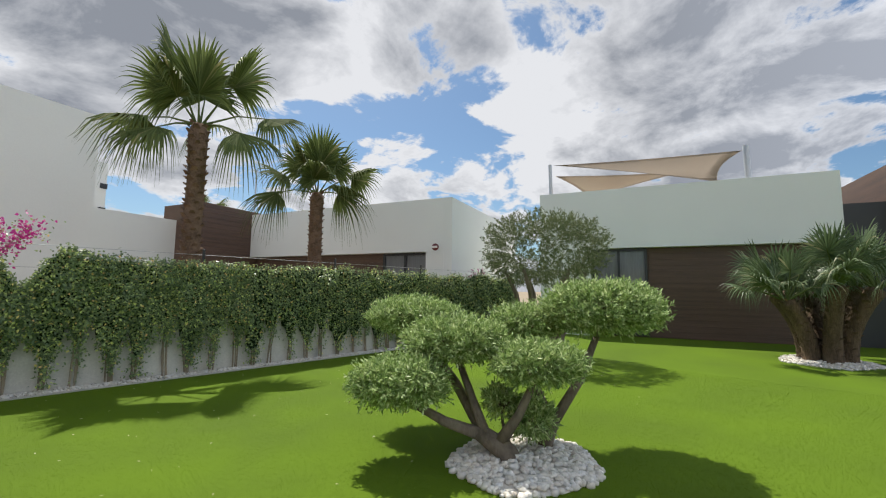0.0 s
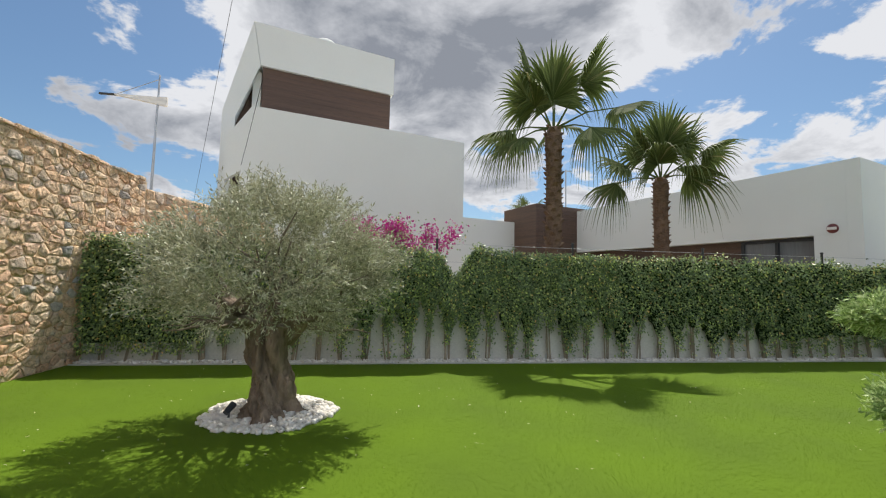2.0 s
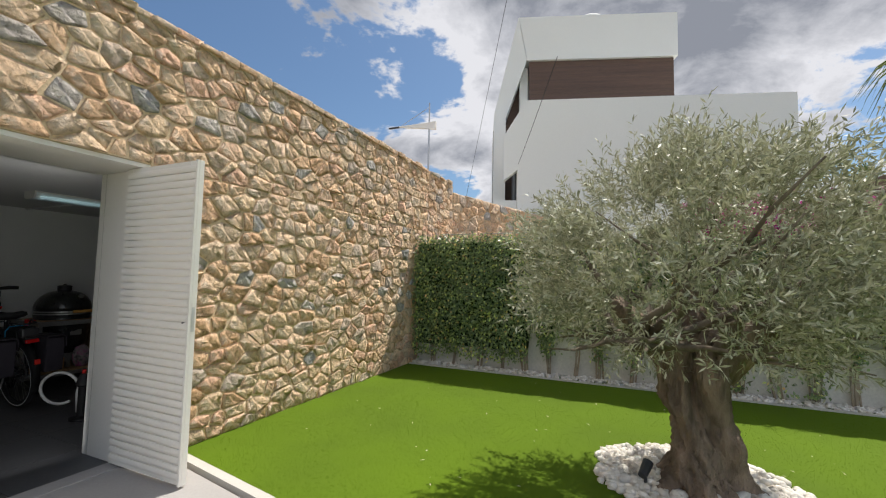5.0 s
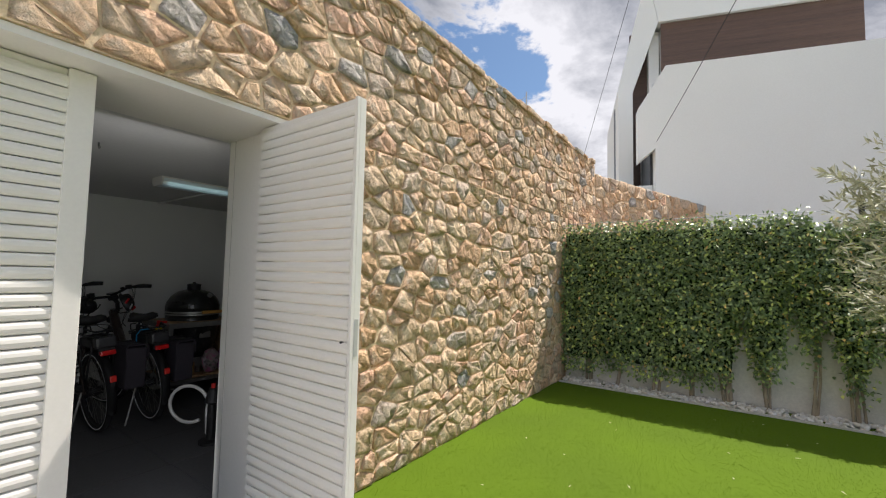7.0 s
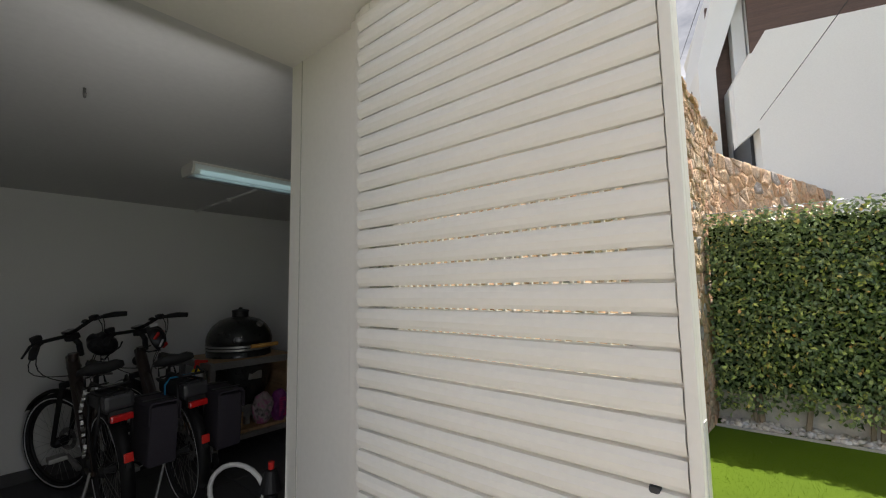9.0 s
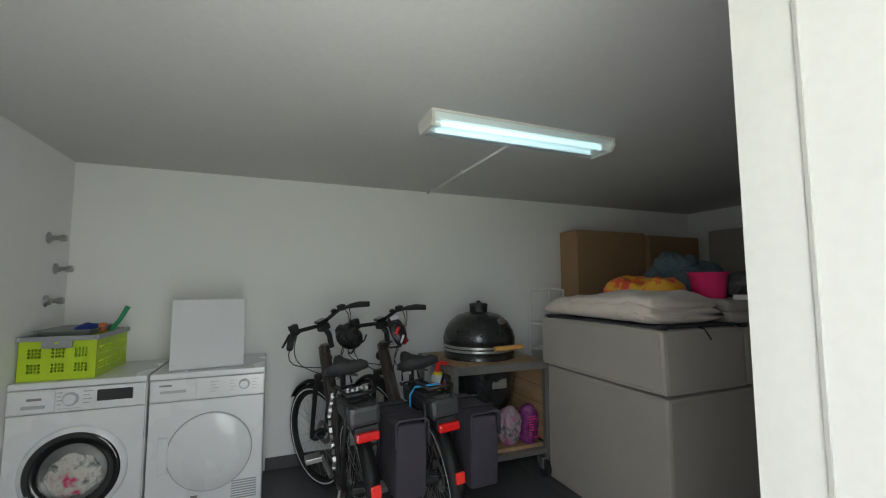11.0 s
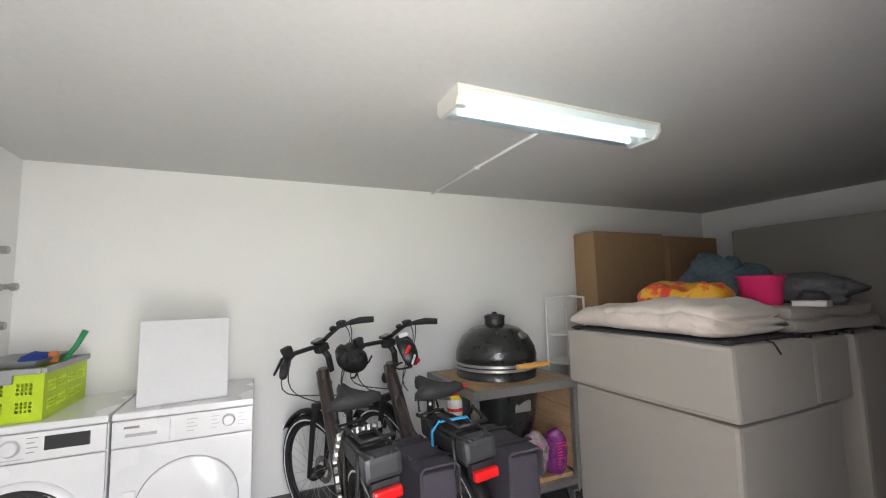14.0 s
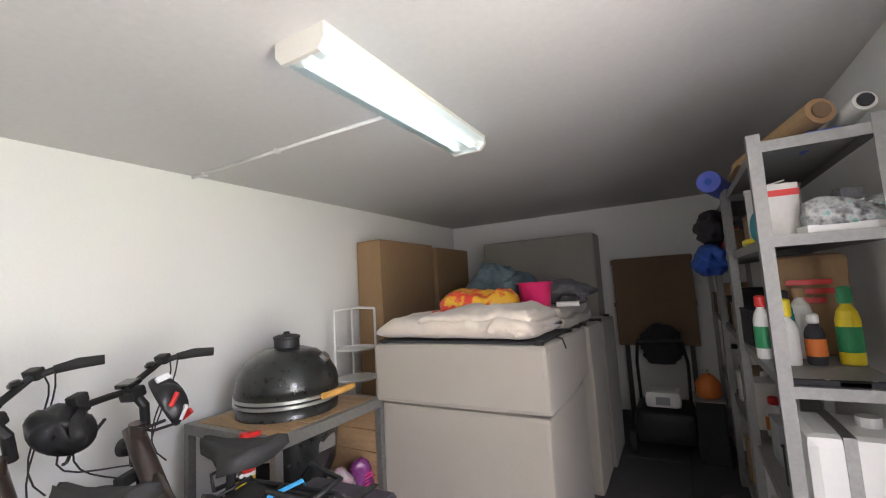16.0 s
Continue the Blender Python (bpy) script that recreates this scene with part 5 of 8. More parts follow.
plain("orange", (0.70, 0.18, 0.03), 0.5)
plain("green", (0.02, 0.28, 0.11), 0.4)
plain("pink", (0.80, 0.035, 0.17), 0.38)
plain("red_foil", (0.75, 0.05, 0.035), 0.35, vary=0.12, bump=0.3, colors=[(0.30, (0.75, 0.05, 0.03)), (0.47, (0.78, 0.07, 0.04)), (0.53, (0.85, 0.48, 0.03)), (0.62, (0.80, 0.40, 0.03)), (0.72, (0.80, 0.62, 0.55))], big=7, fine=18)
plain("purple_foil", (0.17, 0.025, 0.15), 0.3, vary=0.5, bump=0.3, big=12, fine=50)
plain("bag_print", (0.30, 0.25, 0.26), 0.4, vary=0.5, bump=0.3, colors=[(0.35, (0.05, 0.04, 0.05)), (0.5, (0.35, 0.30, 0.30)), (0.62, (0.42, 0.10, 0.25))], big=14, fine=30)
plain("sky_blue", (0.03, 0.36, 0.70), 0.6)
plain("yellow", (0.80, 0.62, 0.02), 0.4)
plain("red", (0.70, 0.03, 0.025), 0.38)
plain("white_plastic", (0.78, 0.78, 0.76), 0.4, vary=0.04)
plain("paper", (0.72, 0.70, 0.66), 0.8)
plain("trainer", (0.3, 0.3, 0.3), 0.8, vary=0.3, bump=0.3, colors=[(0.38, (0.10, 0.10, 0.105)), (0.47, (0.30, 0.31, 0.31)), (0.55, (0.52, 0.53, 0.52)), (0.62, (0.20, 0.42, 0.40))], big=22, fine=50)
plain("mat_blue", (0.10, 0.14, 0.55), 0.8, bump=0.2)
plain("teal", (0.02, 0.26, 0.30), 0.6)
plain("royal", (0.02, 0.09, 0.42), 0.6, bump=0.3, vary=0.3)
plain("dark_cloth", (0.03, 0.03, 0.034), 0.9, vary=0.4, bump=0.4)
plain("grey_cloth", (0.11, 0.11, 0.115), 0.92, vary=0.4, bump=0.4)
plain("laundry", (0.50, 0.47, 0.44), 0.9, vary=0.35, bump=0.5, colors=[(0.38, (0.10, 0.12, 0.12)), (0.5, (0.62, 0.60, 0.56)), (0.6, (0.50, 0.46, 0.40)), (0.68, (0.62, 0.06, 0.16))], big=9, fine=18)
glass = bpy.data.materials.new("glass")
glass.use_nodes = True
gb = glass.node_tree.nodes["Principled BSDF"]
gb.inputs["Transmission Weight"].default_value, gb.inputs["Roughness"].default_value, gb.inputs["IOR"].default_value = 1.0, 0.02, 1.3
gb.inputs["Base Color"].default_value = (0.9, 0.92, 0.93, 1)
M["glass"] = glass
M["diffuser"] = bpy.data.materials.new("diffuser")
M["diffuser"].use_nodes = True
db = M["diffuser"].node_tree.nodes["Principled BSDF"]
db.inputs["Transmission Weight"].default_value, db.inputs["Roughness"].default_value, db.inputs["IOR"].default_value = 1.0, 0.35, 1.08
db.inputs["Base Color"].default_value = (0.88, 0.97, 0.98, 1)


def bars(parent, x, y0, y1, z, rows, gap, h, material, name="marking"):
    """Unreadable small print: short flat bars on a face that looks towards +x."""
    bm = bmesh.new()
    for k in range(rows):
        box(bm, x, x + 0.001, y0, y1 - (k % 2) * (y1 - y0) * 0.3, z - k * gap - h, z - k * gap)
    return part(name, bm, material, parent)


def disc_x(bm, cy, cz, prof, n=40):
    """A turned piece whose axis is +x: (radius, x) pairs round (cy, cz)."""
    return lathe(bm, prof, n, m=Matrix.Translation((0, cy, cz)) @ Matrix.Rotation(radians(90), 4, "Y"))


def soft(bm, cuts=3, amount=0.01, scale=4.0, seed=0.0):
    """Cuts a mesh finer and pushes its points about a little, like cloth."""
    bmesh.ops.subdivide_edges(bm, edges=bm.edges[:], cuts=cuts, use_grid_fill=True)
    for v in bm.verts:
        p = v.co * scale + Vector((seed, seed * 1.7, 0))
        v.co += Vector((noise.noise(p), noise.noise(p + Vector((9, 0, 0))), noise.noise(p + Vector((0, 9, 0))))) * amount
    return bm


# ---- ceiling light and conduit ----
lamp = thing("ceiling_light", "white twin-tube fluorescent batten light, switched on", "ceiling light", (-2.12, 4.425, CZ))
part("body", prismed([(-0.10, 0), (0.10, 0), (0.10, -0.012), (0.06, -0.03), (-0.06, -0.03), (-0.10, -0.012)], -0.535, 0.535, "y"), M["frame_white"], lamp)
for y0 in (-0.55, 0.535):
    part("end_cap", prismed([(-0.10, 0.0), (0.10, 0.0), (0.10, -0.045), (0.075, -0.075), (-0.075, -0.075), (-0.10, -0.045)], y0, y0 + 0.015, "y"), M["frame_white"], lamp)
dif = part("diffuser", prismed([(-0.098, -0.014), (-0.096, -0.045), (-0.07, -0.072), (0.07, -0.072), (0.096, -0.045), (0.098, -0.014), (0.094, -0.014), (0.092, -0.043), (0.068, -0.068), (-0.068, -0.068), (-0.092, -0.043), (-0.094, -0.014)],
                                   -0.534, 0.534, "y"), M["diffuser"], lamp, "clear ribbed diffuser")
dif.visible_shadow = False
for dx in (-0.042, 0.042):
    tb = part("tube", tubed([(dx, -0.49, -0.047), (dx, 0.49, -0.047)], 0.013, 14), M["tube"], lamp, "glowing fluorescent tube", smooth=True)
    for y0 in (-0.52, 0.49):
        part("socket", boxed(dx - 0.016, dx + 0.016, y0, y0 + 0.03, -0.064, -0.03), M["frame_white"], tb)
cond = thing("conduit", "thin white electrical conduit along the ceiling", "conduit", (-2.2, 4.465, CZ))
part("pipe", tubed([(-0.02, 0, -0.010), (-1.498, 0, -0.010)], 0.009, 10), M["white_plastic"], cond, smooth=True)
for x in (-0.75, -1.38):
    part("clip", boxed(x - 0.012, x + 0.012, -0.014, 0.014, -0.024, 0.0, bevel=0.003), M["white_plastic"], cond)
hook = thing("ceiling_hook", "small dark hook screwed into the ceiling", "hook", (-1.33, 3.26, CZ))
part("hook", tubed([(0, 0, 0), (0, 0, -0.025), (0.012, 0, -0.04), (0.024, 0, -0.028)], 0.005, 8), M["dull_steel"], hook, smooth=True)


# ---- washing machine and dryer ----
def machine(name, label, y):
    t = thing(name, label, name.replace("_", " "), (-3.68, y, 0.0))
    part("body", boxed(0, 0.555, 0, 0.595, 0.02, 0.815, bevel=0.008), M["enamel"], t)
    part("top", boxed(-0.005, 0.575, 0, 0.595, 0.817, 0.85, bevel=0.008), M["enamel"], t)
    part("front", boxed(0.556, 0.575, 0.003, 0.592, 0.09, 0.690, bevel=0.006), M["enamel"], t)
    part("plinth", boxed(0.545, 0.566, 0.01, 0.585, 0.02, 0.085, bevel=0.004), M["enamel"], t)
    for fy in (0.05, 0.545):
        for fx in (0.06, 0.5):
            part("foot", tubed([(fx, fy, 0), (fx, fy, 0.022)], 0.022, 12), M["black_plastic"], t)
    return t


wm = machine("washing_machine", "white front-loading washing machine with laundry inside", 1.985)
pan = part("control_panel", boxed(0.556, 0.580, 0.003, 0.592, 0.695, 0.814, bevel=0.006), M["enamel"], wm)
part("drawer", boxed(0.578, 0.586, 0.012, 0.200, 0.702, 0.808, bevel=0.004), M["enamel"], pan, "detergent drawer")
part("drawer_grip", boxed(0.585, 0.590, 0.065, 0.160, 0.722, 0.738, bevel=0.002), M["silver_plastic"], pan)
part("dial", disc_x(bmesh.new(), 0.262, 0.758, [(0, 0.60), (0.026, 0.60), (0.029, 0.594), (0.031, 0.578)]), M["enamel"], pan, smooth=False)
part("dial_ring", disc_x(bmesh.new(), 0.262, 0.758, [(0.036, 0.578), (0.036, 0.582), (0.032, 0.583)]), M["silver_plastic"], pan)
part("display", boxed(0.579, 0.583, 0.375, 0.535, 0.735, 0.795, bevel=0.002), M["black_gloss"], pan, "black display")
bars(pan, 0.5805, 0.315, 0.355, 0.795, 4, 0.02, 0.004, M["grey_plastic"]); bars(pan, 0.5805, 0.190 + 0.015, 0.228, 0.795, 4, 0.02, 0.004, M["grey_plastic"])
bars(pan, 0.5865, 0.085, 0.145, 0.775, 1, 0.02, 0.012, M["dull_steel"], "badge"); bars(pan, 0.581, 0.21, 0.31, 0.712, 1, 0.02, 0.004, M["silver_plastic"])
door = part("porthole", disc_x(bmesh.new(), 0.298, 0.385, [(0.232, 0.574), (0.232, 0.585), (0.222, 0.596), (0.205, 0.603)], 56), M["enamel"], wm, "round door", smooth=True)
part("door_ring", disc_x(bmesh.new(), 0.298, 0.385, [(0.206, 0.600), (0.203, 0.607), (0.190, 0.611), (0.150, 0.606), (0.146, 0.590)], 56), M["black_gloss"], door, "black door ring", smooth=True)
gl = part("door_glass", disc_x(bmesh.new(), 0.298, 0.385, [(0.147, 0.596), (0.12, 0.585), (0.07, 0.56), (0, 0.552), (0, 0.556), (0.07, 0.564), (0.12, 0.589), (0.147, 0.600)], 48), M["glass"], door, smooth=True)
gl.visible_shadow = False
part("drum", disc_x(bmesh.new(), 0.298, 0.385, [(0.146, 0.5915), (0.146, 0.577), (0, 0.5765)], 40), M["dull_steel"], door)
bm = bmesh.new(); bmesh.ops.create_icosphere(bm, subdivisions=4, radius=1)
for v in bm.verts:
    k = 1 + 0.22 * noise.noise(v.co * 2.3)
    v.co = Vector((v.co.x * 0.010 * k + 0.5725 + 0.008, v.co.y * 0.118 * k + 0.298, v.co.z * 0.105 * k + 0.365))
for v in bm.verts:
    v.co.x = max(v.co.x, 0.5775)
part("laundry", bm, M["laundry"], door, "tumbled light and red laundry", smooth=True)
part("latch", boxed(0.606, 0.616, 0.085, 0.130, 0.28, 0.305, bevel=0.004), M["silver_plastic"], door)
part("filter_flap", boxed(0.564, 0.569, 0.47, 0.57, 0.03, 0.08, bevel=0.003), M["enamel"], wm)
bars(wm, 0.5752, 0.49, 0.515, 0.165, 1, 0.02, 0.006, M["grey_plastic"], "badge")

dr = machine("tumble_dryer", "white tumble dryer with a plain round door", 2.592)
pan = part("control_panel", boxed(0.556, 0.580, 0.003, 0.592, 0.695, 0.814, bevel=0.006), M["enamel"], dr)
part("drawer", boxed(0.578, 0.585, 0.008, 0.232, 0.702, 0.810, bevel=0.004), M["enamel"], pan, "water drawer")
part("drawer_grip", boxed(0.584, 0.589, 0.055, 0.180, 0.742, 0.756, bevel=0.002), M["silver_plastic"], pan)
part("dial", disc_x(bmesh.new(), 0.482, 0.762, [(0, 0.602), (0.022, 0.602), (0.025, 0.594), (0.027, 0.578)]), M["enamel"], pan)
part("dial_ring", disc_x(bmesh.new(), 0.482, 0.762, [(0.031, 0.578), (0.031, 0.583), (0.027, 0.584)]), M["silver_plastic"], pan)
for a, b in ((0.300, 0.345), (0.405, 0.44), (0.525, 0.56)):
    bars(pan, 0.5805, a, b, 0.79, 4, 0.018, 0.004, M["silver_plastic"])
bars(pan, 0.5855, 0.05, 0.11, 0.79, 1, 0.02, 0.010, M["dull_steel"], "badge")
door = part("round_door", disc_x(bmesh.new(), 0.315, 0.395, [(0.216, 0.574), (0.216, 0.583), (0.212, 0.586), (0.10, 0.590), (0, 0.591)], 64), M["enamel"], dr, smooth=True)
part("door_groove", disc_x(bmesh.new(), 0.315, 0.395, [(0.221, 0.5752), (0.221, 0.5772), (0.216, 0.5772)], 64), M["grey_plastic"], dr)
part("door_grip", boxed(0.575, 0.587, 0.055, 0.105, 0.30, 0.50, bevel=0.006), M["enamel"], door)
for k in range(8):
    part("vent_slat", boxed(0.567, 0.5765, 0.43, 0.565, 0.105 + k * 0.014, 0.112 + k * 0.014), M["grey_plastic"], dr)
bars(dr, 0.5752, 0.225, 0.26, 0.16, 1, 0.02, 0.014, M["dull_steel"], "badge")

# on the machines
board = thing("white_board", "thin white board standing on the tumble dryer", "board", (-3.17, 2.668, 0.851), 8)
part("panel", boxed(-0.03, 0, 0, 0.395, 0, 0.415, bevel=0.004, m=Matrix.Rotation(radians(-4), 4, "Y")), M["board"], board)
part("edge", boxed(-0.0325, -0.0305, 0.004, 0.391, 0.004, 0.411, m=Matrix.Rotation(radians(-4), 4, "Y")), M["silver_plastic"], board)
crate = thing("folding_crate", "lime green folding crate with grey rim on the washing machine", "crate", (-3.62, 2.01, 0.851), -2)
part("base", boxed(0, 0.46, 0, 0.335, 0, 0.012), M["lime"], crate)


def pierced(x_axis, length, height, cols):
    """A side of the crate: posts and rails with blocks of small holes between."""
    bm = bmesh.new()
    edges = [0.0] + sum(([length * (c - 0.085), length * (c + 0.085)] for c in cols), []) + [length]
    def put(a, b, z0, z1):
        if x_axis:
            box(bm, a, b, 0, 0.008, z0, z1)
        else:
            box(bm, 0, 0.008, a, b, z0, z1)
    for a, b in zip(edges[0::2], edges[1::2]):
        put(a, b, 0.0, height)
    rows = ((0.028, 0.075), (0.105, 0.155))
    for c in cols:
        a, b = length * (c - 0.085), length * (c + 0.085)
        z = 0.0
        for z0, z1 in rows:
            put(a, b, z, z0)
            n = 4
            for i in range(1, n):
                q = a + (b - a) * i / n
                put(q - 0.003, q + 0.003, z0, z1)
            for i in range(1, 3):
                q = z0 + (z1 - z0) * i / 3
                put(a, b, q - 0.003, q + 0.003)
            z = z1
        put(a, b, z, height)
    return bm


front = part("side", pierced(False, 0.335, 0.195, (0.2, 0.5, 0.8)), M["lime"], crate); front.location = (0.452, 0, 0.012)
back = part("side", pierced(False, 0.335, 0.195, (0.2, 0.5, 0.8)), M["lime"], crate); back.location = (0, 0, 0.012)
for y in (0.0, 0.327):
    s = part("side", pierced(True, 0.444, 0.195, (0.15, 0.38, 0.62, 0.85)), M["lime"], crate); s.location = (0.008, y, 0.012)
bm = bmesh.new()
for a in ((-0.01, 0.47, -0.012, 0.008), (-0.01, 0.47, 0.327, 0.347)):
    box(bm, *a, 0.205, 0.232, bevel=0.004)
for a in ((-0.012, 0.006, 0.01, 0.325), (0.454, 0.474, 0.01, 0.325)):
    box(bm, *a, 0.206, 0.231, bevel=0.004)
part("rim", bm, M["grey_plastic"], crate, "grey folded rim")
part("handle", boxed(0.458, 0.478, 0.10, 0.23, 0.168, 0.21, bevel=0.004), M["grey_plastic"], crate)
part("button", boxed(0.470, 0.480, 0.155, 0.172, 0.19, 0.203, bevel=0.003), M["lime"], crate)
tray = thing("plastic_tray", "grey plastic tray resting in the crate", "tray", (-3.58, 2.04, 1.075), -2)
part("tray", lathed([(0.14, 0.0), (0.175, 0.03), (0.18, 0.035), (0.168, 0.03), (0.135, 0.006), (0, 0.006)], 4, m=Matrix.Translation((0.20, 0.135, 0)) @ Matrix.Diagonal((1.5, 1.0, 1, 1)) @ Matrix.Rotation(radians(45), 4, "Z")), M["grey_plastic"], tray)
cl = thing("cloth", "crumpled dark blue cleaning cloth in the crate", "cloth", (-3.42, 2.20, 1.085))
bm = bmesh.new(); bmesh.ops.create_icosphere(bm, subdivisions=3, radius=1)
for v in bm.verts:
    v.co = Vector((v.co.x * 0.05, v.co.y * 0.065, max(-0.2, v.co.z) * 0.04)) * (1 + 0.4 * noise.noise(v.co * 2.5))
part("cloth", bm, M["blue_cloth"], cl, smooth=True)
jar = thing("spray_can", "small orange capped can in the crate", "can", (-3.36, 2.285, 1.08))
part("can", lathed([(0, 0), (0.02, 0), (0.021, 0.005), (0.021, 0.045), (0.018, 0.05), (0, 0.05)], 16), M["orange"], jar, smooth=False)
part("ring", lathed([(0.0215, 0.018), (0.0222, 0.02), (0.0215, 0.03)], 16), M["dull_steel"], jar)
br = thing("brush", "green-handled brush leaning in the crate", "brush", (-3.36, 2.31, 1.06))
part("handle", tubed([(0, 0, 0), (0.0, 0.06, 0.09), (0.0, 0.095, 0.165)], [0.012, 0.012, 0.014], 10), M["green"], br, smooth=True)
part("ferrule", tubed([(0, -0.01, -0.02), (0, 0.004, 0.004)], 0.015, 10), M["black_plastic"], br)
for x, z in ((-3.42, 1.635), (-3.53, 1.455), (-3.44, 1.262)):
    tp = thing("wall_tap", "small chrome water tap on the white wall", "tap", (x, SY, z), group="wall taps")
    part("flange", lathed([(0, 0), (0.034, 0), (0.034, 0.006), (0.014, 0.012), (0.014, 0.02)], 20, m=Matrix.Rotation(radians(-90), 4, "X")), M["steel"], tp, smooth=True)
    part("spindle", tubed([(0, 0.0, 0), (0, 0.05, 0)], 0.014, 14), M["steel"], tp)
    part("knob", tubed([(0, 0.045, 0), (0, 0.062, 0), (0, 0.085, 0)], [0.012, 0.021, 0.019], 8), M["steel"], tp)
    part("outlet", tubed([(0, 0.03, 0), (0.03, 0.034, -0.004), (0.04, 0.034, -0.016)], 0.009, 10), M["steel"], tp)


# ---- electric bicycles ----
def torus(bm, R, r, n=48, k=8, m=None, squash=1.0):
    """A ring in the xz plane."""
    vs = [[bm.verts.new(((R + r * math.cos(b)) * math.cos(a), r * squash * math.sin(b), (R + r * math.cos(b)) * math.sin(a)))
           for b in (2 * math.pi * j / k for j in range(k))] for a in (2 * math.pi * i / n for i in range(n))]
    for i in range(n):
        for j in range(k):
            bm.faces.new((vs[i][j], vs[(i + 1) % n][j], vs[(i + 1) % n][(j + 1) % k], vs[i][(j + 1) % k]))
    return bm


def arc_guard(bm, R, a0, a1, w, n=22, m=None):
    """A mudguard: a curved strip in the xz plane."""
    rows = []
    for i in range(n + 1):
        a = radians(a0 + (a1 - a0) * i / n)
        rows.append([bm.verts.new(((R + d) * math.cos(a), y, (R + d) * math.sin(a))) for y, d in ((-w, -0.012), (-w * 0.6, 0.004), (0, 0.010), (w * 0.6, 0.004), (w, -0.012))])
    for a, b in zip(rows, rows[1:]):
        for k in range(4):
            bm.faces.new((a[k], b[k], b[k + 1], a[k + 1]))
    bmesh.ops.solidify(bm, geom=bm.faces[:], thickness=0.003)
    return bm


def wheel(parent, at, turn=0.0):
    w = part("wheel", torus(bmesh.new(), 0.315, 0.024, 56, 10), M["black_rubber"], parent, "black tyre with a white reflective stripe", smooth=True)
    w.location, w.rotation_euler = at, (0, 0, radians(turn))
    for s in (-1, 1):
        bm = torus(bmesh.new(), 0.309, 0.0055, 56, 6, squash=0.4)
        bmesh.ops.translate(bm, verts=bm.verts[:], vec=(0, s * 0.0215, 0))
        part("stripe", bm, M["reflect_white"], w, smooth=True)
    part("rim", torus(bmesh.new(), 0.282, 0.012, 48, 8), M["black_plastic"], w, smooth=True)
    part("hub", tubed([(0, -0.05, 0), (0, -0.03, 0), (0, 0.03, 0), (0, 0.05, 0)], [0.02, 0.035, 0.035, 0.02], 16), M["black_plastic"], w)
    bm = bmesh.new()
    for k in range(28):
        a, b = 2 * math.pi * k / 28, 2 * math.pi * k / 28 + (0.35 if k % 2 else -0.35)
        y = 0.028 if k % 4 < 2 else -0.028
        tube(bm, [(0.03 * math.cos(b), y, 0.03 * math.sin(b)), (0.275 * math.cos(a), 0, 0.275 * math.sin(a))], 0.0011, 4, caps=False)
    part("spokes", bm, M["steel"], w)
    part("brake_disc", lathed([(0.045, -0.001), (0.08, -0.001), (0.08, 0.001), (0.045, 0.001)], 28, m=Matrix.Translation((0, -0.045, 0)) @ Matrix.Rotation(radians(90), 4, "X")), M["dull_steel"], w)
    return w


RS = 0.13  # how far the rear axle sits ahead of the tail


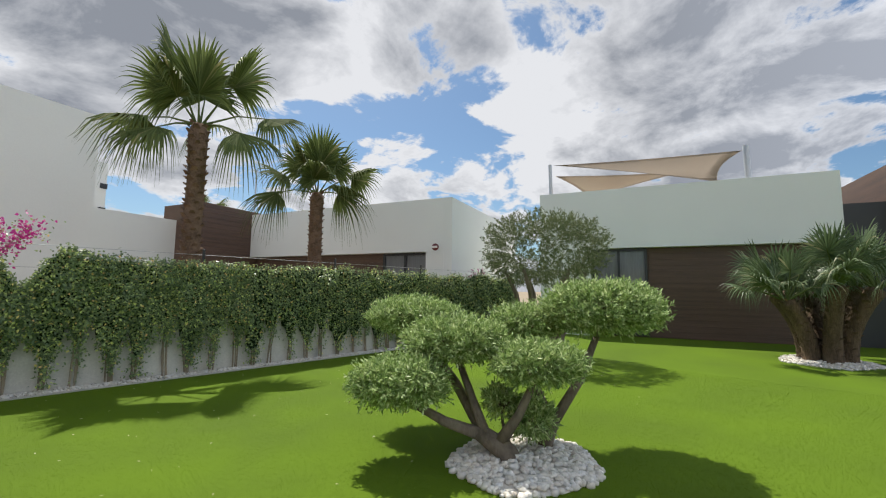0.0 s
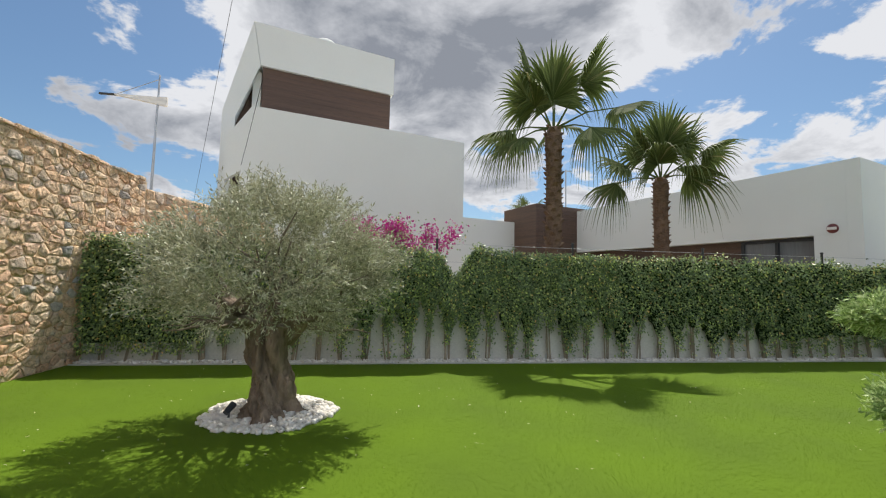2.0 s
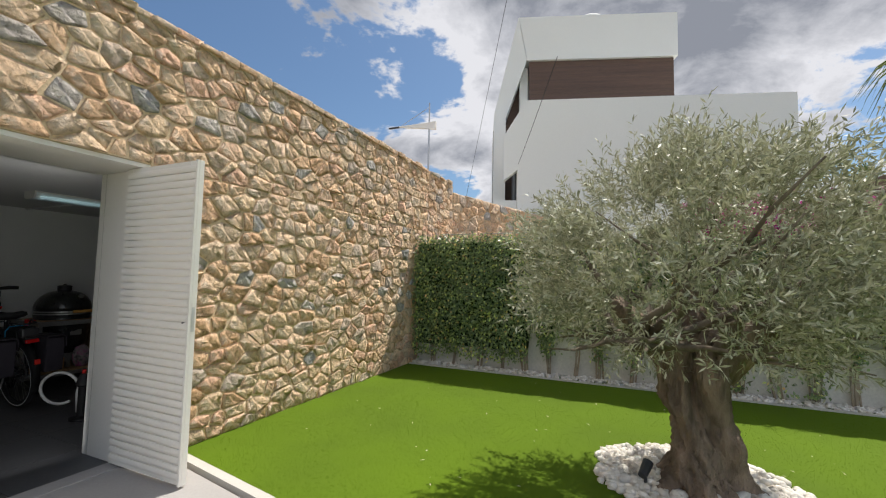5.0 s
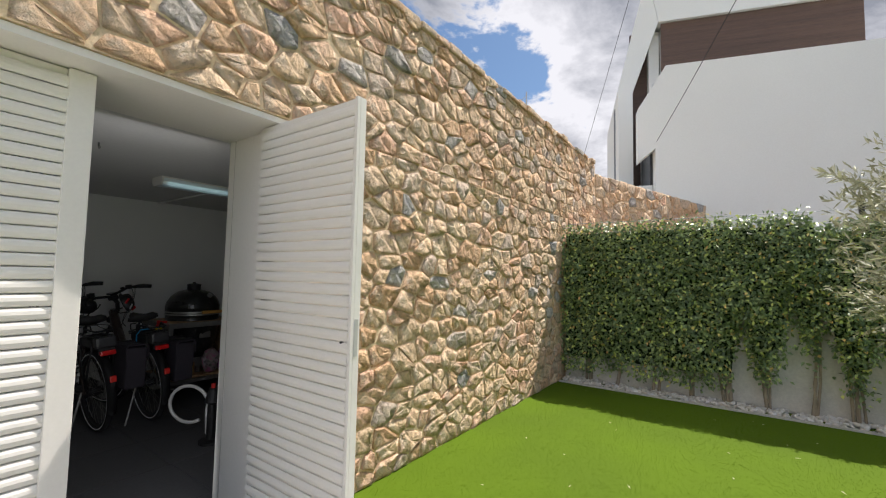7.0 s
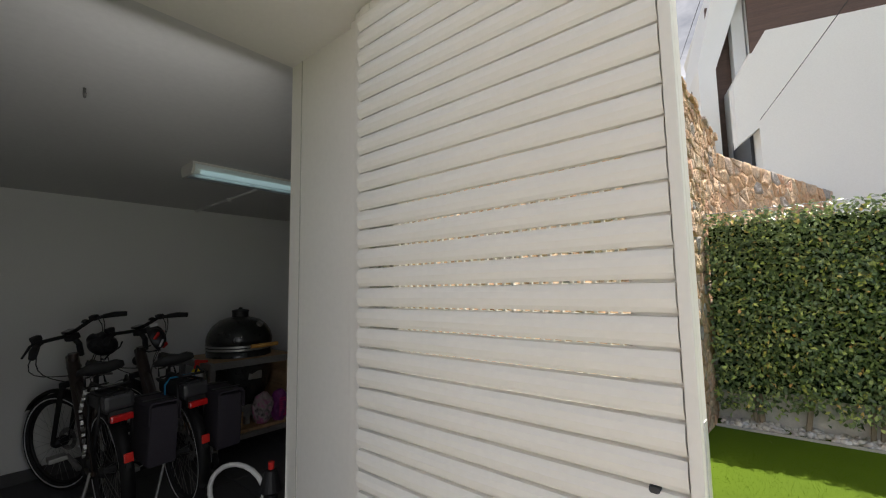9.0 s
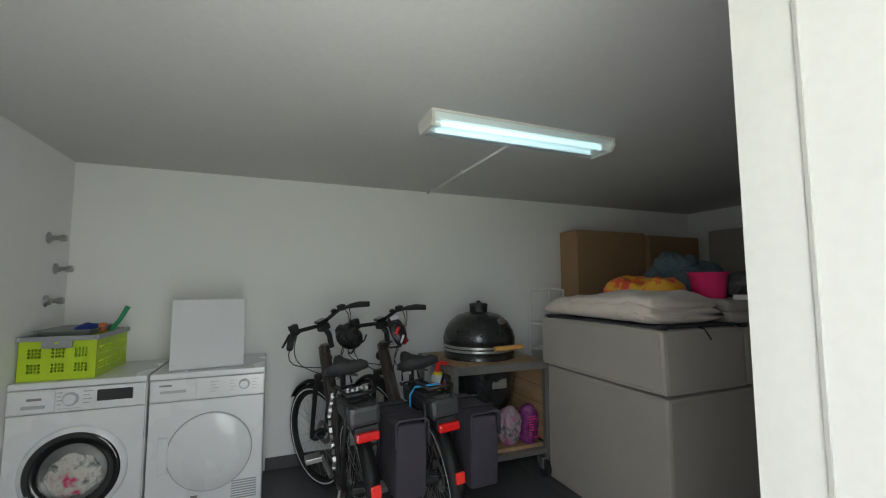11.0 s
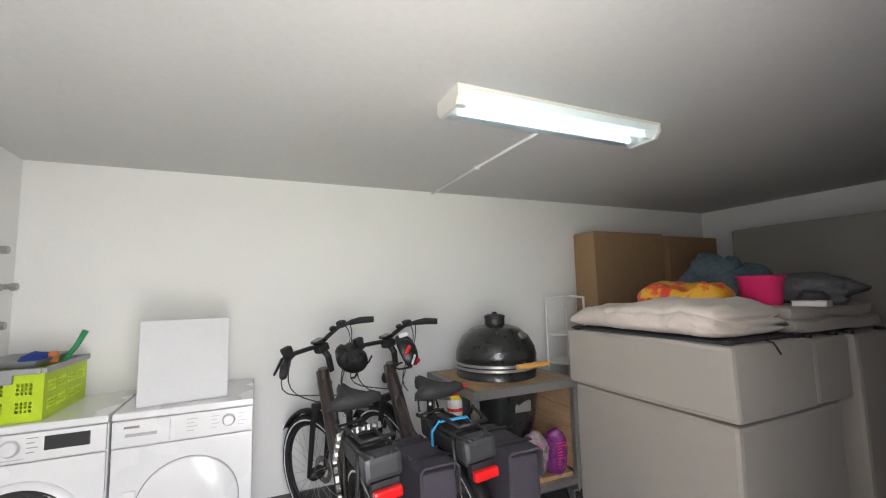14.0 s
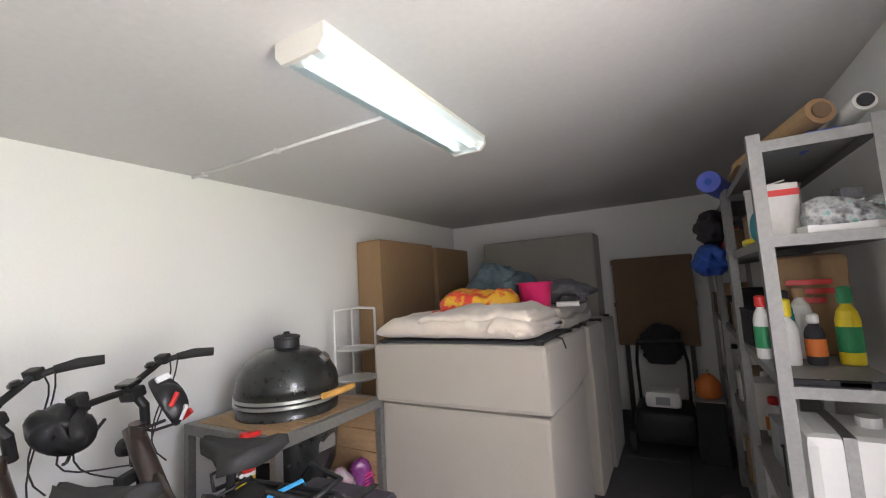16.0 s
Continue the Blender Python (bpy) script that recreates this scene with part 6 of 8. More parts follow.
def ebike(at, turn, steer, tip, label, strap):
    """Local x ahead, y to the rider's left, the origin on the floor under the rear axle."""
    t = thing("electric_bicycle", label, "bicycle", at, turn, "electric bicycles")
    wheel(t, (RS, 0, 0.340))
    bm = bmesh.new()
    tube(bm, [(0.48, 0, 0.30), (0.60, 0, 0.46), (0.86, 0, 0.86), (0.905, 0, 0.94)], [0.046, 0.042, 0.038, 0.036], 16)
    tube(bm, [(0.46, 0, 0.30), (0.40, 0, 0.50), (0.32, 0, 0.74)], 0.022, 14)
    tube(bm, [(0.375, 0, 0.56), (0.62, 0, 0.62), (0.82, 0, 0.80)], [0.022, 0.022, 0.026], 12)
    for s in (-1, 1):
        tube(bm, [(0.46, s * 0.04, 0.29), (0.28, s * 0.065, 0.31), (RS, s * 0.068, 0.34)], 0.011, 8)
        tube(bm, [(0.35, s * 0.025, 0.66), (0.24, s * 0.062, 0.50), (RS, s * 0.068, 0.34)], 0.009, 8)
    part("frame", bm, M["bike_paint"], t, "thick dark brown step-through frame", smooth=True)
    part("head_tube", tubed([(0.885, 0, 0.80), (0.925, 0, 0.70 + 0.05), (0.865, 0, 0.96)][::2], 0.03, 14), M["bike_paint"], t)
    part("motor", boxed(0.39, 0.55, -0.055, 0.055, 0.22, 0.36, bevel=0.03), M["black_plastic"], t)
    # steered front end, turned about the head tube
    q = Matrix.Translation((0.90, 0, 0)) @ Matrix.Rotation(radians(steer), 4, "Z")
    def turned(bm):
        bmesh.ops.transform(bm, matrix=q, verts=bm.verts[:])
        return bm
    fw = wheel(t, q @ Vector((0.14, 0, 0.340)), steer)
    bm = bmesh.new()
    for s in (-1, 1):
        tube(bm, [(0.02, s * 0.05, 0.75), (0.05, s * 0.055, 0.66), (0.135, s * 0.055, 0.34)], [0.018, 0.017, 0.013], 10)
    box(bm, -0.005, 0.045, -0.065, 0.065, 0.73, 0.77, bevel=0.01)
    part("fork", turned(bm), M["black_plastic"], t, "black suspension fork", smooth=False)
    g = arc_guard(bmesh.new(), 0.362, 35, 150, 0.032)
    bmesh.ops.translate(g, verts=g.verts[:], vec=(0.14, 0, 0.340))
    part("mudguard", turned(g), M["black_plastic"], t, smooth=True)
    q = q @ Matrix.Translation((0, 0, 1.06)) @ Matrix.Rotation(radians(-tip), 4, "X") @ Matrix.Translation((0, 0, -1.08))
    bm = bmesh.new()
    tube(bm, [(-0.03, 0, 0.95), (-0.05, 0, 1.04), (-0.02, 0, 1.09)], 0.018, 12)
    box(bm, -0.045, 0.02, -0.035, 0.035, 1.07, 1.115, bevel=0.012)
    part("stem", turned(bm), M["black_plastic"], t)
    bar = [(-0.10, 0.30, 1.125), (-0.05, 0.25, 1.14), (0.0, 0.17, 1.145), (0.015, 0.07, 1.12), (0.0, 0, 1.105), (0.015, -0.07, 1.12), (0.0, -0.17, 1.145), (-0.05, -0.25, 1.14), (-0.10, -0.30, 1.125)]
    hb = part("handlebar", turned(tubed(bar, 0.013, 10)), M["black_plastic"], t, "swept black handlebar", smooth=True)
    for s in (-1, 1):
        part("grip", turned(tubed([(-0.035, s * 0.225, 1.142), (-0.08, s * 0.275, 1.134), (-0.135, s * 0.325, 1.115)], [0.016, 0.021, 0.019], 12)), M["black_rubber"], hb, smooth=True)
        part("brake_lever", turned(tubed([(0.0, s * 0.175, 1.15), (0.045, s * 0.21, 1.135), (-0.02, s * 0.31, 1.105)], [0.014, 0.009, 0.006], 8)), M["black_plastic"], hb)
        part("clamp", turned(boxed(-0.025, 0.03, s * 0.19 - 0.02, s * 0.19 + 0.02, 1.13, 1.17, bevel=0.008)), M["black_plastic"], hb)
    part("bell", turned(lathed([(0.022, 0), (0.022, 0.008), (0.012, 0.018), (0, 0.02)], 16, (0.0, -0.12, 1.15))), M["black_gloss"], hb)
    part("display", turned(boxed(-0.04, 0.03, -0.03, 0.03, 1.125, 1.145, bevel=0.006)), M["black_gloss"], hb)
    part("control", turned(boxed(-0.03, 0.015, 0.17, 0.22, 1.165, 1.20, bevel=0.008)), M["black_plastic"], hb)
    for k, (a, b) in enumerate((((-0.05, 0.22, 1.13), (0.02, 0.03, 0.72)), ((-0.04, -0.22, 1.13), (0.03, -0.03, 0.70)), ((-0.04, 0.20, 1.14), (-0.06, 0.02, 0.80)), ((-0.03, -0.19, 1.14), (-0.06, -0.02, 0.78)))):
        A, B = Vector(a), Vector(b)
        pts = [A.lerp(B, i / 9) + Vector((0.12, 0.16 * (1 if a[1] > 0 else -1) * (1 - i / 9), -0.05)) * math.sin(math.pi * i / 9) * (0.7 + 0.25 * k) for i in range(10)]
        part("cable", turned(tubed(pts, 0.0032, 6)), M["cable"], t, smooth=True)
    part("headlight", turned(tubed([(0.035, 0, 0.86), (0.075, 0, 0.86), (0.10, 0, 0.86)], [0.02, 0.034, 0.036], 16)), M["black_plastic"], t)
    # saddle
    part("seat_post", tubed([(0.345, 0, 0.70), (0.30, 0, 0.885)], 0.0145, 12), M["black_plastic"], t)
    bm = bmesh.new()
    outline = [(-0.14, 0.075), (-0.13, 0.105), (-0.06, 0.112), (0.0, 0.07), (0.07, 0.038), (0.15, 0.026), (0.175, 0.012)]
    rows = []
    for x, w in outline:
        z = 0.955 + 0.022 * (abs(x + 0.0) > 0.10) * (1 if x < 0 else 0.2)
        rows.append([bm.verts.new((0.275 + x, y * w, z + dz - 0.018)) for y, dz in ((-1, -0.035), (-0.95, -0.005), (-0.6, 0.012), (0, 0.004), (0.6, 0.012), (0.95, -0.005), (1, -0.035), (0.4, -0.05), (-0.4, -0.05))])
    for a, b in zip(rows, rows[1:]):
        for k in range(9):
            bm.faces.new((a[k], b[k], b[(k + 1) % 9], a[(k + 1) % 9]))
    bm.faces.new(rows[0][::-1]); bm.faces.new(rows[-1])
    part("saddle", bm, M["black_rubber"], t, "wide black saddle", smooth=True)
    part("saddle_springs", tubed([(0.185, -0.05, 0.882), (0.305, 0, 0.877), (0.185, 0.05, 0.882)], 0.007, 8), M["dull_steel"], t)
    # rear guard, rack, battery, lamp
    def aft(bm):
        bmesh.ops.translate(bm, verts=bm.verts[:], vec=(RS, 0, 0.02))
        return bm
    g = arc_guard(bmesh.new(), 0.365, 10, 205, 0.034)
    bmesh.ops.translate(g, verts=g.verts[:], vec=(0, 0, 0.340))
    part("mudguard", aft(g), M["black_plastic"], t, smooth=True)
    bm = bmesh.new()
    for s in (-1, 1):
        tube(bm, [(0.31, s * 0.02, 0.74), (0.22, s * 0.055, 0.775), (-0.22, s * 0.06, 0.80), (-0.28, s * 0.03, 0.795)], 0.008, 8)
        tube(bm, [(-0.02, s * 0.068, 0.35), (-0.14, s * 0.085, 0.55), (-0.20, s * 0.075, 0.70), (-0.17, s * 0.06, 0.795)], 0.008, 8)
        tube(bm, [(-0.02, s * 0.068, 0.35), (0.05, s * 0.075, 0.6), (0.06, s * 0.058, 0.785)], 0.007, 8)
    for x in (0.16, 0.0, -0.14):
        tube(bm, [(x, -0.058, 0.79), (x, 0.058, 0.79)], 0.006, 8)
    tube(bm, [(0.20, -0.05, 0.79), (0.215, -0.045, 0.84), (0.215, 0.045, 0.84), (0.20, 0.05, 0.79)], 0.006, 8)
    tube(bm, [(-0.05, -0.085, 0.81), (-0.10, -0.08, 0.86), (-0.24, -0.06, 0.845), (-0.24, 0.06, 0.845), (-0.10, 0.08, 0.86), (-0.05, 0.085, 0.81)], 0.008, 8)
    part("rack", aft(bm), M["black_plastic"], t, "tubular black luggage rack", smooth=True)
    part("battery", aft(boxed(-0.27, 0.17, -0.065, 0.065, 0.70, 0.78, bevel=0.018)), M["black_plastic"], t, "black rack battery")
    part("battery_end", aft(boxed(-0.285, -0.20, -0.07, 0.07, 0.715, 0.80, bevel=0.02)), M["dark_plastic"], t)
    part("tail_light", aft(boxed(-0.315, -0.285, -0.052, 0.052, 0.658, 0.696, bevel=0.010)), M["tail_red"], t, "wide red tail light")
    part("lamp_bracket", aft(boxed(-0.286, -0.25, -0.05, 0.05, 0.66, 0.715)), M["black_plastic"], t)
    part("reflector", aft(boxed(-0.390, -0.376, -0.022, 0.022, 0.455, 0.505, bevel=0.006)), M["reflector_red"], t, "red reflector on the mudguard")
    part("number_bracket", aft(boxed(-0.378, -0.352, -0.012, 0.012, 0.42, 0.49)), M["black_plastic"], t)
    # drive
    part("chain_guard", boxed(RS - 0.02, 0.52, -0.085, -0.068, 0.30, 0.375, bevel=0.008), M["black_plastic"], t)
    for s, a in ((-1, 200), (1, 20)):
        e = Vector((0.47 + 0.17 * math.cos(radians(a)), s * 0.10, 0.29 + 0.17 * math.sin(radians(a))))
        cr = part("crank", tubed([(0.47, s * 0.07, 0.29), (e.x, s * 0.095, e.z)], [0.016, 0.012], 10), M["dull_steel"], t)
        part("pedal", boxed(e.x - 0.045, e.x + 0.045, min(s * 0.10, s * 0.19), max(s * 0.10, s * 0.19), e.z - 0.014, e.z + 0.014, bevel=0.004), M["steel"], cr)
    part("kick_stand", tubed([(0.18, 0.075, 0.34), (0.15, 0.14, 0.15), (0.13, 0.19, 0.004)], 0.009, 8), M["dull_steel"], t)
    t.rotation_euler[0] = radians(-5)
    if strap == "chain":
        bm = bmesh.new()
        pts = [(0.18, 0.04, 0.815), (0.16, 0.085, 0.81), (0.21, 0.10, 0.70), (0.17, 0.095, 0.5), (0.25, 0.09, 0.42)]
        P = [Vector(a).lerp(Vector(b), i / 6) for a, b in zip(pts, pts[1:]) for i in range(6)] + [Vector((0.15, k * -0.012, 0.82)) for k in range(-3, 8)]
        for k, p in enumerate(P):
            box(bm, -0.012, 0.012, -0.007, 0.007, -0.007, 0.007, m=Matrix.Translation(p) @ Matrix.Rotation(k * 0.8, 4, "Y"))
        part("chain_lock", bm, M["steel"], t, "steel chain lock draped over the rack")
    else:
        part("strap", tubed([(0.15, 0.085, 0.50), (0.11, 0.085, 0.79), (0.09, 0.06, 0.832), (0.05, -0.06, 0.835), (0.07, -0.09, 0.79)], [0.009] * 5, 8, flat=0.4), M["sky_blue"], t, "light blue elastic strap")
    return t


b1 = ebike((-2.29, 3.665, 0.004), 182.5, 25, 17, "dark brown electric bicycle with a chain lock over its rack", "chain")
b2 = ebike((-2.27, 4.04, 0.004), 181.5, 20, 11, "dark brown electric bicycle with a light blue strap on its battery", "strap")


def pannier(x, y, turn):
    p = thing("pannier_bag", "grey-purple fabric pannier bag hanging on the bicycle rack", "bag", (x, y, 0.36), turn, "pannier bags")
    bm = boxed(-0.17, 0.17, -0.075, 0.075, 0.0, 0.34, bevel=0.02)
    part("bag", soft(bm, 2, 0.012, 5, x), M["pannier"], p, smooth=True)
    flap = bmesh.new()
    prism(flap, [(-0.085, 0.24), (-0.087, 0.345), (-0.07, 0.365), (0.07, 0.365), (0.087, 0.345), (0.087, 0.24), (0.079, 0.24), (0.079, 0.34), (0.065, 0.355), (-0.065, 0.355), (-0.079, 0.34), (-0.079, 0.24)], -0.178, 0.178, "x")
    part("flap", soft(flap, 1, 0.006, 6, y), M["pannier"], p, "folded-over flap")
    for s in (-0.09, 0.09):
        part("strap", boxed(s - 0.014, s + 0.014, -0.09, 0.09, 0.366, 0.371), M["black_plastic"], p)


pannier(-2.36, 3.83, 182.5)
pannier(-2.34, 4.205, 181.5)


def helmet(at, turn, label, accent):
    h = thing("bicycle_helmet", label, "helmet", at, turn, "bicycle helmets")
    bm = bmesh.new()
    bmesh.ops.create_uvsphere(bm, u_segments=28, v_segments=16, radius=1)
    bmesh.ops.delete(bm, geom=[v for v in bm.verts if v.co.z < -0.25], context="VERTS")
    for v in bm.verts:
        a = math.atan2(v.co.y, v.co.x)
        rib = 1 - 0.14 * max(0.0, math.sin(5 * a + 2.2 * v.co.z)) ** 0.5 * (v.co.z < 0.93) * (v.co.z > -0.1)
        v.co = Vector((v.co.x * 0.108 * rib, v.co.y * 0.080 * rib, v.co.z * 0.070 * rib))
    bmesh.ops.solidify(bm, geom=bm.faces[:], thickness=0.015)
    part("shell", bm, M["helmet_black"], h, smooth=True)
    if accent:
        for k, (a, m) in enumerate(((0.4, "red"), (1.2, "reflect_white"), (2.2, "red"), (3.6, "reflect_white"), (5.0, "red"), (5.8, "reflect_white"))):
            o = Vector((math.cos(a) * 0.090, math.sin(a) * 0.068, 0.034))
            part("trim", boxed(-0.028, 0.028, -0.012, 0.012, -0.006, 0.008, bevel=0.004, m=Matrix.Translation(o) @ Matrix.Rotation(a + 1.2, 4, "Z") @ Matrix.Rotation(radians(50), 4, "Y")), M[m], h)
    part("chin_strap", tubed([(0.08, 0.08, -0.02), (0.06, 0.06, -0.09), (0.03, 0.0, -0.12), (0.06, -0.06, -0.09), (0.08, -0.08, -0.02)], [0.006] * 5, 6), M["black_plastic"], h)
    return h


h1 = helmet((-3.10, 3.69, 1.015), 40, "black bicycle helmet hanging from the handlebar", False)
h1.rotation_euler = (radians(50), radians(30), radians(40))
h2 = helmet((-3.06, 4.00, 1.03), 0, "black bicycle helmet with red and white trim hanging from the handlebar", True)
h2.rotation_euler = (radians(-35), radians(55), radians(20))

# ---- kamado grill and its table ----
GX0, GX1, GY0, GY1, GZ = -3.52, -2.82, 4.32, 5.08, 0.80
tab = thing("grill_table", "steel-framed grill table on castors with a wooden top", "table", ((GX0 + GX1) / 2, (GY0 + GY1) / 2, 0))
hx, hy = (GX1 - GX0) / 2, (GY1 - GY0) / 2
for sx in (-1, 1):
    for sy in (-1, 1):
        part("leg", boxed(sx * hx - 0.02 * sx - 0.02, sx * hx - 0.02 * sx + 0.02, sy * hy - 0.02 * sy - 0.02, sy * hy - 0.02 * sy + 0.02, 0.13, GZ - 0.052, bevel=0.002), M["dull_steel"], tab)
bm = bmesh.new()
for s in (-1, 1):
    box(bm, -hx, hx, s * hy - 0.02 - 0.02 * s, s * hy + 0.02 - 0.02 * s, GZ - 0.05, GZ + 0.001, bevel=0.002)
    box(bm, s * hx - 0.02 - 0.02 * s, s * hx + 0.02 - 0.02 * s, -hy + 0.041, hy - 0.041, GZ - 0.05, GZ + 0.001, bevel=0.002)
part("top_frame", bm, M["dull_steel"], tab)
for k in range(7):
    y0 = -hy + 0.042 + k * (2 * hy - 0.084) / 7
    part("plank", boxed(-hx + 0.042, hx - 0.042, y0 + 0.002, y0 + (2 * hy - 0.084) / 7 - 0.002, GZ - 0.03, GZ + 0.003, bevel=0.002), M["wood"], tab)
    part("plank", boxed(-hx + 0.042, hx - 0.042, y0 + 0.002, y0 + (2 * hy - 0.084) / 7 - 0.002, 0.20, 0.225, bevel=0.002), M["wood"], tab)
bm = bmesh.new()
for s in (-1, 1):
    box(bm, -hx + 0.042, hx - 0.042, s * hy - 0.02 - 0.02 * s, s * hy + 0.02 - 0.02 * s, 0.165, 0.20)
    box(bm, s * hx - 0.02 - 0.02 * s, s * hx + 0.02 - 0.02 * s, -hy + 0.042, hy - 0.042, 0.165, 0.20)
part("shelf_frame", bm, M["dull_steel"], tab)
for k in range(4):
    z0 = 0.24 + k * 0.125
    part("side_board", boxed(-hx + 0.042, hx - 0.042, hy - 0.035, hy - 0.018, z0, z0 + 0.121, bevel=0.002), M["wood"], tab)
for sx in (-1, 1):
    for sy in (-1, 1):
        c = Vector((sx * (hx - 0.05), sy * (hy - 0.05), 0))
        ca = part("castor", tubed([(c.x + 0.03, c.y - 0.016, 0.062), (c.x + 0.03, c.y + 0.016, 0.062)], 0.062, 24), M["black_rubber"], tab, "swivel castor")
        part("fork", prismed([(c.x - 0.02, 0.135), (c.x + 0.045, 0.135), (c.x + 0.05, 0.06), (c.x + 0.015, 0.06)], c.y - 0.028, c.y + 0.028, "y"), M["steel"], ca)
gr = thing("kamado_grill", "black glazed ceramic kamado grill with a wooden handle", "grill", (-3.19, 4.70, GZ))
prof_lo = [(0, -0.47), (0.13, -0.47), (0.19, -0.40), (0.245, -0.28), (0.265, -0.12), (0.268, 0.0), (0.27, 0.055), (0.24, 0.055)]
part("bowl", lathed(prof_lo, 48), M["ceramic"], gr, "black ceramic firebox", smooth=True)
part("dome", lathed([(0.24, 0.105), (0.272, 0.105), (0.274, 0.15), (0.262, 0.20), (0.225, 0.265), (0.165, 0.315), (0.10, 0.335), (0.07, 0.34)], 48), M["ceramic"], gr, "black dimpled dome", smooth=True)
part("band", lathed([(0.272, 0.060), (0.277, 0.062), (0.277, 0.076), (0.272, 0.078)], 48), M["steel"], gr)
part("band", lathed([(0.272, 0.086), (0.277, 0.088), (0.277, 0.102), (0.272, 0.104)], 48), M["steel"], gr)
part("gasket", lathed([(0.268, 0.056), (0.270, 0.08), (0.268, 0.106)], 40), M["black_rubber"], gr)
part("chimney_cap", lathed([(0.062, 0.333), (0.068, 0.34), (0.068, 0.385), (0.072, 0.388), (0.072, 0.40), (0.05, 0.408), (0.02, 0.412), (0.014, 0.425), (0, 0.427)], 28), M["black_plastic"], gr, smooth=False)
hd = part("handle", tubed([(0.300, -0.03, 0.098), (0.305, 0.10, 0.10), (0.285, 0.21, 0.10)], [0.017, 0.018, 0.017], 12), M["handle_wood"], gr, "orange-brown wooden handle")
for y in (0.0, 0.17):
    part("bracket", tubed([(0.255 - y * 0.25, y * 1.0, 0.09), (0.298, y, 0.10)], 0.009, 8), M["steel"], hd)
part("thermometer", tubed([(0.188, 0.075, 0.262), (0.214, 0.086, 0.288)], 0.027, 20), M["steel"], gr)
part("air_door", boxed(0.245, 0.262, -0.03, 0.09, -0.19, -0.12, bevel=0.01), M["steel"], gr)
part("stand_ring", lathed([(0.20, -0.50), (0.235, -0.50), (0.25, -0.40), (0.235, -0.40), (0.215, -0.47)], 32), M["dull_steel"], gr)
part("stand_leg", boxed(-0.2, 0.2, -0.02, 0.02, -0.575, -0.49), M["dull_steel"], gr)

sp = thing("fuel_bottle", "yellow and white spray bottle hooked on the grill table", "bottle", (-2.96, 4.27, 0.56))
part("bottle", lathed([(0, 0), (0.042, 0), (0.044, 0.01), (0.044, 0.16), (0.036, 0.19), (0.018, 0.21)], 24), M["yellow"], sp, "yellow-green bottle", smooth=False)
part("label", lathed([(0.0452, 0.10), (0.0455, 0.105), (0.0455, 0.165), (0.040, 0.186)], 24), M["white_plastic"], sp)
part("band", lathed([(0.0456, 0.118), (0.0466, 0.12), (0.0456, 0.138)], 24), M["red"], sp)
hd2 = part("cap", lathed([(0.022, 0.205), (0.022, 0.225), (0.016, 0.235), (0.018, 0.275), (0, 0.277)], 16), M["red"], sp, "red spray head")
part("trigger", prismed([(-0.015, 0.245), (0.075, 0.245), (0.078, 0.262), (-0.015, 0.272)], -0.011, 0.011, "x"), M["red"], hd2)
bx = thing("firelighter_box", "small pale cardboard box on the grill table shelf", "box", (-2.95, 4.56, 0.226), 12)
part("box", boxed(-0.05, 0.05, -0.06, 0.06, 0, 0.13, bevel=0.003), M["cardboard"], bx)
part("label", boxed(0.0502, 0.051, -0.04, 0.04, 0.03, 0.09), M["yellow"], bx)


def sack(name, at, turn, sx, sy, sz, material, label, category="bag", seed=0.0):
    """A slack filled bag with a pinched top."""
    t = thing(name, label, category, at, turn)
    bm = bmesh.new(); bmesh.ops.create_icosphere(bm, subdivisions=4, radius=1)
    for v in bm.verts:
        k = 1 + 0.34 * noise.noise(v.co * 1.9 + Vector((seed, 0, 0))) + 0.16 * noise.noise(v.co * 5 + Vector((seed, 0, 0))) + 0.06 * noise.noise(v.co * 13)
        z = v.co.z
        v.co = Vector((v.co.x * sx * k, v.co.y * sy * k, max(0.0, (z + 0.82) / 1.82) * sz * (0.9 + 0.1 * k)))
    part("bag", bm, material, t, smooth=True)
    return t


s1 = sack("charcoal_bag", (-2.93, 4.80, 0.226), 0, 0.075, 0.085, 0.26, M["bag_print"], "printed dark and pink plastic bag on the table shelf", seed=1)
s2 = sack("charcoal_bag", (-2.90, 4.94, 0.226), 0, 0.07, 0.07, 0.27, M["purple_foil"], "shiny purple plastic bag on the table shelf", seed=3)
bm = bmesh.new()
for k in range(9):
    box(bm, 0.066, 0.068, -0.035, 0.04 - (k % 3) * 0.008, 0.05 + k * 0.018, 0.056 + k * 0.018)
part("print", bm, M["pink"], s2)

# ---- white tiered stand, cartons ----
rk = thing("tiered_stand", "white tubular metal stand with round shelves", "stand", (-3.42, 5.52, 0))
for z in (0.78, 1.00, 0.45):
    part("shelf", lathed([(0, z), (0.155, z), (0.16, z + 0.012), (0.155, z + 0.016), (0.15, z + 0.006), (0, z + 0.006)], 28), M["white_plastic"], rk, smooth=False)
for a in (0.3, 2.4, 4.4):
    part("post", tubed([(0.165 * math.cos(a), 0.165 * math.sin(a), 0), (0.165 * math.cos(a), 0.165 * math.sin(a), 1.3)], 0.009, 8), M["white_plastic"], rk)
part("handle", tubed([(0.165 * math.cos(0.3), 0.165 * math.sin(0.3), 1.3), (0.0, 0.05, 1.31), (0.165 * math.cos(4.4), 0.165 * math.sin(4.4), 1.3)], 0.009, 8), M["white_plastic"], rk)


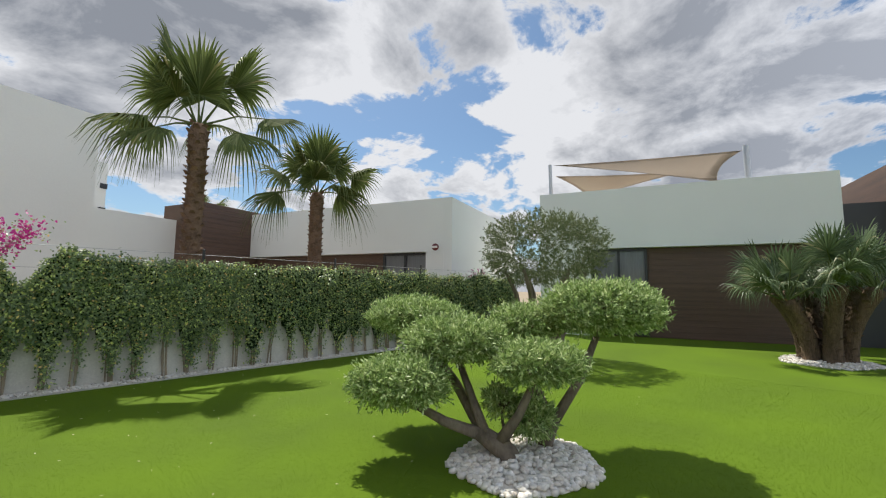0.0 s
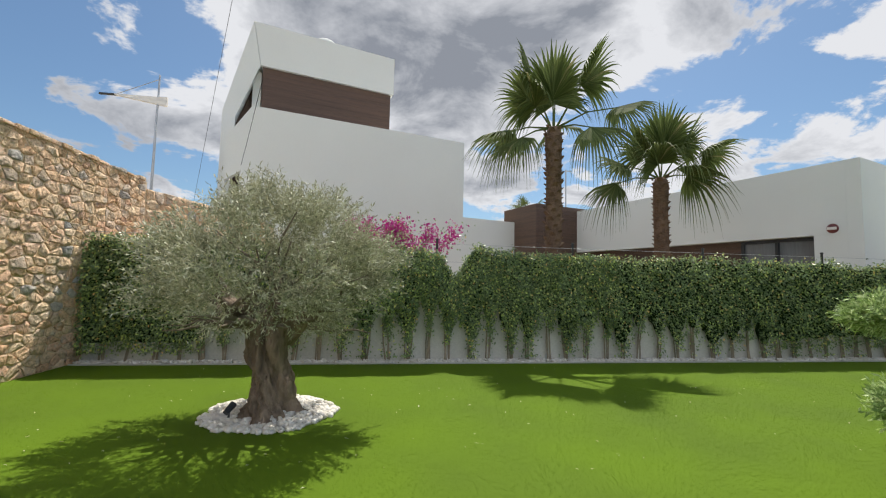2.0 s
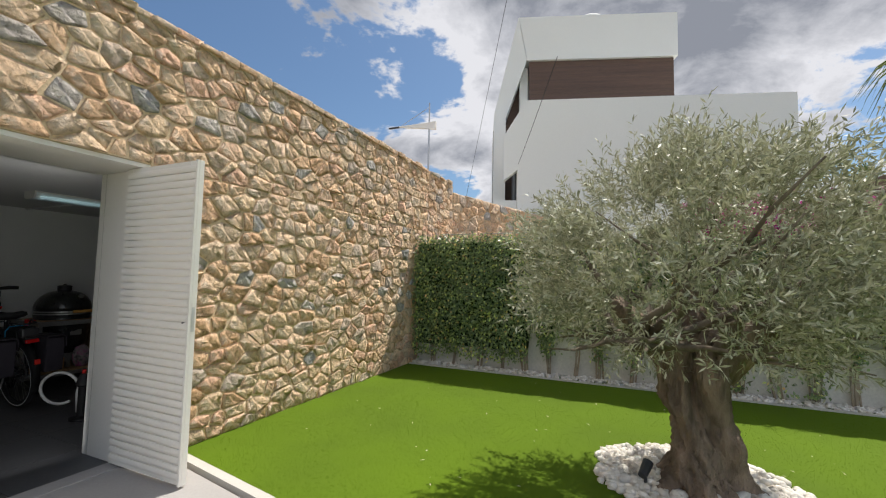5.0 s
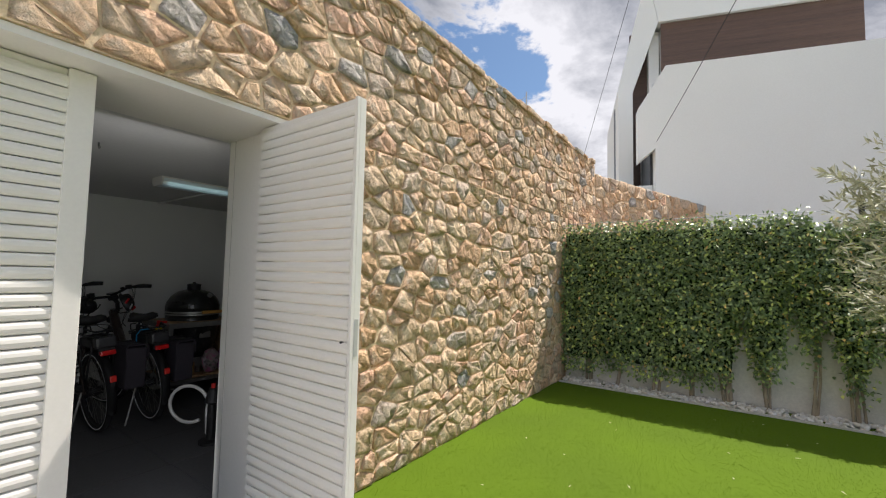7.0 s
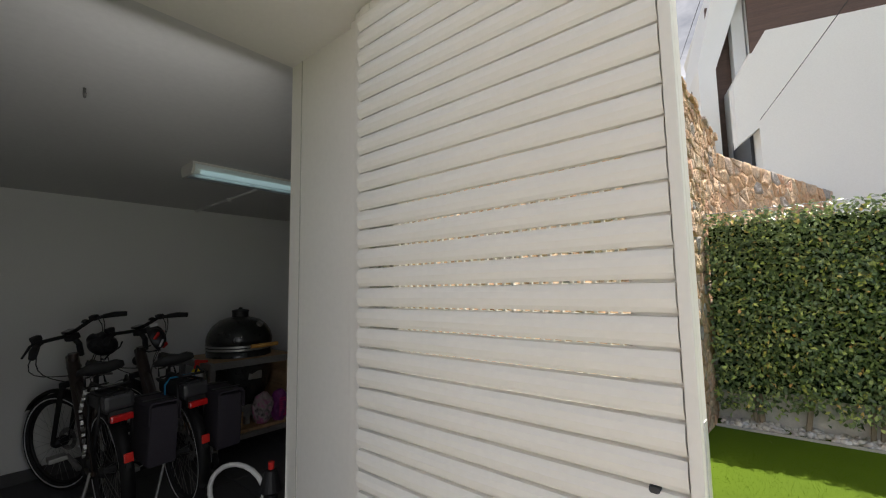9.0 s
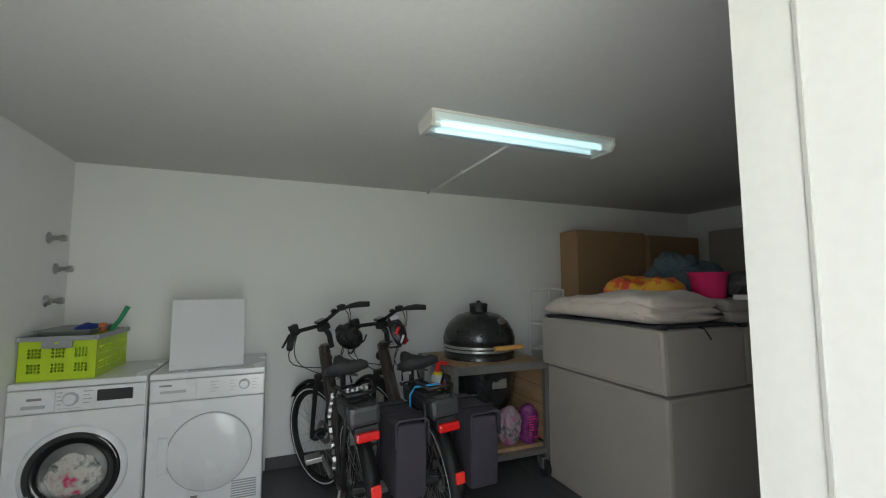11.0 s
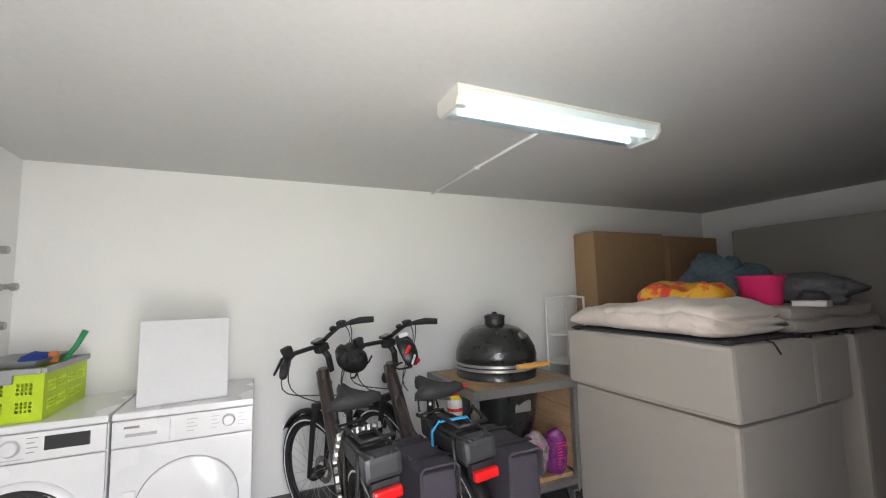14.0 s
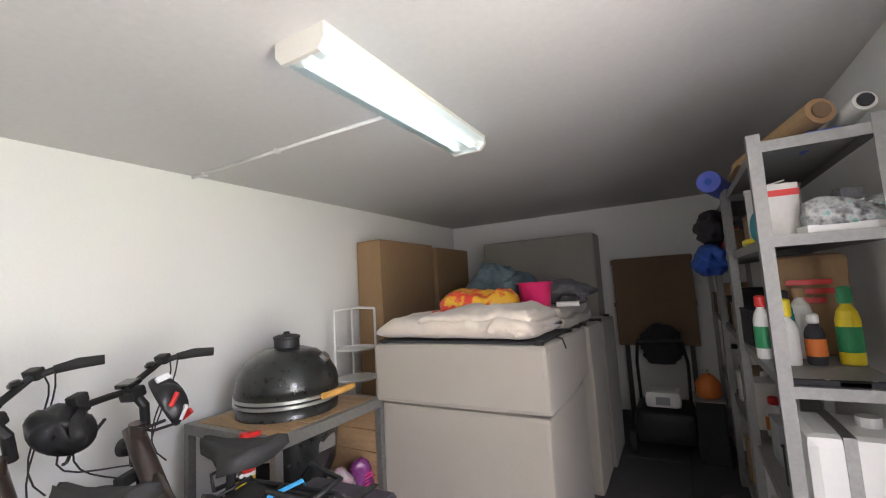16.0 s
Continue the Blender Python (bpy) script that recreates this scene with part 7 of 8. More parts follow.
def carton(at, turn, sx, sy, sz, label, tilt=0.0, m="cardboard"):
    t = thing("cardboard_box", label, "box", at, turn, "tall cardboard boxes")
    bm = boxed(-sx / 2, sx / 2, -sy / 2, sy / 2, 0, sz - 0.004, bevel=0.006)
    part("box", soft(bm, 2, 0.006, 2.5, sy + at[1]), M[m], t)
    for s in (-1, 1):
        part("flap", boxed(s * sx / 4 - sx / 4 + 0.004, s * sx / 4 + sx / 4 - 0.004, -sy / 2 + 0.006, sy / 2 - 0.006, sz - 0.003, sz + 0.002), M[m], t)
    part("tape", boxed(-0.02, 0.02, -sy / 2 - 0.004, sy / 2 + 0.004, sz + 0.0025, sz + 0.0035), M["handle_wood"], t)
    t.rotation_euler[1] = radians(tilt)
    return t


carton((-3.545, 6.30, 0.004), 0, 0.26, 0.86, 1.86, "tall brown cardboard box standing against the wall")
carton((-3.53, 7.12, 0.004), 0, 0.28, 0.72, 1.84, "tall brown cardboard box standing against the wall")

# ---- stacked grey upholstered sofa modules ----


def module(x0, x1, y0, y1, z0, z1, label, m="upholstery", seed=0.0, feet=True, arm=False):
    t = thing("sofa_module", label, "sofa module", ((x0 + x1) / 2, (y0 + y1) / 2, z0), group="stacked sofa modules")
    a, b, h = (x1 - x0) / 2, (y1 - y0) / 2, z1 - z0
    bm = boxed(-a, a, -b, b, 0.0, h, bevel=0.022)
    part("upholstery", soft(bm, 2, 0.006, 3, seed), M[m], t, smooth=False)
    bm = bmesh.new()
    for s in (-1, 1):
        tube(bm, [(-a + 0.012, s * (b - 0.003), 0.02), (a - 0.012, s * (b - 0.003), 0.02)], 0.004, 6)
        tube(bm, [(s * (a - 0.003), -b + 0.012, 0.02), (s * (a - 0.003), b - 0.012, 0.02)], 0.004, 6)
    part("seam", bm, M[m], t)
    if feet:
        for sx in (-1, 1):
            for sy in (-1, 1):
                part("foot", tubed([(sx * (a - 0.05), sy * (b - 0.05), h - 0.003), (sx * (a - 0.05), sy * (b - 0.05), h + 0.02)], 0.025, 10), M["black_plastic"], t)
    return t


FY = 5.03
module(-2.82, -1.83, FY + 0.03, FY + 0.86, 0.005, 0.775, "grey upholstered sofa module standing on the floor", seed=1, feet=False)
module(-2.84, -1.81, FY, FY + 0.62, 0.785, 1.115, "grey upholstered sofa seat stacked upside down", seed=2)
module(-2.84, -1.82, FY + 0.64, FY + 0.98, 0.785, 1.10, "grey upholstered sofa module in the stack", seed=5)
module(-2.84, -1.80, FY + 1.0, FY + 1.45, 0.005, 1.10, "grey upholstered sofa module standing on end", seed=3)
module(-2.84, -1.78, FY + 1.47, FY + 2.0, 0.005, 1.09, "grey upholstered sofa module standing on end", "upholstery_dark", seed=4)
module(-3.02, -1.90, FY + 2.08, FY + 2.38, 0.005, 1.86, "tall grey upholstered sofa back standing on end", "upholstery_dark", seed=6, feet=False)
bl = thing("slat_base", "black webbing base of an upturned sofa seat", "webbing", (-2.33, FY + 0.31, 1.118))
part("cloth", boxed(-0.49, 0.49, -0.29, 0.29, 0, 0.012, bevel=0.004), M["dark_cloth"], bl)
part("cord", tubed([(0.50, -0.05, 0.008), (0.525, -0.02, -0.005), (0.53, 0.02, -0.06)], 0.004, 6), M["black_plastic"], bl)

# folded blanket, cushion and laundry on the stack


def folded(name, label, at, turn, sx, sy, layers, thick, m, seed):
    t = thing(name, label, "blanket" if "blanket" in name else "cushion", at, turn)
    z = 0.0
    for k in range(layers):
        bm = boxed(-sx + 0.02 * k, sx - 0.03 * k, -sy, sy - 0.02 * k, z, z + thick, bevel=min(0.042, thick * 0.42))
        bmesh.ops.subdivide_edges(bm, edges=bm.edges[:], cuts=5, use_grid_fill=True)
        for v in bm.verts:
            p = v.co * 4.5 + Vector((seed + k * 0.2, 0, 0))
            v.co.z = max(0.002, v.co.z + 0.020 * noise.noise(p) * min(1, (v.co.z) / 0.05) - 0.02 * max(0, abs(v.co.x) / sx - 0.75))
            v.co += Vector((noise.noise(p * 1.4 + Vector((5, 0, 0))) * 0.025, noise.noise(p * 1.4 + Vector((0, 5, 0))) * 0.025, 0))
        part("fold", bm, M[m], t, smooth=True)
        z += thick * 0.92
    return t




def slab(a, b, h, seed, wrinkle=0.02, scale=4.0, px=0.3, pz=0.75, crease=0.0):
    """A soft pillowy slab with a flat underside: half extents a, b, height h."""
    bm = bmesh.new()
    bmesh.ops.create_uvsphere(bm, u_segments=72, v_segments=36, radius=1)
    for v in bm.verts:
        x, y, z = v.co
        rad = math.hypot(x, y)
        if rad > 1e-5:
            k = 1 / (abs(x / rad) ** (2 / px) + abs(y / rad) ** (2 / px)) ** (px / 2)
            x, y = x * k, y * k
        q = math.copysign(abs(rad) ** 0.45, 1) / max(rad, 1e-5) if rad > 1e-5 else 1.0
        p = Vector((x * q * a, y * q * b, 0))
        z = math.copysign(abs(z) ** pz, z)
        n = noise.noise(Vector((p.x * scale + seed, p.y * scale, seed * 0.7)))
        fine = noise.noise(Vector((p.x * scale * 3 + seed, p.y * scale * 2.2, z)))
        ridge = (1 - abs(noise.noise(Vector((p.x * scale * 1.6, p.y * scale * 1.2 + seed, 3)))) * 2) * crease
        top = h * (0.5 + 0.5 * z)
        if z > -0.2:
            top += (n * 1.2 + fine * 0.5) * wrinkle * (0.4 + 0.6 * max(z, 0)) + ridge * max(z, 0.1)
        v.co = Vector((p.x * (1 + 0.05 * n), p.y * (1 + 0.05 * fine), max(0.0, top)))
    return bm


def duvet_fold(a, b, h, seed, sag):
    """A folded quilt: a closed rolled outline, creased along its length, its edges hanging a little."""
    bm, nu, nv, rows = bmesh.new(), 64, 26, []
    for i in range(nu + 1):
        u = -1 + 2 * i / nu
        row = []
        for j in range(nv):
            th = 2 * math.pi * j / nv
            y = math.copysign(abs(math.cos(th)) ** 0.55, math.cos(th)) * b
            z = (0.5 + 0.5 * math.copysign(abs(math.sin(th)) ** 0.7, math.sin(th))) * h
            end = max(0.0, 1 - abs(u) ** 7) ** 0.5
            x = u * a + 0.035 * noise.noise(Vector((y * 5, z * 9, seed)))
            p = Vector((x * 5.5, y * 5.5, seed))
            up = max(0.0, math.sin(th))
            crease = 0.024 * (1 - 2.2 * abs(noise.noise(p * 0.9))) + 0.012 * noise.noise(p * 2.6) + 0.006 * noise.noise(p * 6)
            z = h * 0.45 + (z - h * 0.45) * (0.35 + 0.65 * end) + crease * up
            y += 0.030 * noise.noise(Vector((x * 6, 2.0, seed))) + 0.012 * noise.noise(Vector((x * 17, th, seed)))
            row.append(bm.verts.new((x, y, max(0.002, z - sag * max(0, abs(u) - 0.7)))))
        rows.append(row)
    for ra, rb in zip(rows, rows[1:]):
        for j in range(nv):
            bm.faces.new((ra[j], rb[j], rb[(j + 1) % nv], ra[(j + 1) % nv]))
    bm.faces.new(rows[0]); bm.faces.new(rows[-1][::-1])
    return bm


duvet = thing("blanket", "folded cream blanket lying on the sofa stack", "blanket", (-2.36, FY + 0.28, 1.131), -3)
part("main_fold", duvet_fold(0.47, 0.27, 0.125, 2.0, 0.05), M["blanket"], duvet, smooth=True)
for k, (x, y, a, b, z, h, turn) in enumerate(((0.16, 0.0, 0.32, 0.255, 0.075, 0.085, 4), (0.36, -0.02, 0.11, 0.25, 0.02, 0.10, 8), (0.30, -0.10, 0.16, 0.14, 0.02, 0.07, -14))):
    f = part("rolled_edge", duvet_fold(a, b, h, 5.0 + 3 * k, 0.04), M["blanket"], duvet, smooth=True)
    f.location, f.rotation_euler = (x, y, z), (0, 0, radians(turn))
folded("seat_cushion", "long grey seat cushion on the sofa stack", (-2.25, FY + 1.05, 1.125), 0, 0.40, 0.44, 2, 0.07, "upholstery", 8)
fb = thing("foil_bag", "crumpled red and yellow plastic bag on the blanket", "bag", (-2.36, FY + 0.48, 1.235), 12)
part("bag", slab(0.25, 0.15, 0.135, 4.0, 0.03, 6.0, px=0.6, pz=1.0, crease=0.028), M["red_foil"], fb, smooth=True)
fb = thing("foil_bag", "flat red plastic bag under the yellow one", "bag", (-2.54, FY + 0.42, 1.225), -10)
part("bag", slab(0.15, 0.11, 0.045, 6.0, 0.012, 8.0, px=0.6, crease=0.012), M["red"], fb, smooth=True)
jn = thing("jeans", "crumpled blue-grey jeans on the cushion", "clothes", (-2.36, FY + 0.86, 1.255), 25)
part("cloth", slab(0.27, 0.17, 0.20, 7.0, 0.05, 5.0, px=0.7, pz=1.0, crease=0.05), M["denim"], jn, smooth=True)
leg = part("trouser_leg", slab(0.14, 0.10, 0.13, 9.0, 0.04, 7.0, px=0.7, pz=1.0, crease=0.035), M["denim"], jn, smooth=True)
leg.location = (-0.03, -0.04, 0.14)
sack("glove", (-2.20, FY + 0.56, 1.255), 0, 0.06, 0.05, 0.06, M["dark_cloth"], "black glove beside the pink tub", "glove", seed=2)
sack("jacket", (-1.98, FY + 0.98, 1.255), 0, 0.21, 0.14, 0.18, M["grey_cloth"], "dark grey jacket heaped on the cushion", "clothes", seed=11)
sack("towel", (-2.18, FY + 1.02, 1.255), 0, 0.12, 0.10, 0.165, M["paper"], "crumpled white towel behind the pink tub", "towel", seed=13)
tub = thing("tub", "bright pink plastic tub on the sofa stack", "tub", (-2.06, FY + 0.70, 1.255))
part("tub", lathed([(0, 0), (0.085, 0), (0.092, 0.01), (0.105, 0.15), (0.112, 0.155), (0.112, 0.165), (0.103, 0.162), (0.088, 0.012), (0, 0.01)], 32), M["pink"], tub, smooth=True)
part("rim", lathed([(0.112, 0.155), (0.117, 0.160), (0.112, 0.166)], 32), M["pink"], tub)
bk = thing("notebook", "white notebook lying on the sofa stack", "book", (-1.88, FY + 0.80, 1.255), 10)
part("pages", boxed(-0.07, 0.07, -0.05, 0.05, 0.0, 0.025, bevel=0.002), M["paper"], bk)
part("cover", boxed(-0.072, 0.072, -0.052, 0.052, 0.0255, 0.029), M["white_plastic"], bk)
part("strap", tubed([(-0.06, 0, 0.03), (-0.03, 0.0, 0.075), (0.05, 0.0, 0.07), (0.07, 0, 0.04)], 0.008, 8), M["dark_cloth"], bk)

# ---- steel shelving and what stands on it ----
LV = (0.12, 0.60, 1.072, 1.507, 1.795)


def shelving(y, length, label):
    t = thing("shelving_unit", label, "shelving", (-0.86, y, 0), group="steel shelving units")
    for sx in (-1, 1):
        for yy in (0.0, length - 0.035):
            bm = bmesh.new()
            x0 = sx * 0.14
            box(bm, x0 - 0.0175, x0 + 0.0175, yy, yy + 0.003, 0, 1.82)
            xx = x0 - 0.0175 if sx < 0 else x0 + 0.0145
            box(bm, xx, xx + 0.003, yy + 0.0035, yy + 0.035, 0, 1.82)
            p = part("upright", bm, M["galvanised"], t, "slotted grey steel upright")
            first = part("slot", boxed(x0 - 0.004, x0 + 0.004, yy - 0.0008, yy + 0.0002, 0.062, 0.073), M["dull_steel"], p)
            for k in range(1, 22):
                more = new("slot", first.data); more.parent = p; more.location = (0, 0, k * 0.08)
    for z in LV:
        s = part("shelf", boxed(-0.135, 0.135, 0.006, length - 0.006, z - 0.004, z), M["galvanised"], t)
        bm = bmesh.new()
        for a in ((-0.138, -0.1355, 0.005, length - 0.005), (0.1355, 0.138, 0.005, length - 0.005), (-0.135, 0.135, 0.003, 0.0055), (-0.135, 0.135, length - 0.0055, length - 0.003)):
            box(bm, *a, z - 0.032, z + 0.001)
        part("lip", bm, M["galvanised"], s)
    return t


shelving(4.62, 0.95, "grey slotted steel shelving unit full of household goods")
shelving(5.60, 0.95, "grey slotted steel shelving unit full of household goods")
shelving(6.58, 0.95, "grey slotted steel shelving unit full of household goods")


def bottle(x, y, z, rad, h, body, cap, label, cap_h=0.05, name="bottle", band=None):
    t = thing(name, label, "bottle", (x, y, z + 0.001), group="cleaning products")
    part("body", lathed([(0, 0), (rad * 0.95, 0), (rad, 0.006), (rad, h * 0.72), (rad * 0.8, h * 0.86), (rad * 0.45, h * 0.95), (rad * 0.45, h)], 24), M[body], t, smooth=False)
    part("cap", lathed([(rad * 0.5, h - 0.004), (rad * 0.62, h), (rad * 0.6, h + cap_h), (rad * 0.3, h + cap_h + 0.006), (0, h + cap_h + 0.006)], 18), M[cap], t)
    if band:
        part("label", lathed([(rad + 0.0003, h * 0.2), (rad + 0.0012, h * 0.21), (rad + 0.0012, h * 0.6), (rad + 0.0003, h * 0.61)], 24), M[band], t)
    return t


z3 = LV[2]
can = bottle(-0.975, 5.10, z3, 0.030, 0.20, "white_plastic", "red", "white and green spray can with a red cap", 0.035, "spray_can", "green")
bottle(-0.922, 4.985, z3, 0.032, 0.17, "white_plastic", "yellow", "white bottle with a yellow trigger cap", 0.055)
bottle(-0.845, 5.0, z3, 0.029, 0.145, "dark_cloth", "white_plastic", "small dark bottle with a white cap", 0.025, band="orange")
bottle(-0.748, 5.02, z3, 0.034, 0.21, "yellow", "green", "yellow spray can with a green cap", 0.05, "spray_can", "green")
bottle(-0.90, 5.12, z3, 0.03, 0.22, "teal", "dark_cloth", "teal spray bottle with a black cap", 0.03)
bottle(-0.85, 5.13, z3, 0.035, 0.23, "paper", "cardboard", "white bottle with a brown cap", 0.03)
pb = thing("paper_sack", "brown paper sack of barbecue charcoal on the shelf", "sack", (-0.79, 5.24, z3 + 0.001))
bm = boxed(-0.14, 0.115, -0.05, 0.06, 0, 0.385, bevel=0.03)
part("sack", soft(bm, 3, 0.012, 6, 2), M["cardboard"], pb, smooth=True)
bm = bmesh.new()
for k, (a, b) in enumerate(((-0.085, 0.055), (-0.06, 0.06), (-0.07, 0.03))):
    box(bm, a, b, -0.066, -0.064, 0.27 - k * 0.035, 0.29 - k * 0.035)
part("print", bm, M["red"], pb)
for k, (x, y, m, w) in enumerate(((-0.90, 4.69, "dark_cloth", 0.09), (-0.80, 4.665, "dark_cloth", 0.08))):
    g = thing("folding_rule", "dark flat tool lying on the shelf edge", "tool", (x, 4.655, z3 + 0.001))
    part("blade", boxed(-w, w, -0.012, 0.012, 0, 0.016, bevel=0.003), M[m], g)
    part("rivet", lathed([(0, 0.016), (0.006, 0.017), (0, 0.019)], 8), M["steel"], g)


def shoe(at, turn, c, label):
    t = thing("shoe", label, "shoe", at, turn, "pair of grey trainers")
    bm, rows = bmesh.new(), []
    for x, w, z0, z1 in ((-0.13, 0.026, 0.02, 0.09), (-0.10, 0.036, 0.02, 0.105), (-0.04, 0.037, 0.02, 0.10), (0.02, 0.040, 0.02, 0.075), (0.08, 0.045, 0.02, 0.055), (0.12, 0.036, 0.02, 0.042), (0.14, 0.015, 0.02, 0.03)):
        rows.append([bm.verts.new((x, y * w, z)) for y, z in ((-1, z0), (-1.0, z0 + (z1 - z0) * 0.5), (-0.5, z1), (0.5, z1), (1.0, z0 + (z1 - z0) * 0.5), (1, z0))])
    for a, b in zip(rows, rows[1:]):
        for k in range(6):
            bm.faces.new((a[k], b[k], b[(k + 1) % 6], a[(k + 1) % 6]))
    bm.faces.new(rows[0]); bm.faces.new(rows[-1][::-1])
    part("upper", bm, M[c], t, smooth=True)
    part("sole", prismed([(-0.14, -0.03), (-0.05, -0.035), (0.07, -0.048), (0.135, -0.03), (0.148, 0), (0.135, 0.03), (0.07, 0.048), (-0.05, 0.035), (-0.14, 0.03)], 0.0, 0.022), M["white_plastic"], t, "pale rubber sole")
    part("tongue", boxed(-0.045, 0.01, -0.02, 0.02, 0.09, 0.125, bevel=0.006), M["grey_cloth"], t)
    for k in range(4):
        part("lace", tubed([(0.0 + k * 0.018, -0.03, 0.085 - k * 0.008), (0.006 + k * 0.018, 0.03, 0.085 - k * 0.008)], 0.003, 5), M["paper"], t)


z4 = LV[3]
shoe((-0.77, 4.70, z4 + 0.001), 14, "trainer", "grey trainer with pale sole lying on the shelf")
shoe((-0.79, 4.80, z4 + 0.001), 170, "trainer", "grey trainer with pale sole lying on the shelf")
kb = thing("milk_carton_box", "red and white cardboard box on the shelf", "box", (-0.94, 4.78, z4 + 0.001), 8)
part("box", boxed(-0.045, 0.045, -0.055, 0.055, 0, 0.17, bevel=0.003), M["paper"], kb)
part("stripe", boxed(-0.0462, 0.0462, -0.0562, 0.0562, 0.13, 0.15), M["red"], kb)
part("flap", boxed(0.0, 0.05, -0.054, 0.054, 0.171, 0.174, m=Matrix.Rotation(radians(-12), 4, "Y")), M["paper"], kb)
part("side", boxed(-0.0466, -0.0452, -0.05, 0.05, 0.01, 0.125), M["red"], kb)

z5 = LV[4]
ym = thing("yoga_mat", "rolled blue exercise mat on top of the shelving", "mat", (-0.97, 5.72, z5 + 0.056))
part("roll", tubed([(-0.10, -0.28, 0.0), (0.06, 0.30, 0)], 0.052, 24), M["mat_blue"], ym, smooth=False)
part("core", tubed([(-0.1012, -0.285, 0.0), (-0.1002, -0.2802, 0)], 0.016, 14), M["royal"], ym)
sack("sleeping_bag", (-1.03, 6.10, z5 - 0.20), 0, 0.10, 0.24, 0.20, M["dark_cloth"], "black stuffed bag hanging over the shelving edge", "bag", seed=15)
sack("sleeping_bag", (-1.06, 6.12, z5 - 0.40), 0, 0.09, 0.24, 0.20, M["royal"], "blue stuffed bag hanging over the shelving edge", "bag", seed=16)
cr = thing("paper_roll", "roll of torn brown packing paper on the shelving", "paper roll", (-0.86, 4.95, z5 + 0.046))
part("roll", tubed([(-0.10, 0.26, 0.0), (0.055, -0.20, 0.05)], 0.042, 20), M["cardboard"], cr, smooth=False)
# dark brown plug on the capped end, painted as the shaded bore
part("hollow", tubed([(0.0553, -0.2008, 0.0502), (0.058, -0.2085, 0.0511)], 0.026, 14), M["cardboard_dark"], cr)
part("torn_end", soft(boxed(-0.16, -0.02, 0.0, 0.26, -0.035, -0.028), 4, 0.03, 9, 1), M["cardboard"], cr)
wr = thing("cardboard_tube", "white cardboard tube on the shelving", "tube", (-0.745, 4.88, z5 + 0.03))
part("tube", tubed([(-0.02, 0.20, 0.0), (0.02, -0.20, 0.05)], 0.028, 20), M["paper"], wr)
# black disc on the closed end stands in for shade inside the tube
part("hollow", tubed([(0.0202, -0.2008, 0.0503), (0.021, -0.207, 0.0512)], 0.020, 14), M["dark_frame"], wr)
bf = thing("blue_bag", "folded blue plastic bag on the shelving", "bag", (-0.80, 4.92, z5 + 0.001))
part("bag", soft(boxed(-0.05, 0.04, -0.17, 0.17, 0, 0.035, bevel=0.01), 3, 0.012, 8, 4), M["mat_blue"], bf, smooth=True)

# fuller shelves further in
r = random.Random(31)
for unit_y in (4.62, 5.60, 6.58):
    for li, z in enumerate(LV[:4]):
        y = unit_y + (0.70 if unit_y < 5 and li == 2 else 0.40 if (unit_y < 5 and li in (1, 3)) else 0.06)
        while y < unit_y + 0.84:
            w = r.uniform(0.07, 0.17)
            x = -0.86 + r.uniform(-0.05, 0.02)
            pick = r.random()
            gap = (LV[li + 1] - z) if li < 4 else 0.3
            if pick < 0.45:
                h = min(gap - 0.06, r.uniform(0.10, 0.26))
                m = r.choice(("cardboard", "paper", "grey_plastic", "teal", "white_plastic", "dark_cloth", "cardboard_dark"))
                t = thing("storage_box", {"cardboard": "brown cardboard box on the steel shelf", "paper": "white carton on the steel shelf", "grey_plastic": "grey plastic box on the steel shelf",
                                          "teal": "teal plastic box on the steel shelf", "white_plastic": "white plastic box on the steel shelf", "dark_cloth": "black case on the steel shelf",
                                          "cardboard_dark": "dark brown box on the steel shelf"}[m], "box", (x, y + w / 2, z + 0.001), r.uniform(-8, 8), "boxes on the shelves")
                part("box", boxed(-0.09, 0.09, -w / 2, w / 2, 0, h, bevel=0.004), M[m], t)
                part("lid", boxed(-0.093, 0.093, -w / 2 - 0.003, w / 2 + 0.003, h + 0.0005, h + 0.012, bevel=0.003), M[m], t)
            else:
                body, cap, txt = r.choice((("white_plastic", "red", "white bottle with a red cap"), ("dark_cloth", "white_plastic", "black bottle with a white cap"),
                                           ("teal", "white_plastic", "teal bottle with a white cap"), ("red", "white_plastic", "red bottle with a white cap"),
                                           ("yellow", "dark_cloth", "yellow bottle with a black cap"), ("paper", "green", "white bottle with a green cap")))
                w = r.uniform(0.055, 0.08)
                bottle(x + r.uniform(-0.03, 0.05), y + w / 2, z, w / 2 - 0.002, min(gap - 0.10, r.uniform(0.12, 0.24)), body, cap, txt + " on the steel shelf", 0.03, band=r.choice((None, "orange", "paper")))
            y += w + r.uniform(0.01, 0.05)

tank = thing("water_canister", "large white plastic canister with a grey strap on the shelf", "canister", (-0.85, 4.80, LV[1] + 0.001))
part("body", boxed(-0.12, 0.12, -0.14, 0.14, 0, 0.33, bevel=0.03), M["white_plastic"], tank, smooth=False)
part("strap", boxed(-0.035, -0.005, -0.1425, 0.1425, 0.004, 0.3325, bevel=0.001), M["dull_steel"], tank, "grey strap")
part("cap", lathed([(0.03, 0), (0.03, 0.03), (0, 0.032)], 18, (0.06, 0, 0.329)), M["white_plastic"], tank)
sack("floor_bag", (-0.86, 4.82, LV[0] + 0.001), 0, 0.115, 0.15, 0.36, M["grey_cloth"], "grey fabric bag on the lowest shelf", "bag", seed=41)
rag = thing("cleaning_rag", "crumpled teal cloth on the upper shelf", "cloth", (-0.90, 5.03, z4 + 0.001), 20)
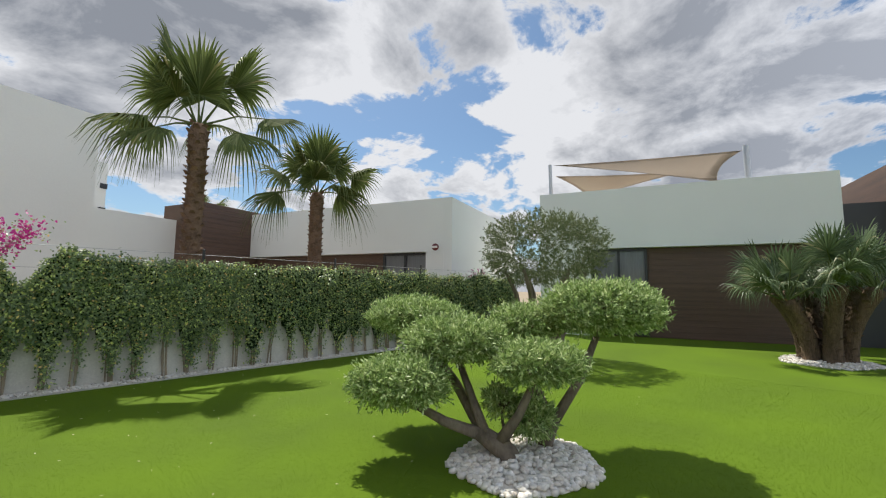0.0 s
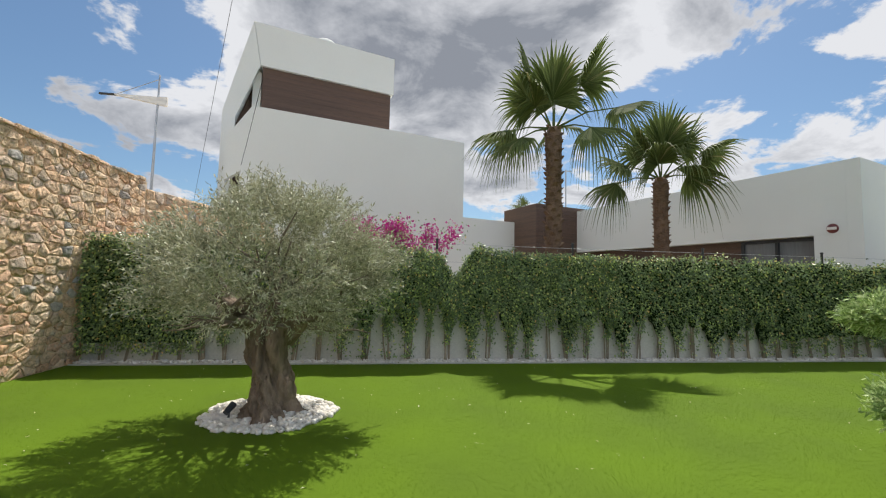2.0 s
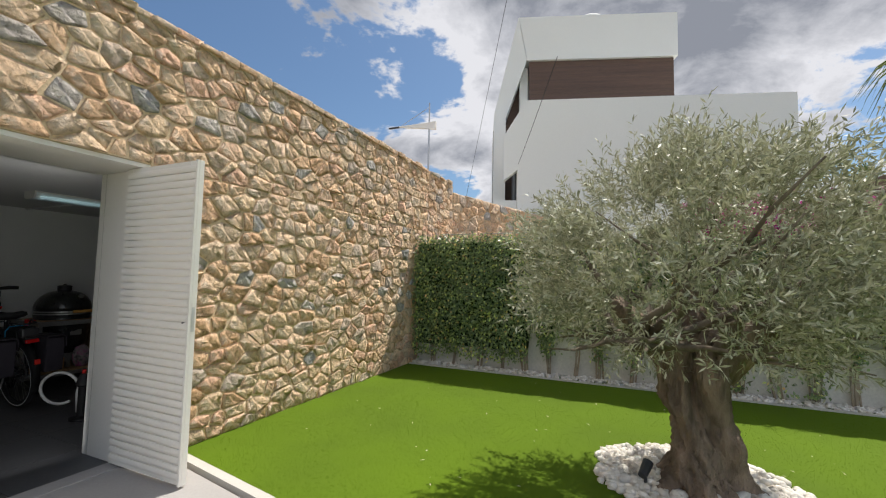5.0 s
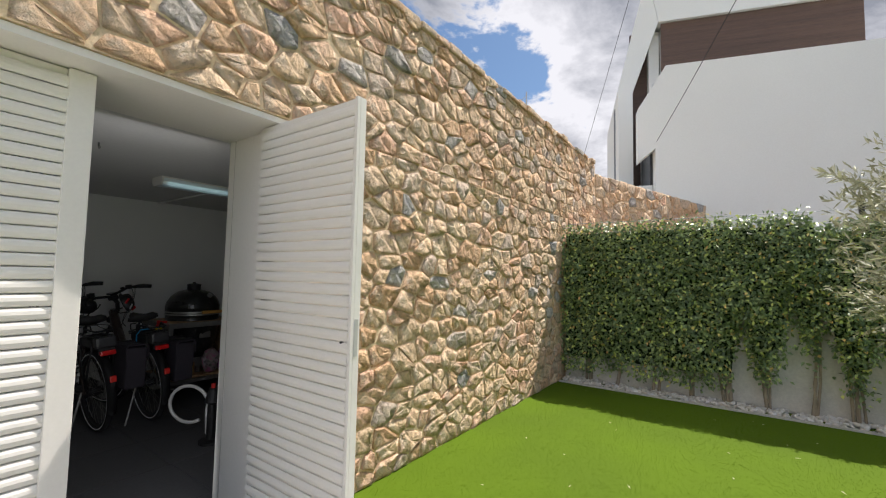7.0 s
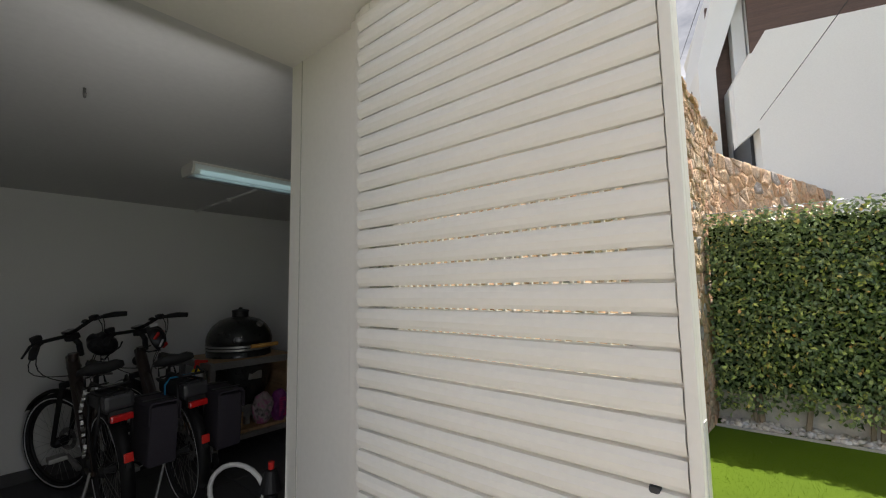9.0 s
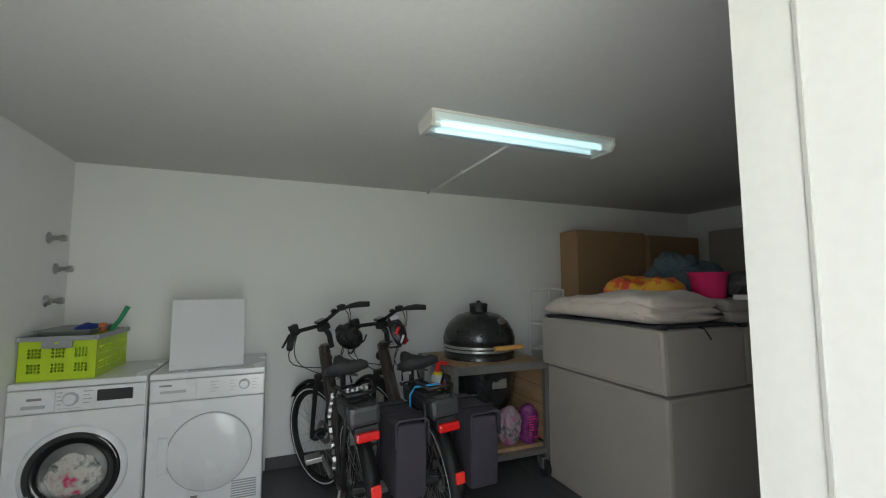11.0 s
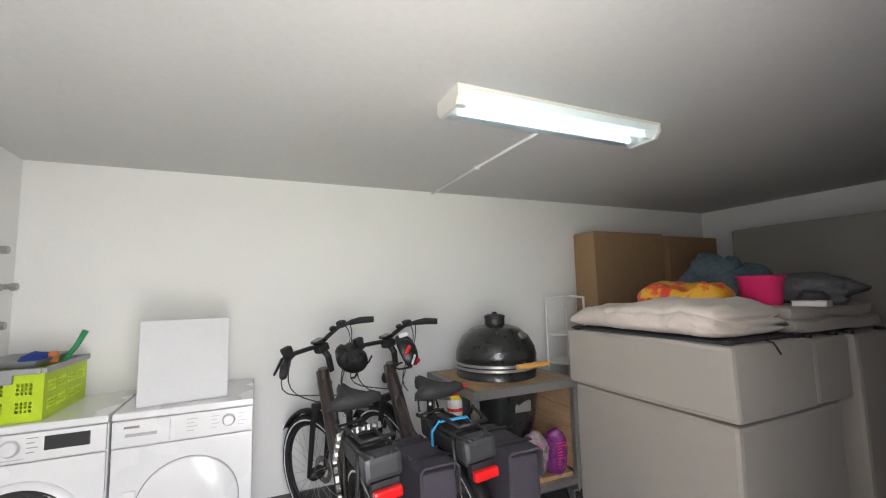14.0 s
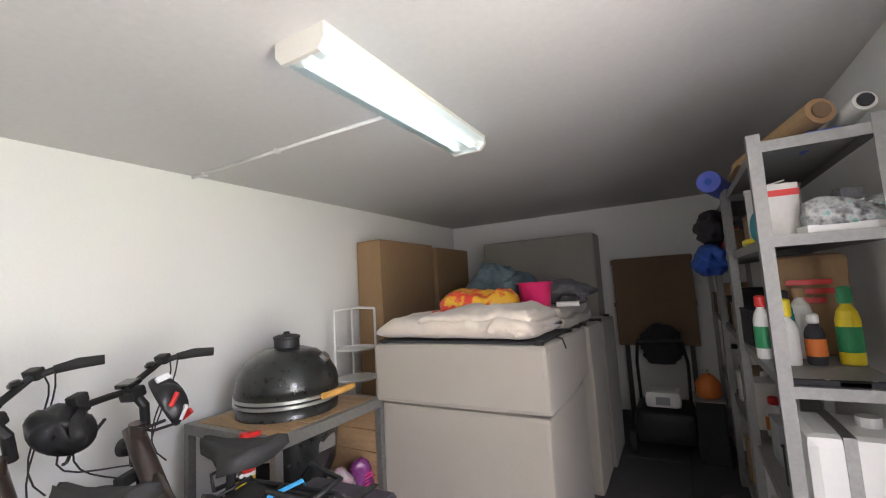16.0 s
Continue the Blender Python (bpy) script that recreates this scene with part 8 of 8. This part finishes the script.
part("cloth", slab(0.07, 0.10, 0.10, 3.0, 0.03, 12.0, px=0.8, pz=1.0, crease=0.03), M["teal"], rag, smooth=True)
rag = thing("cleaning_rag", "folded yellow cloth on the upper shelf edge", "cloth", (-0.94, 5.22, z4 + 0.001), 0)
part("cloth", slab(0.05, 0.10, 0.035, 8.0, 0.01, 12.0, px=0.8), M["yellow"], rag, smooth=True)

# ---- far end ----
fb = thing("folded_table", "dark brown folded board leaning on the far wall", "board", (-1.48, 7.66, 0.75))
part("panel", boxed(-0.35, 0.35, -0.03, 0.03, 0.0, 0.86, bevel=0.01), M["cardboard_dark"], fb)
part("rail", boxed(-0.36, 0.36, -0.045, -0.031, 0.38, 0.42), M["cardboard_dark"], fb)
part("rail", boxed(-0.36, 0.36, -0.045, -0.031, 0.80, 0.85), M["cardboard_dark"], fb)
part("leg", boxed(-0.30, -0.26, -0.028, 0.028, -0.746, 0.0), M["dark_frame"], fb)
part("leg", boxed(0.26, 0.30, -0.028, 0.028, -0.746, 0.0), M["dark_frame"], fb)
st = thing("lawn_mower", "black and white machine with a folded handle on the floor", "machine", (-1.45, 7.05, 0.0))
part("body", soft(boxed(-0.22, 0.22, -0.24, 0.24, 0.10, 0.36, bevel=0.07), 2, 0.015, 5, 3), M["black_plastic"], st, smooth=True)
part("cover", boxed(-0.13, 0.13, -0.20, 0.02, 0.37, 0.50, bevel=0.04), M["white_plastic"], st, "white motor cover")
part("badge", boxed(-0.05, 0.05, -0.206, -0.201, 0.40, 0.46, bevel=0.002), M["grey_plastic"], st)
for s in (-1, 1):
    part("handle", tubed([(s * 0.19, 0.18, 0.3), (s * 0.20, 0.22, 0.65), (s * 0.17, 0.10, 0.86)], 0.013, 8), M["black_plastic"], st)
    for yy in (-0.17, 0.18):
        part("wheel", tubed([(s * 0.215, yy, 0.09), (s * 0.26, yy, 0.09)], 0.09, 20), M["black_rubber"], st)
part("grip", tubed([(-0.17, 0.10, 0.86), (0.17, 0.10, 0.86)], 0.016, 10), M["black_rubber"], st)
sack("work_coat", (-1.45, 7.42, 0.62), 0, 0.16, 0.10, 0.36, M["dark_cloth"], "dark coat draped over the folded handle", "clothes", seed=21)
ob = thing("gas_canister", "orange gas canister on the floor", "canister", (-1.13, 6.95, 0.46))
part("body", lathed([(0, 0), (0.07, 0), (0.085, 0.02), (0.085, 0.11), (0.05, 0.16), (0.02, 0.18), (0, 0.18)], 22), M["orange"], ob, smooth=True)
part("valve", tubed([(0, 0, 0.17), (0, 0, 0.21)], 0.012, 8), M["steel"], ob)
cs = thing("storage_crate", "dark plastic crate under the orange canister", "crate", (-1.13, 6.95, 0.0))
part("crate", boxed(-0.10, 0.09, -0.15, 0.15, 0.0, 0.455, bevel=0.012), M["dark_cloth"], cs)
part("lid", boxed(-0.105, 0.095, -0.155, 0.155, 0.4555, 0.459), M["grey_plastic"], cs)
for k, (x, y, m, txt, sx) in enumerate(((-1.10, 5.45, "dark_cloth", "black bag on the floor by the shelving", 0.06), (-1.08, 5.10, "paper", "white carrier bag on the floor by the shelving", 0.06),
                                        (-1.10, 5.85, "grey_cloth", "grey bag on the floor by the shelving", 0.07), (-1.07, 4.85, "yellow", "yellow bag on the floor by the shelving", 0.05))):
    sack("floor_bag", (x, y, 0.004), 0, sx, 0.13, 0.26 - 0.03 * k, M[m], txt, "bag", seed=30 + k)

# white hose near the door side of the bicycles
hs = thing("garden_hose", "loop of white hose on a dark reel by the bicycles", "hose", (-1.62, 4.10, 0.004))
part("hose", tubed([(0.10, 0.02, 0.06), (0.10, 0.01, 0.24)] + [(-0.05 + 0.15 * math.cos(a), -0.06 + 0.08 * math.cos(a), 0.28 + 0.145 * math.sin(a)) for a in (0.1 + 0.29 * k for k in range(19))], 0.013, 10), M["white_plastic"], hs, "white hose", smooth=True)
part("reel", lathed([(0.0, 0), (0.09, 0), (0.09, 0.02), (0.035, 0.03), (0.035, 0.30), (0.06, 0.32), (0.03, 0.42), (0, 0.43)], 18, (0.15, 0.03, 0)), M["black_plastic"], hs, "black reel stand")
part("knob", tubed([(0.15, 0.03, 0.42), (0.15, 0.03, 0.46)], 0.016, 10), M["red"], hs)

# ---- floor tiles, wall stones (last: many small pieces) ----
tile_me = None
ty = SY + 0.003
while ty < NY - 0.02:
    tx = WX + 0.003
    while tx < -0.22:
        w, d = min(0.595, -0.2 - tx), min(0.595, NY - ty - 0.003)
        if w > 0.59 and d > 0.59 and tile_me:
            ob = new("tile", tile_me); ob.parent = floor; ob.location = (tx, ty, 0)
        else:
            ob = part("tile", boxed(0, w, 0, d, -0.012, 0.003, bevel=0.0015), M["tile"], floor); ob.location = (tx, ty, 0)
            if w > 0.59 and d > 0.59:
                tile_me = ob.data
        tx += 0.6
    ty += 0.6

stones = thing("stone_facing", "rough rubble facing of ochre and grey stones", "stone wall", kind="structure")


def lay(u0, u1, v0, v1, seed, single):
    """Rubble on the wall's east face between y u0..u1 and z v0..v1; the stretch near the door stone by stone, the rest joined."""
    V, F = [], []
    for poly, r in stone_cells(u0, u1, v0, v1, 0.20, 0.13, seed):
        s = stone_shape(poly, r)
        if not s:
            continue
        cy = sum(p[0] for p in poly) / len(poly)
        if single(cy):
            cz = sum(p[1] for p in poly) / len(poly)
            ob = new("stone", mesh_from("stone", [(h, a - cy, b - cz) for a, b, h in s[0]], s[1], M["stone"], worn=True))
            ob.parent, ob.location = stones, (0.0, cy, cz)
        else:
            k = len(V)
            V += [(h, a, b) for a, b, h in s[0]]
            F += [tuple(i + k for i in f) for f in s[1]]
    if V:
        ob = new("rubble", mesh_from("rubble", V, F, M["stone_far"], worn=True)); ob.parent = stones
        tagged(ob, kind="stuff")
    return V


lay(OY1 + 0.005, 8.45, 0.0, CZ + 0.03, 1, lambda y: y < 5.5)
lay(OY0, 8.45, CZ + 0.03, 3.34, 2, lambda y: y < 5.2)
lay(-4.0, OY0, 0.0, 3.34, 3, lambda y: y > 1.5)
lay(8.45, 9.6, 1.0, 3.32, 4, lambda y: False)
V, F = [], []
for poly, r in stone_cells(0, 8.9, 1.2, 3.15, 0.26, 0.18, 6):
    s = stone_shape(poly, r)
    if s:
        k = len(V)
        V += [(h, a, b) for a, b, h in s[0]]
        F += [tuple(i + k for i in f) for f in s[1]]
ob = new("rubble", mesh_from("rubble", V, F, M["stone_far"], worn=True)); ob.parent = far_wall
tagged(ob, kind="stuff")
# uneven capping stones
for k in range(60):
    y = -2.0 + k * 0.195
    if y > 9.4:
        break
    r = random.Random(100 + k)
    ob = part("capping_stone", boxed(-0.30 - r.uniform(0, 0.15), 0.03 + r.uniform(-0.02, 0.02), 0, 0.19, 0, r.uniform(0.03, 0.075), bevel=0.014), M["stone"], stones)
    ob.location = (0, y, 3.275)
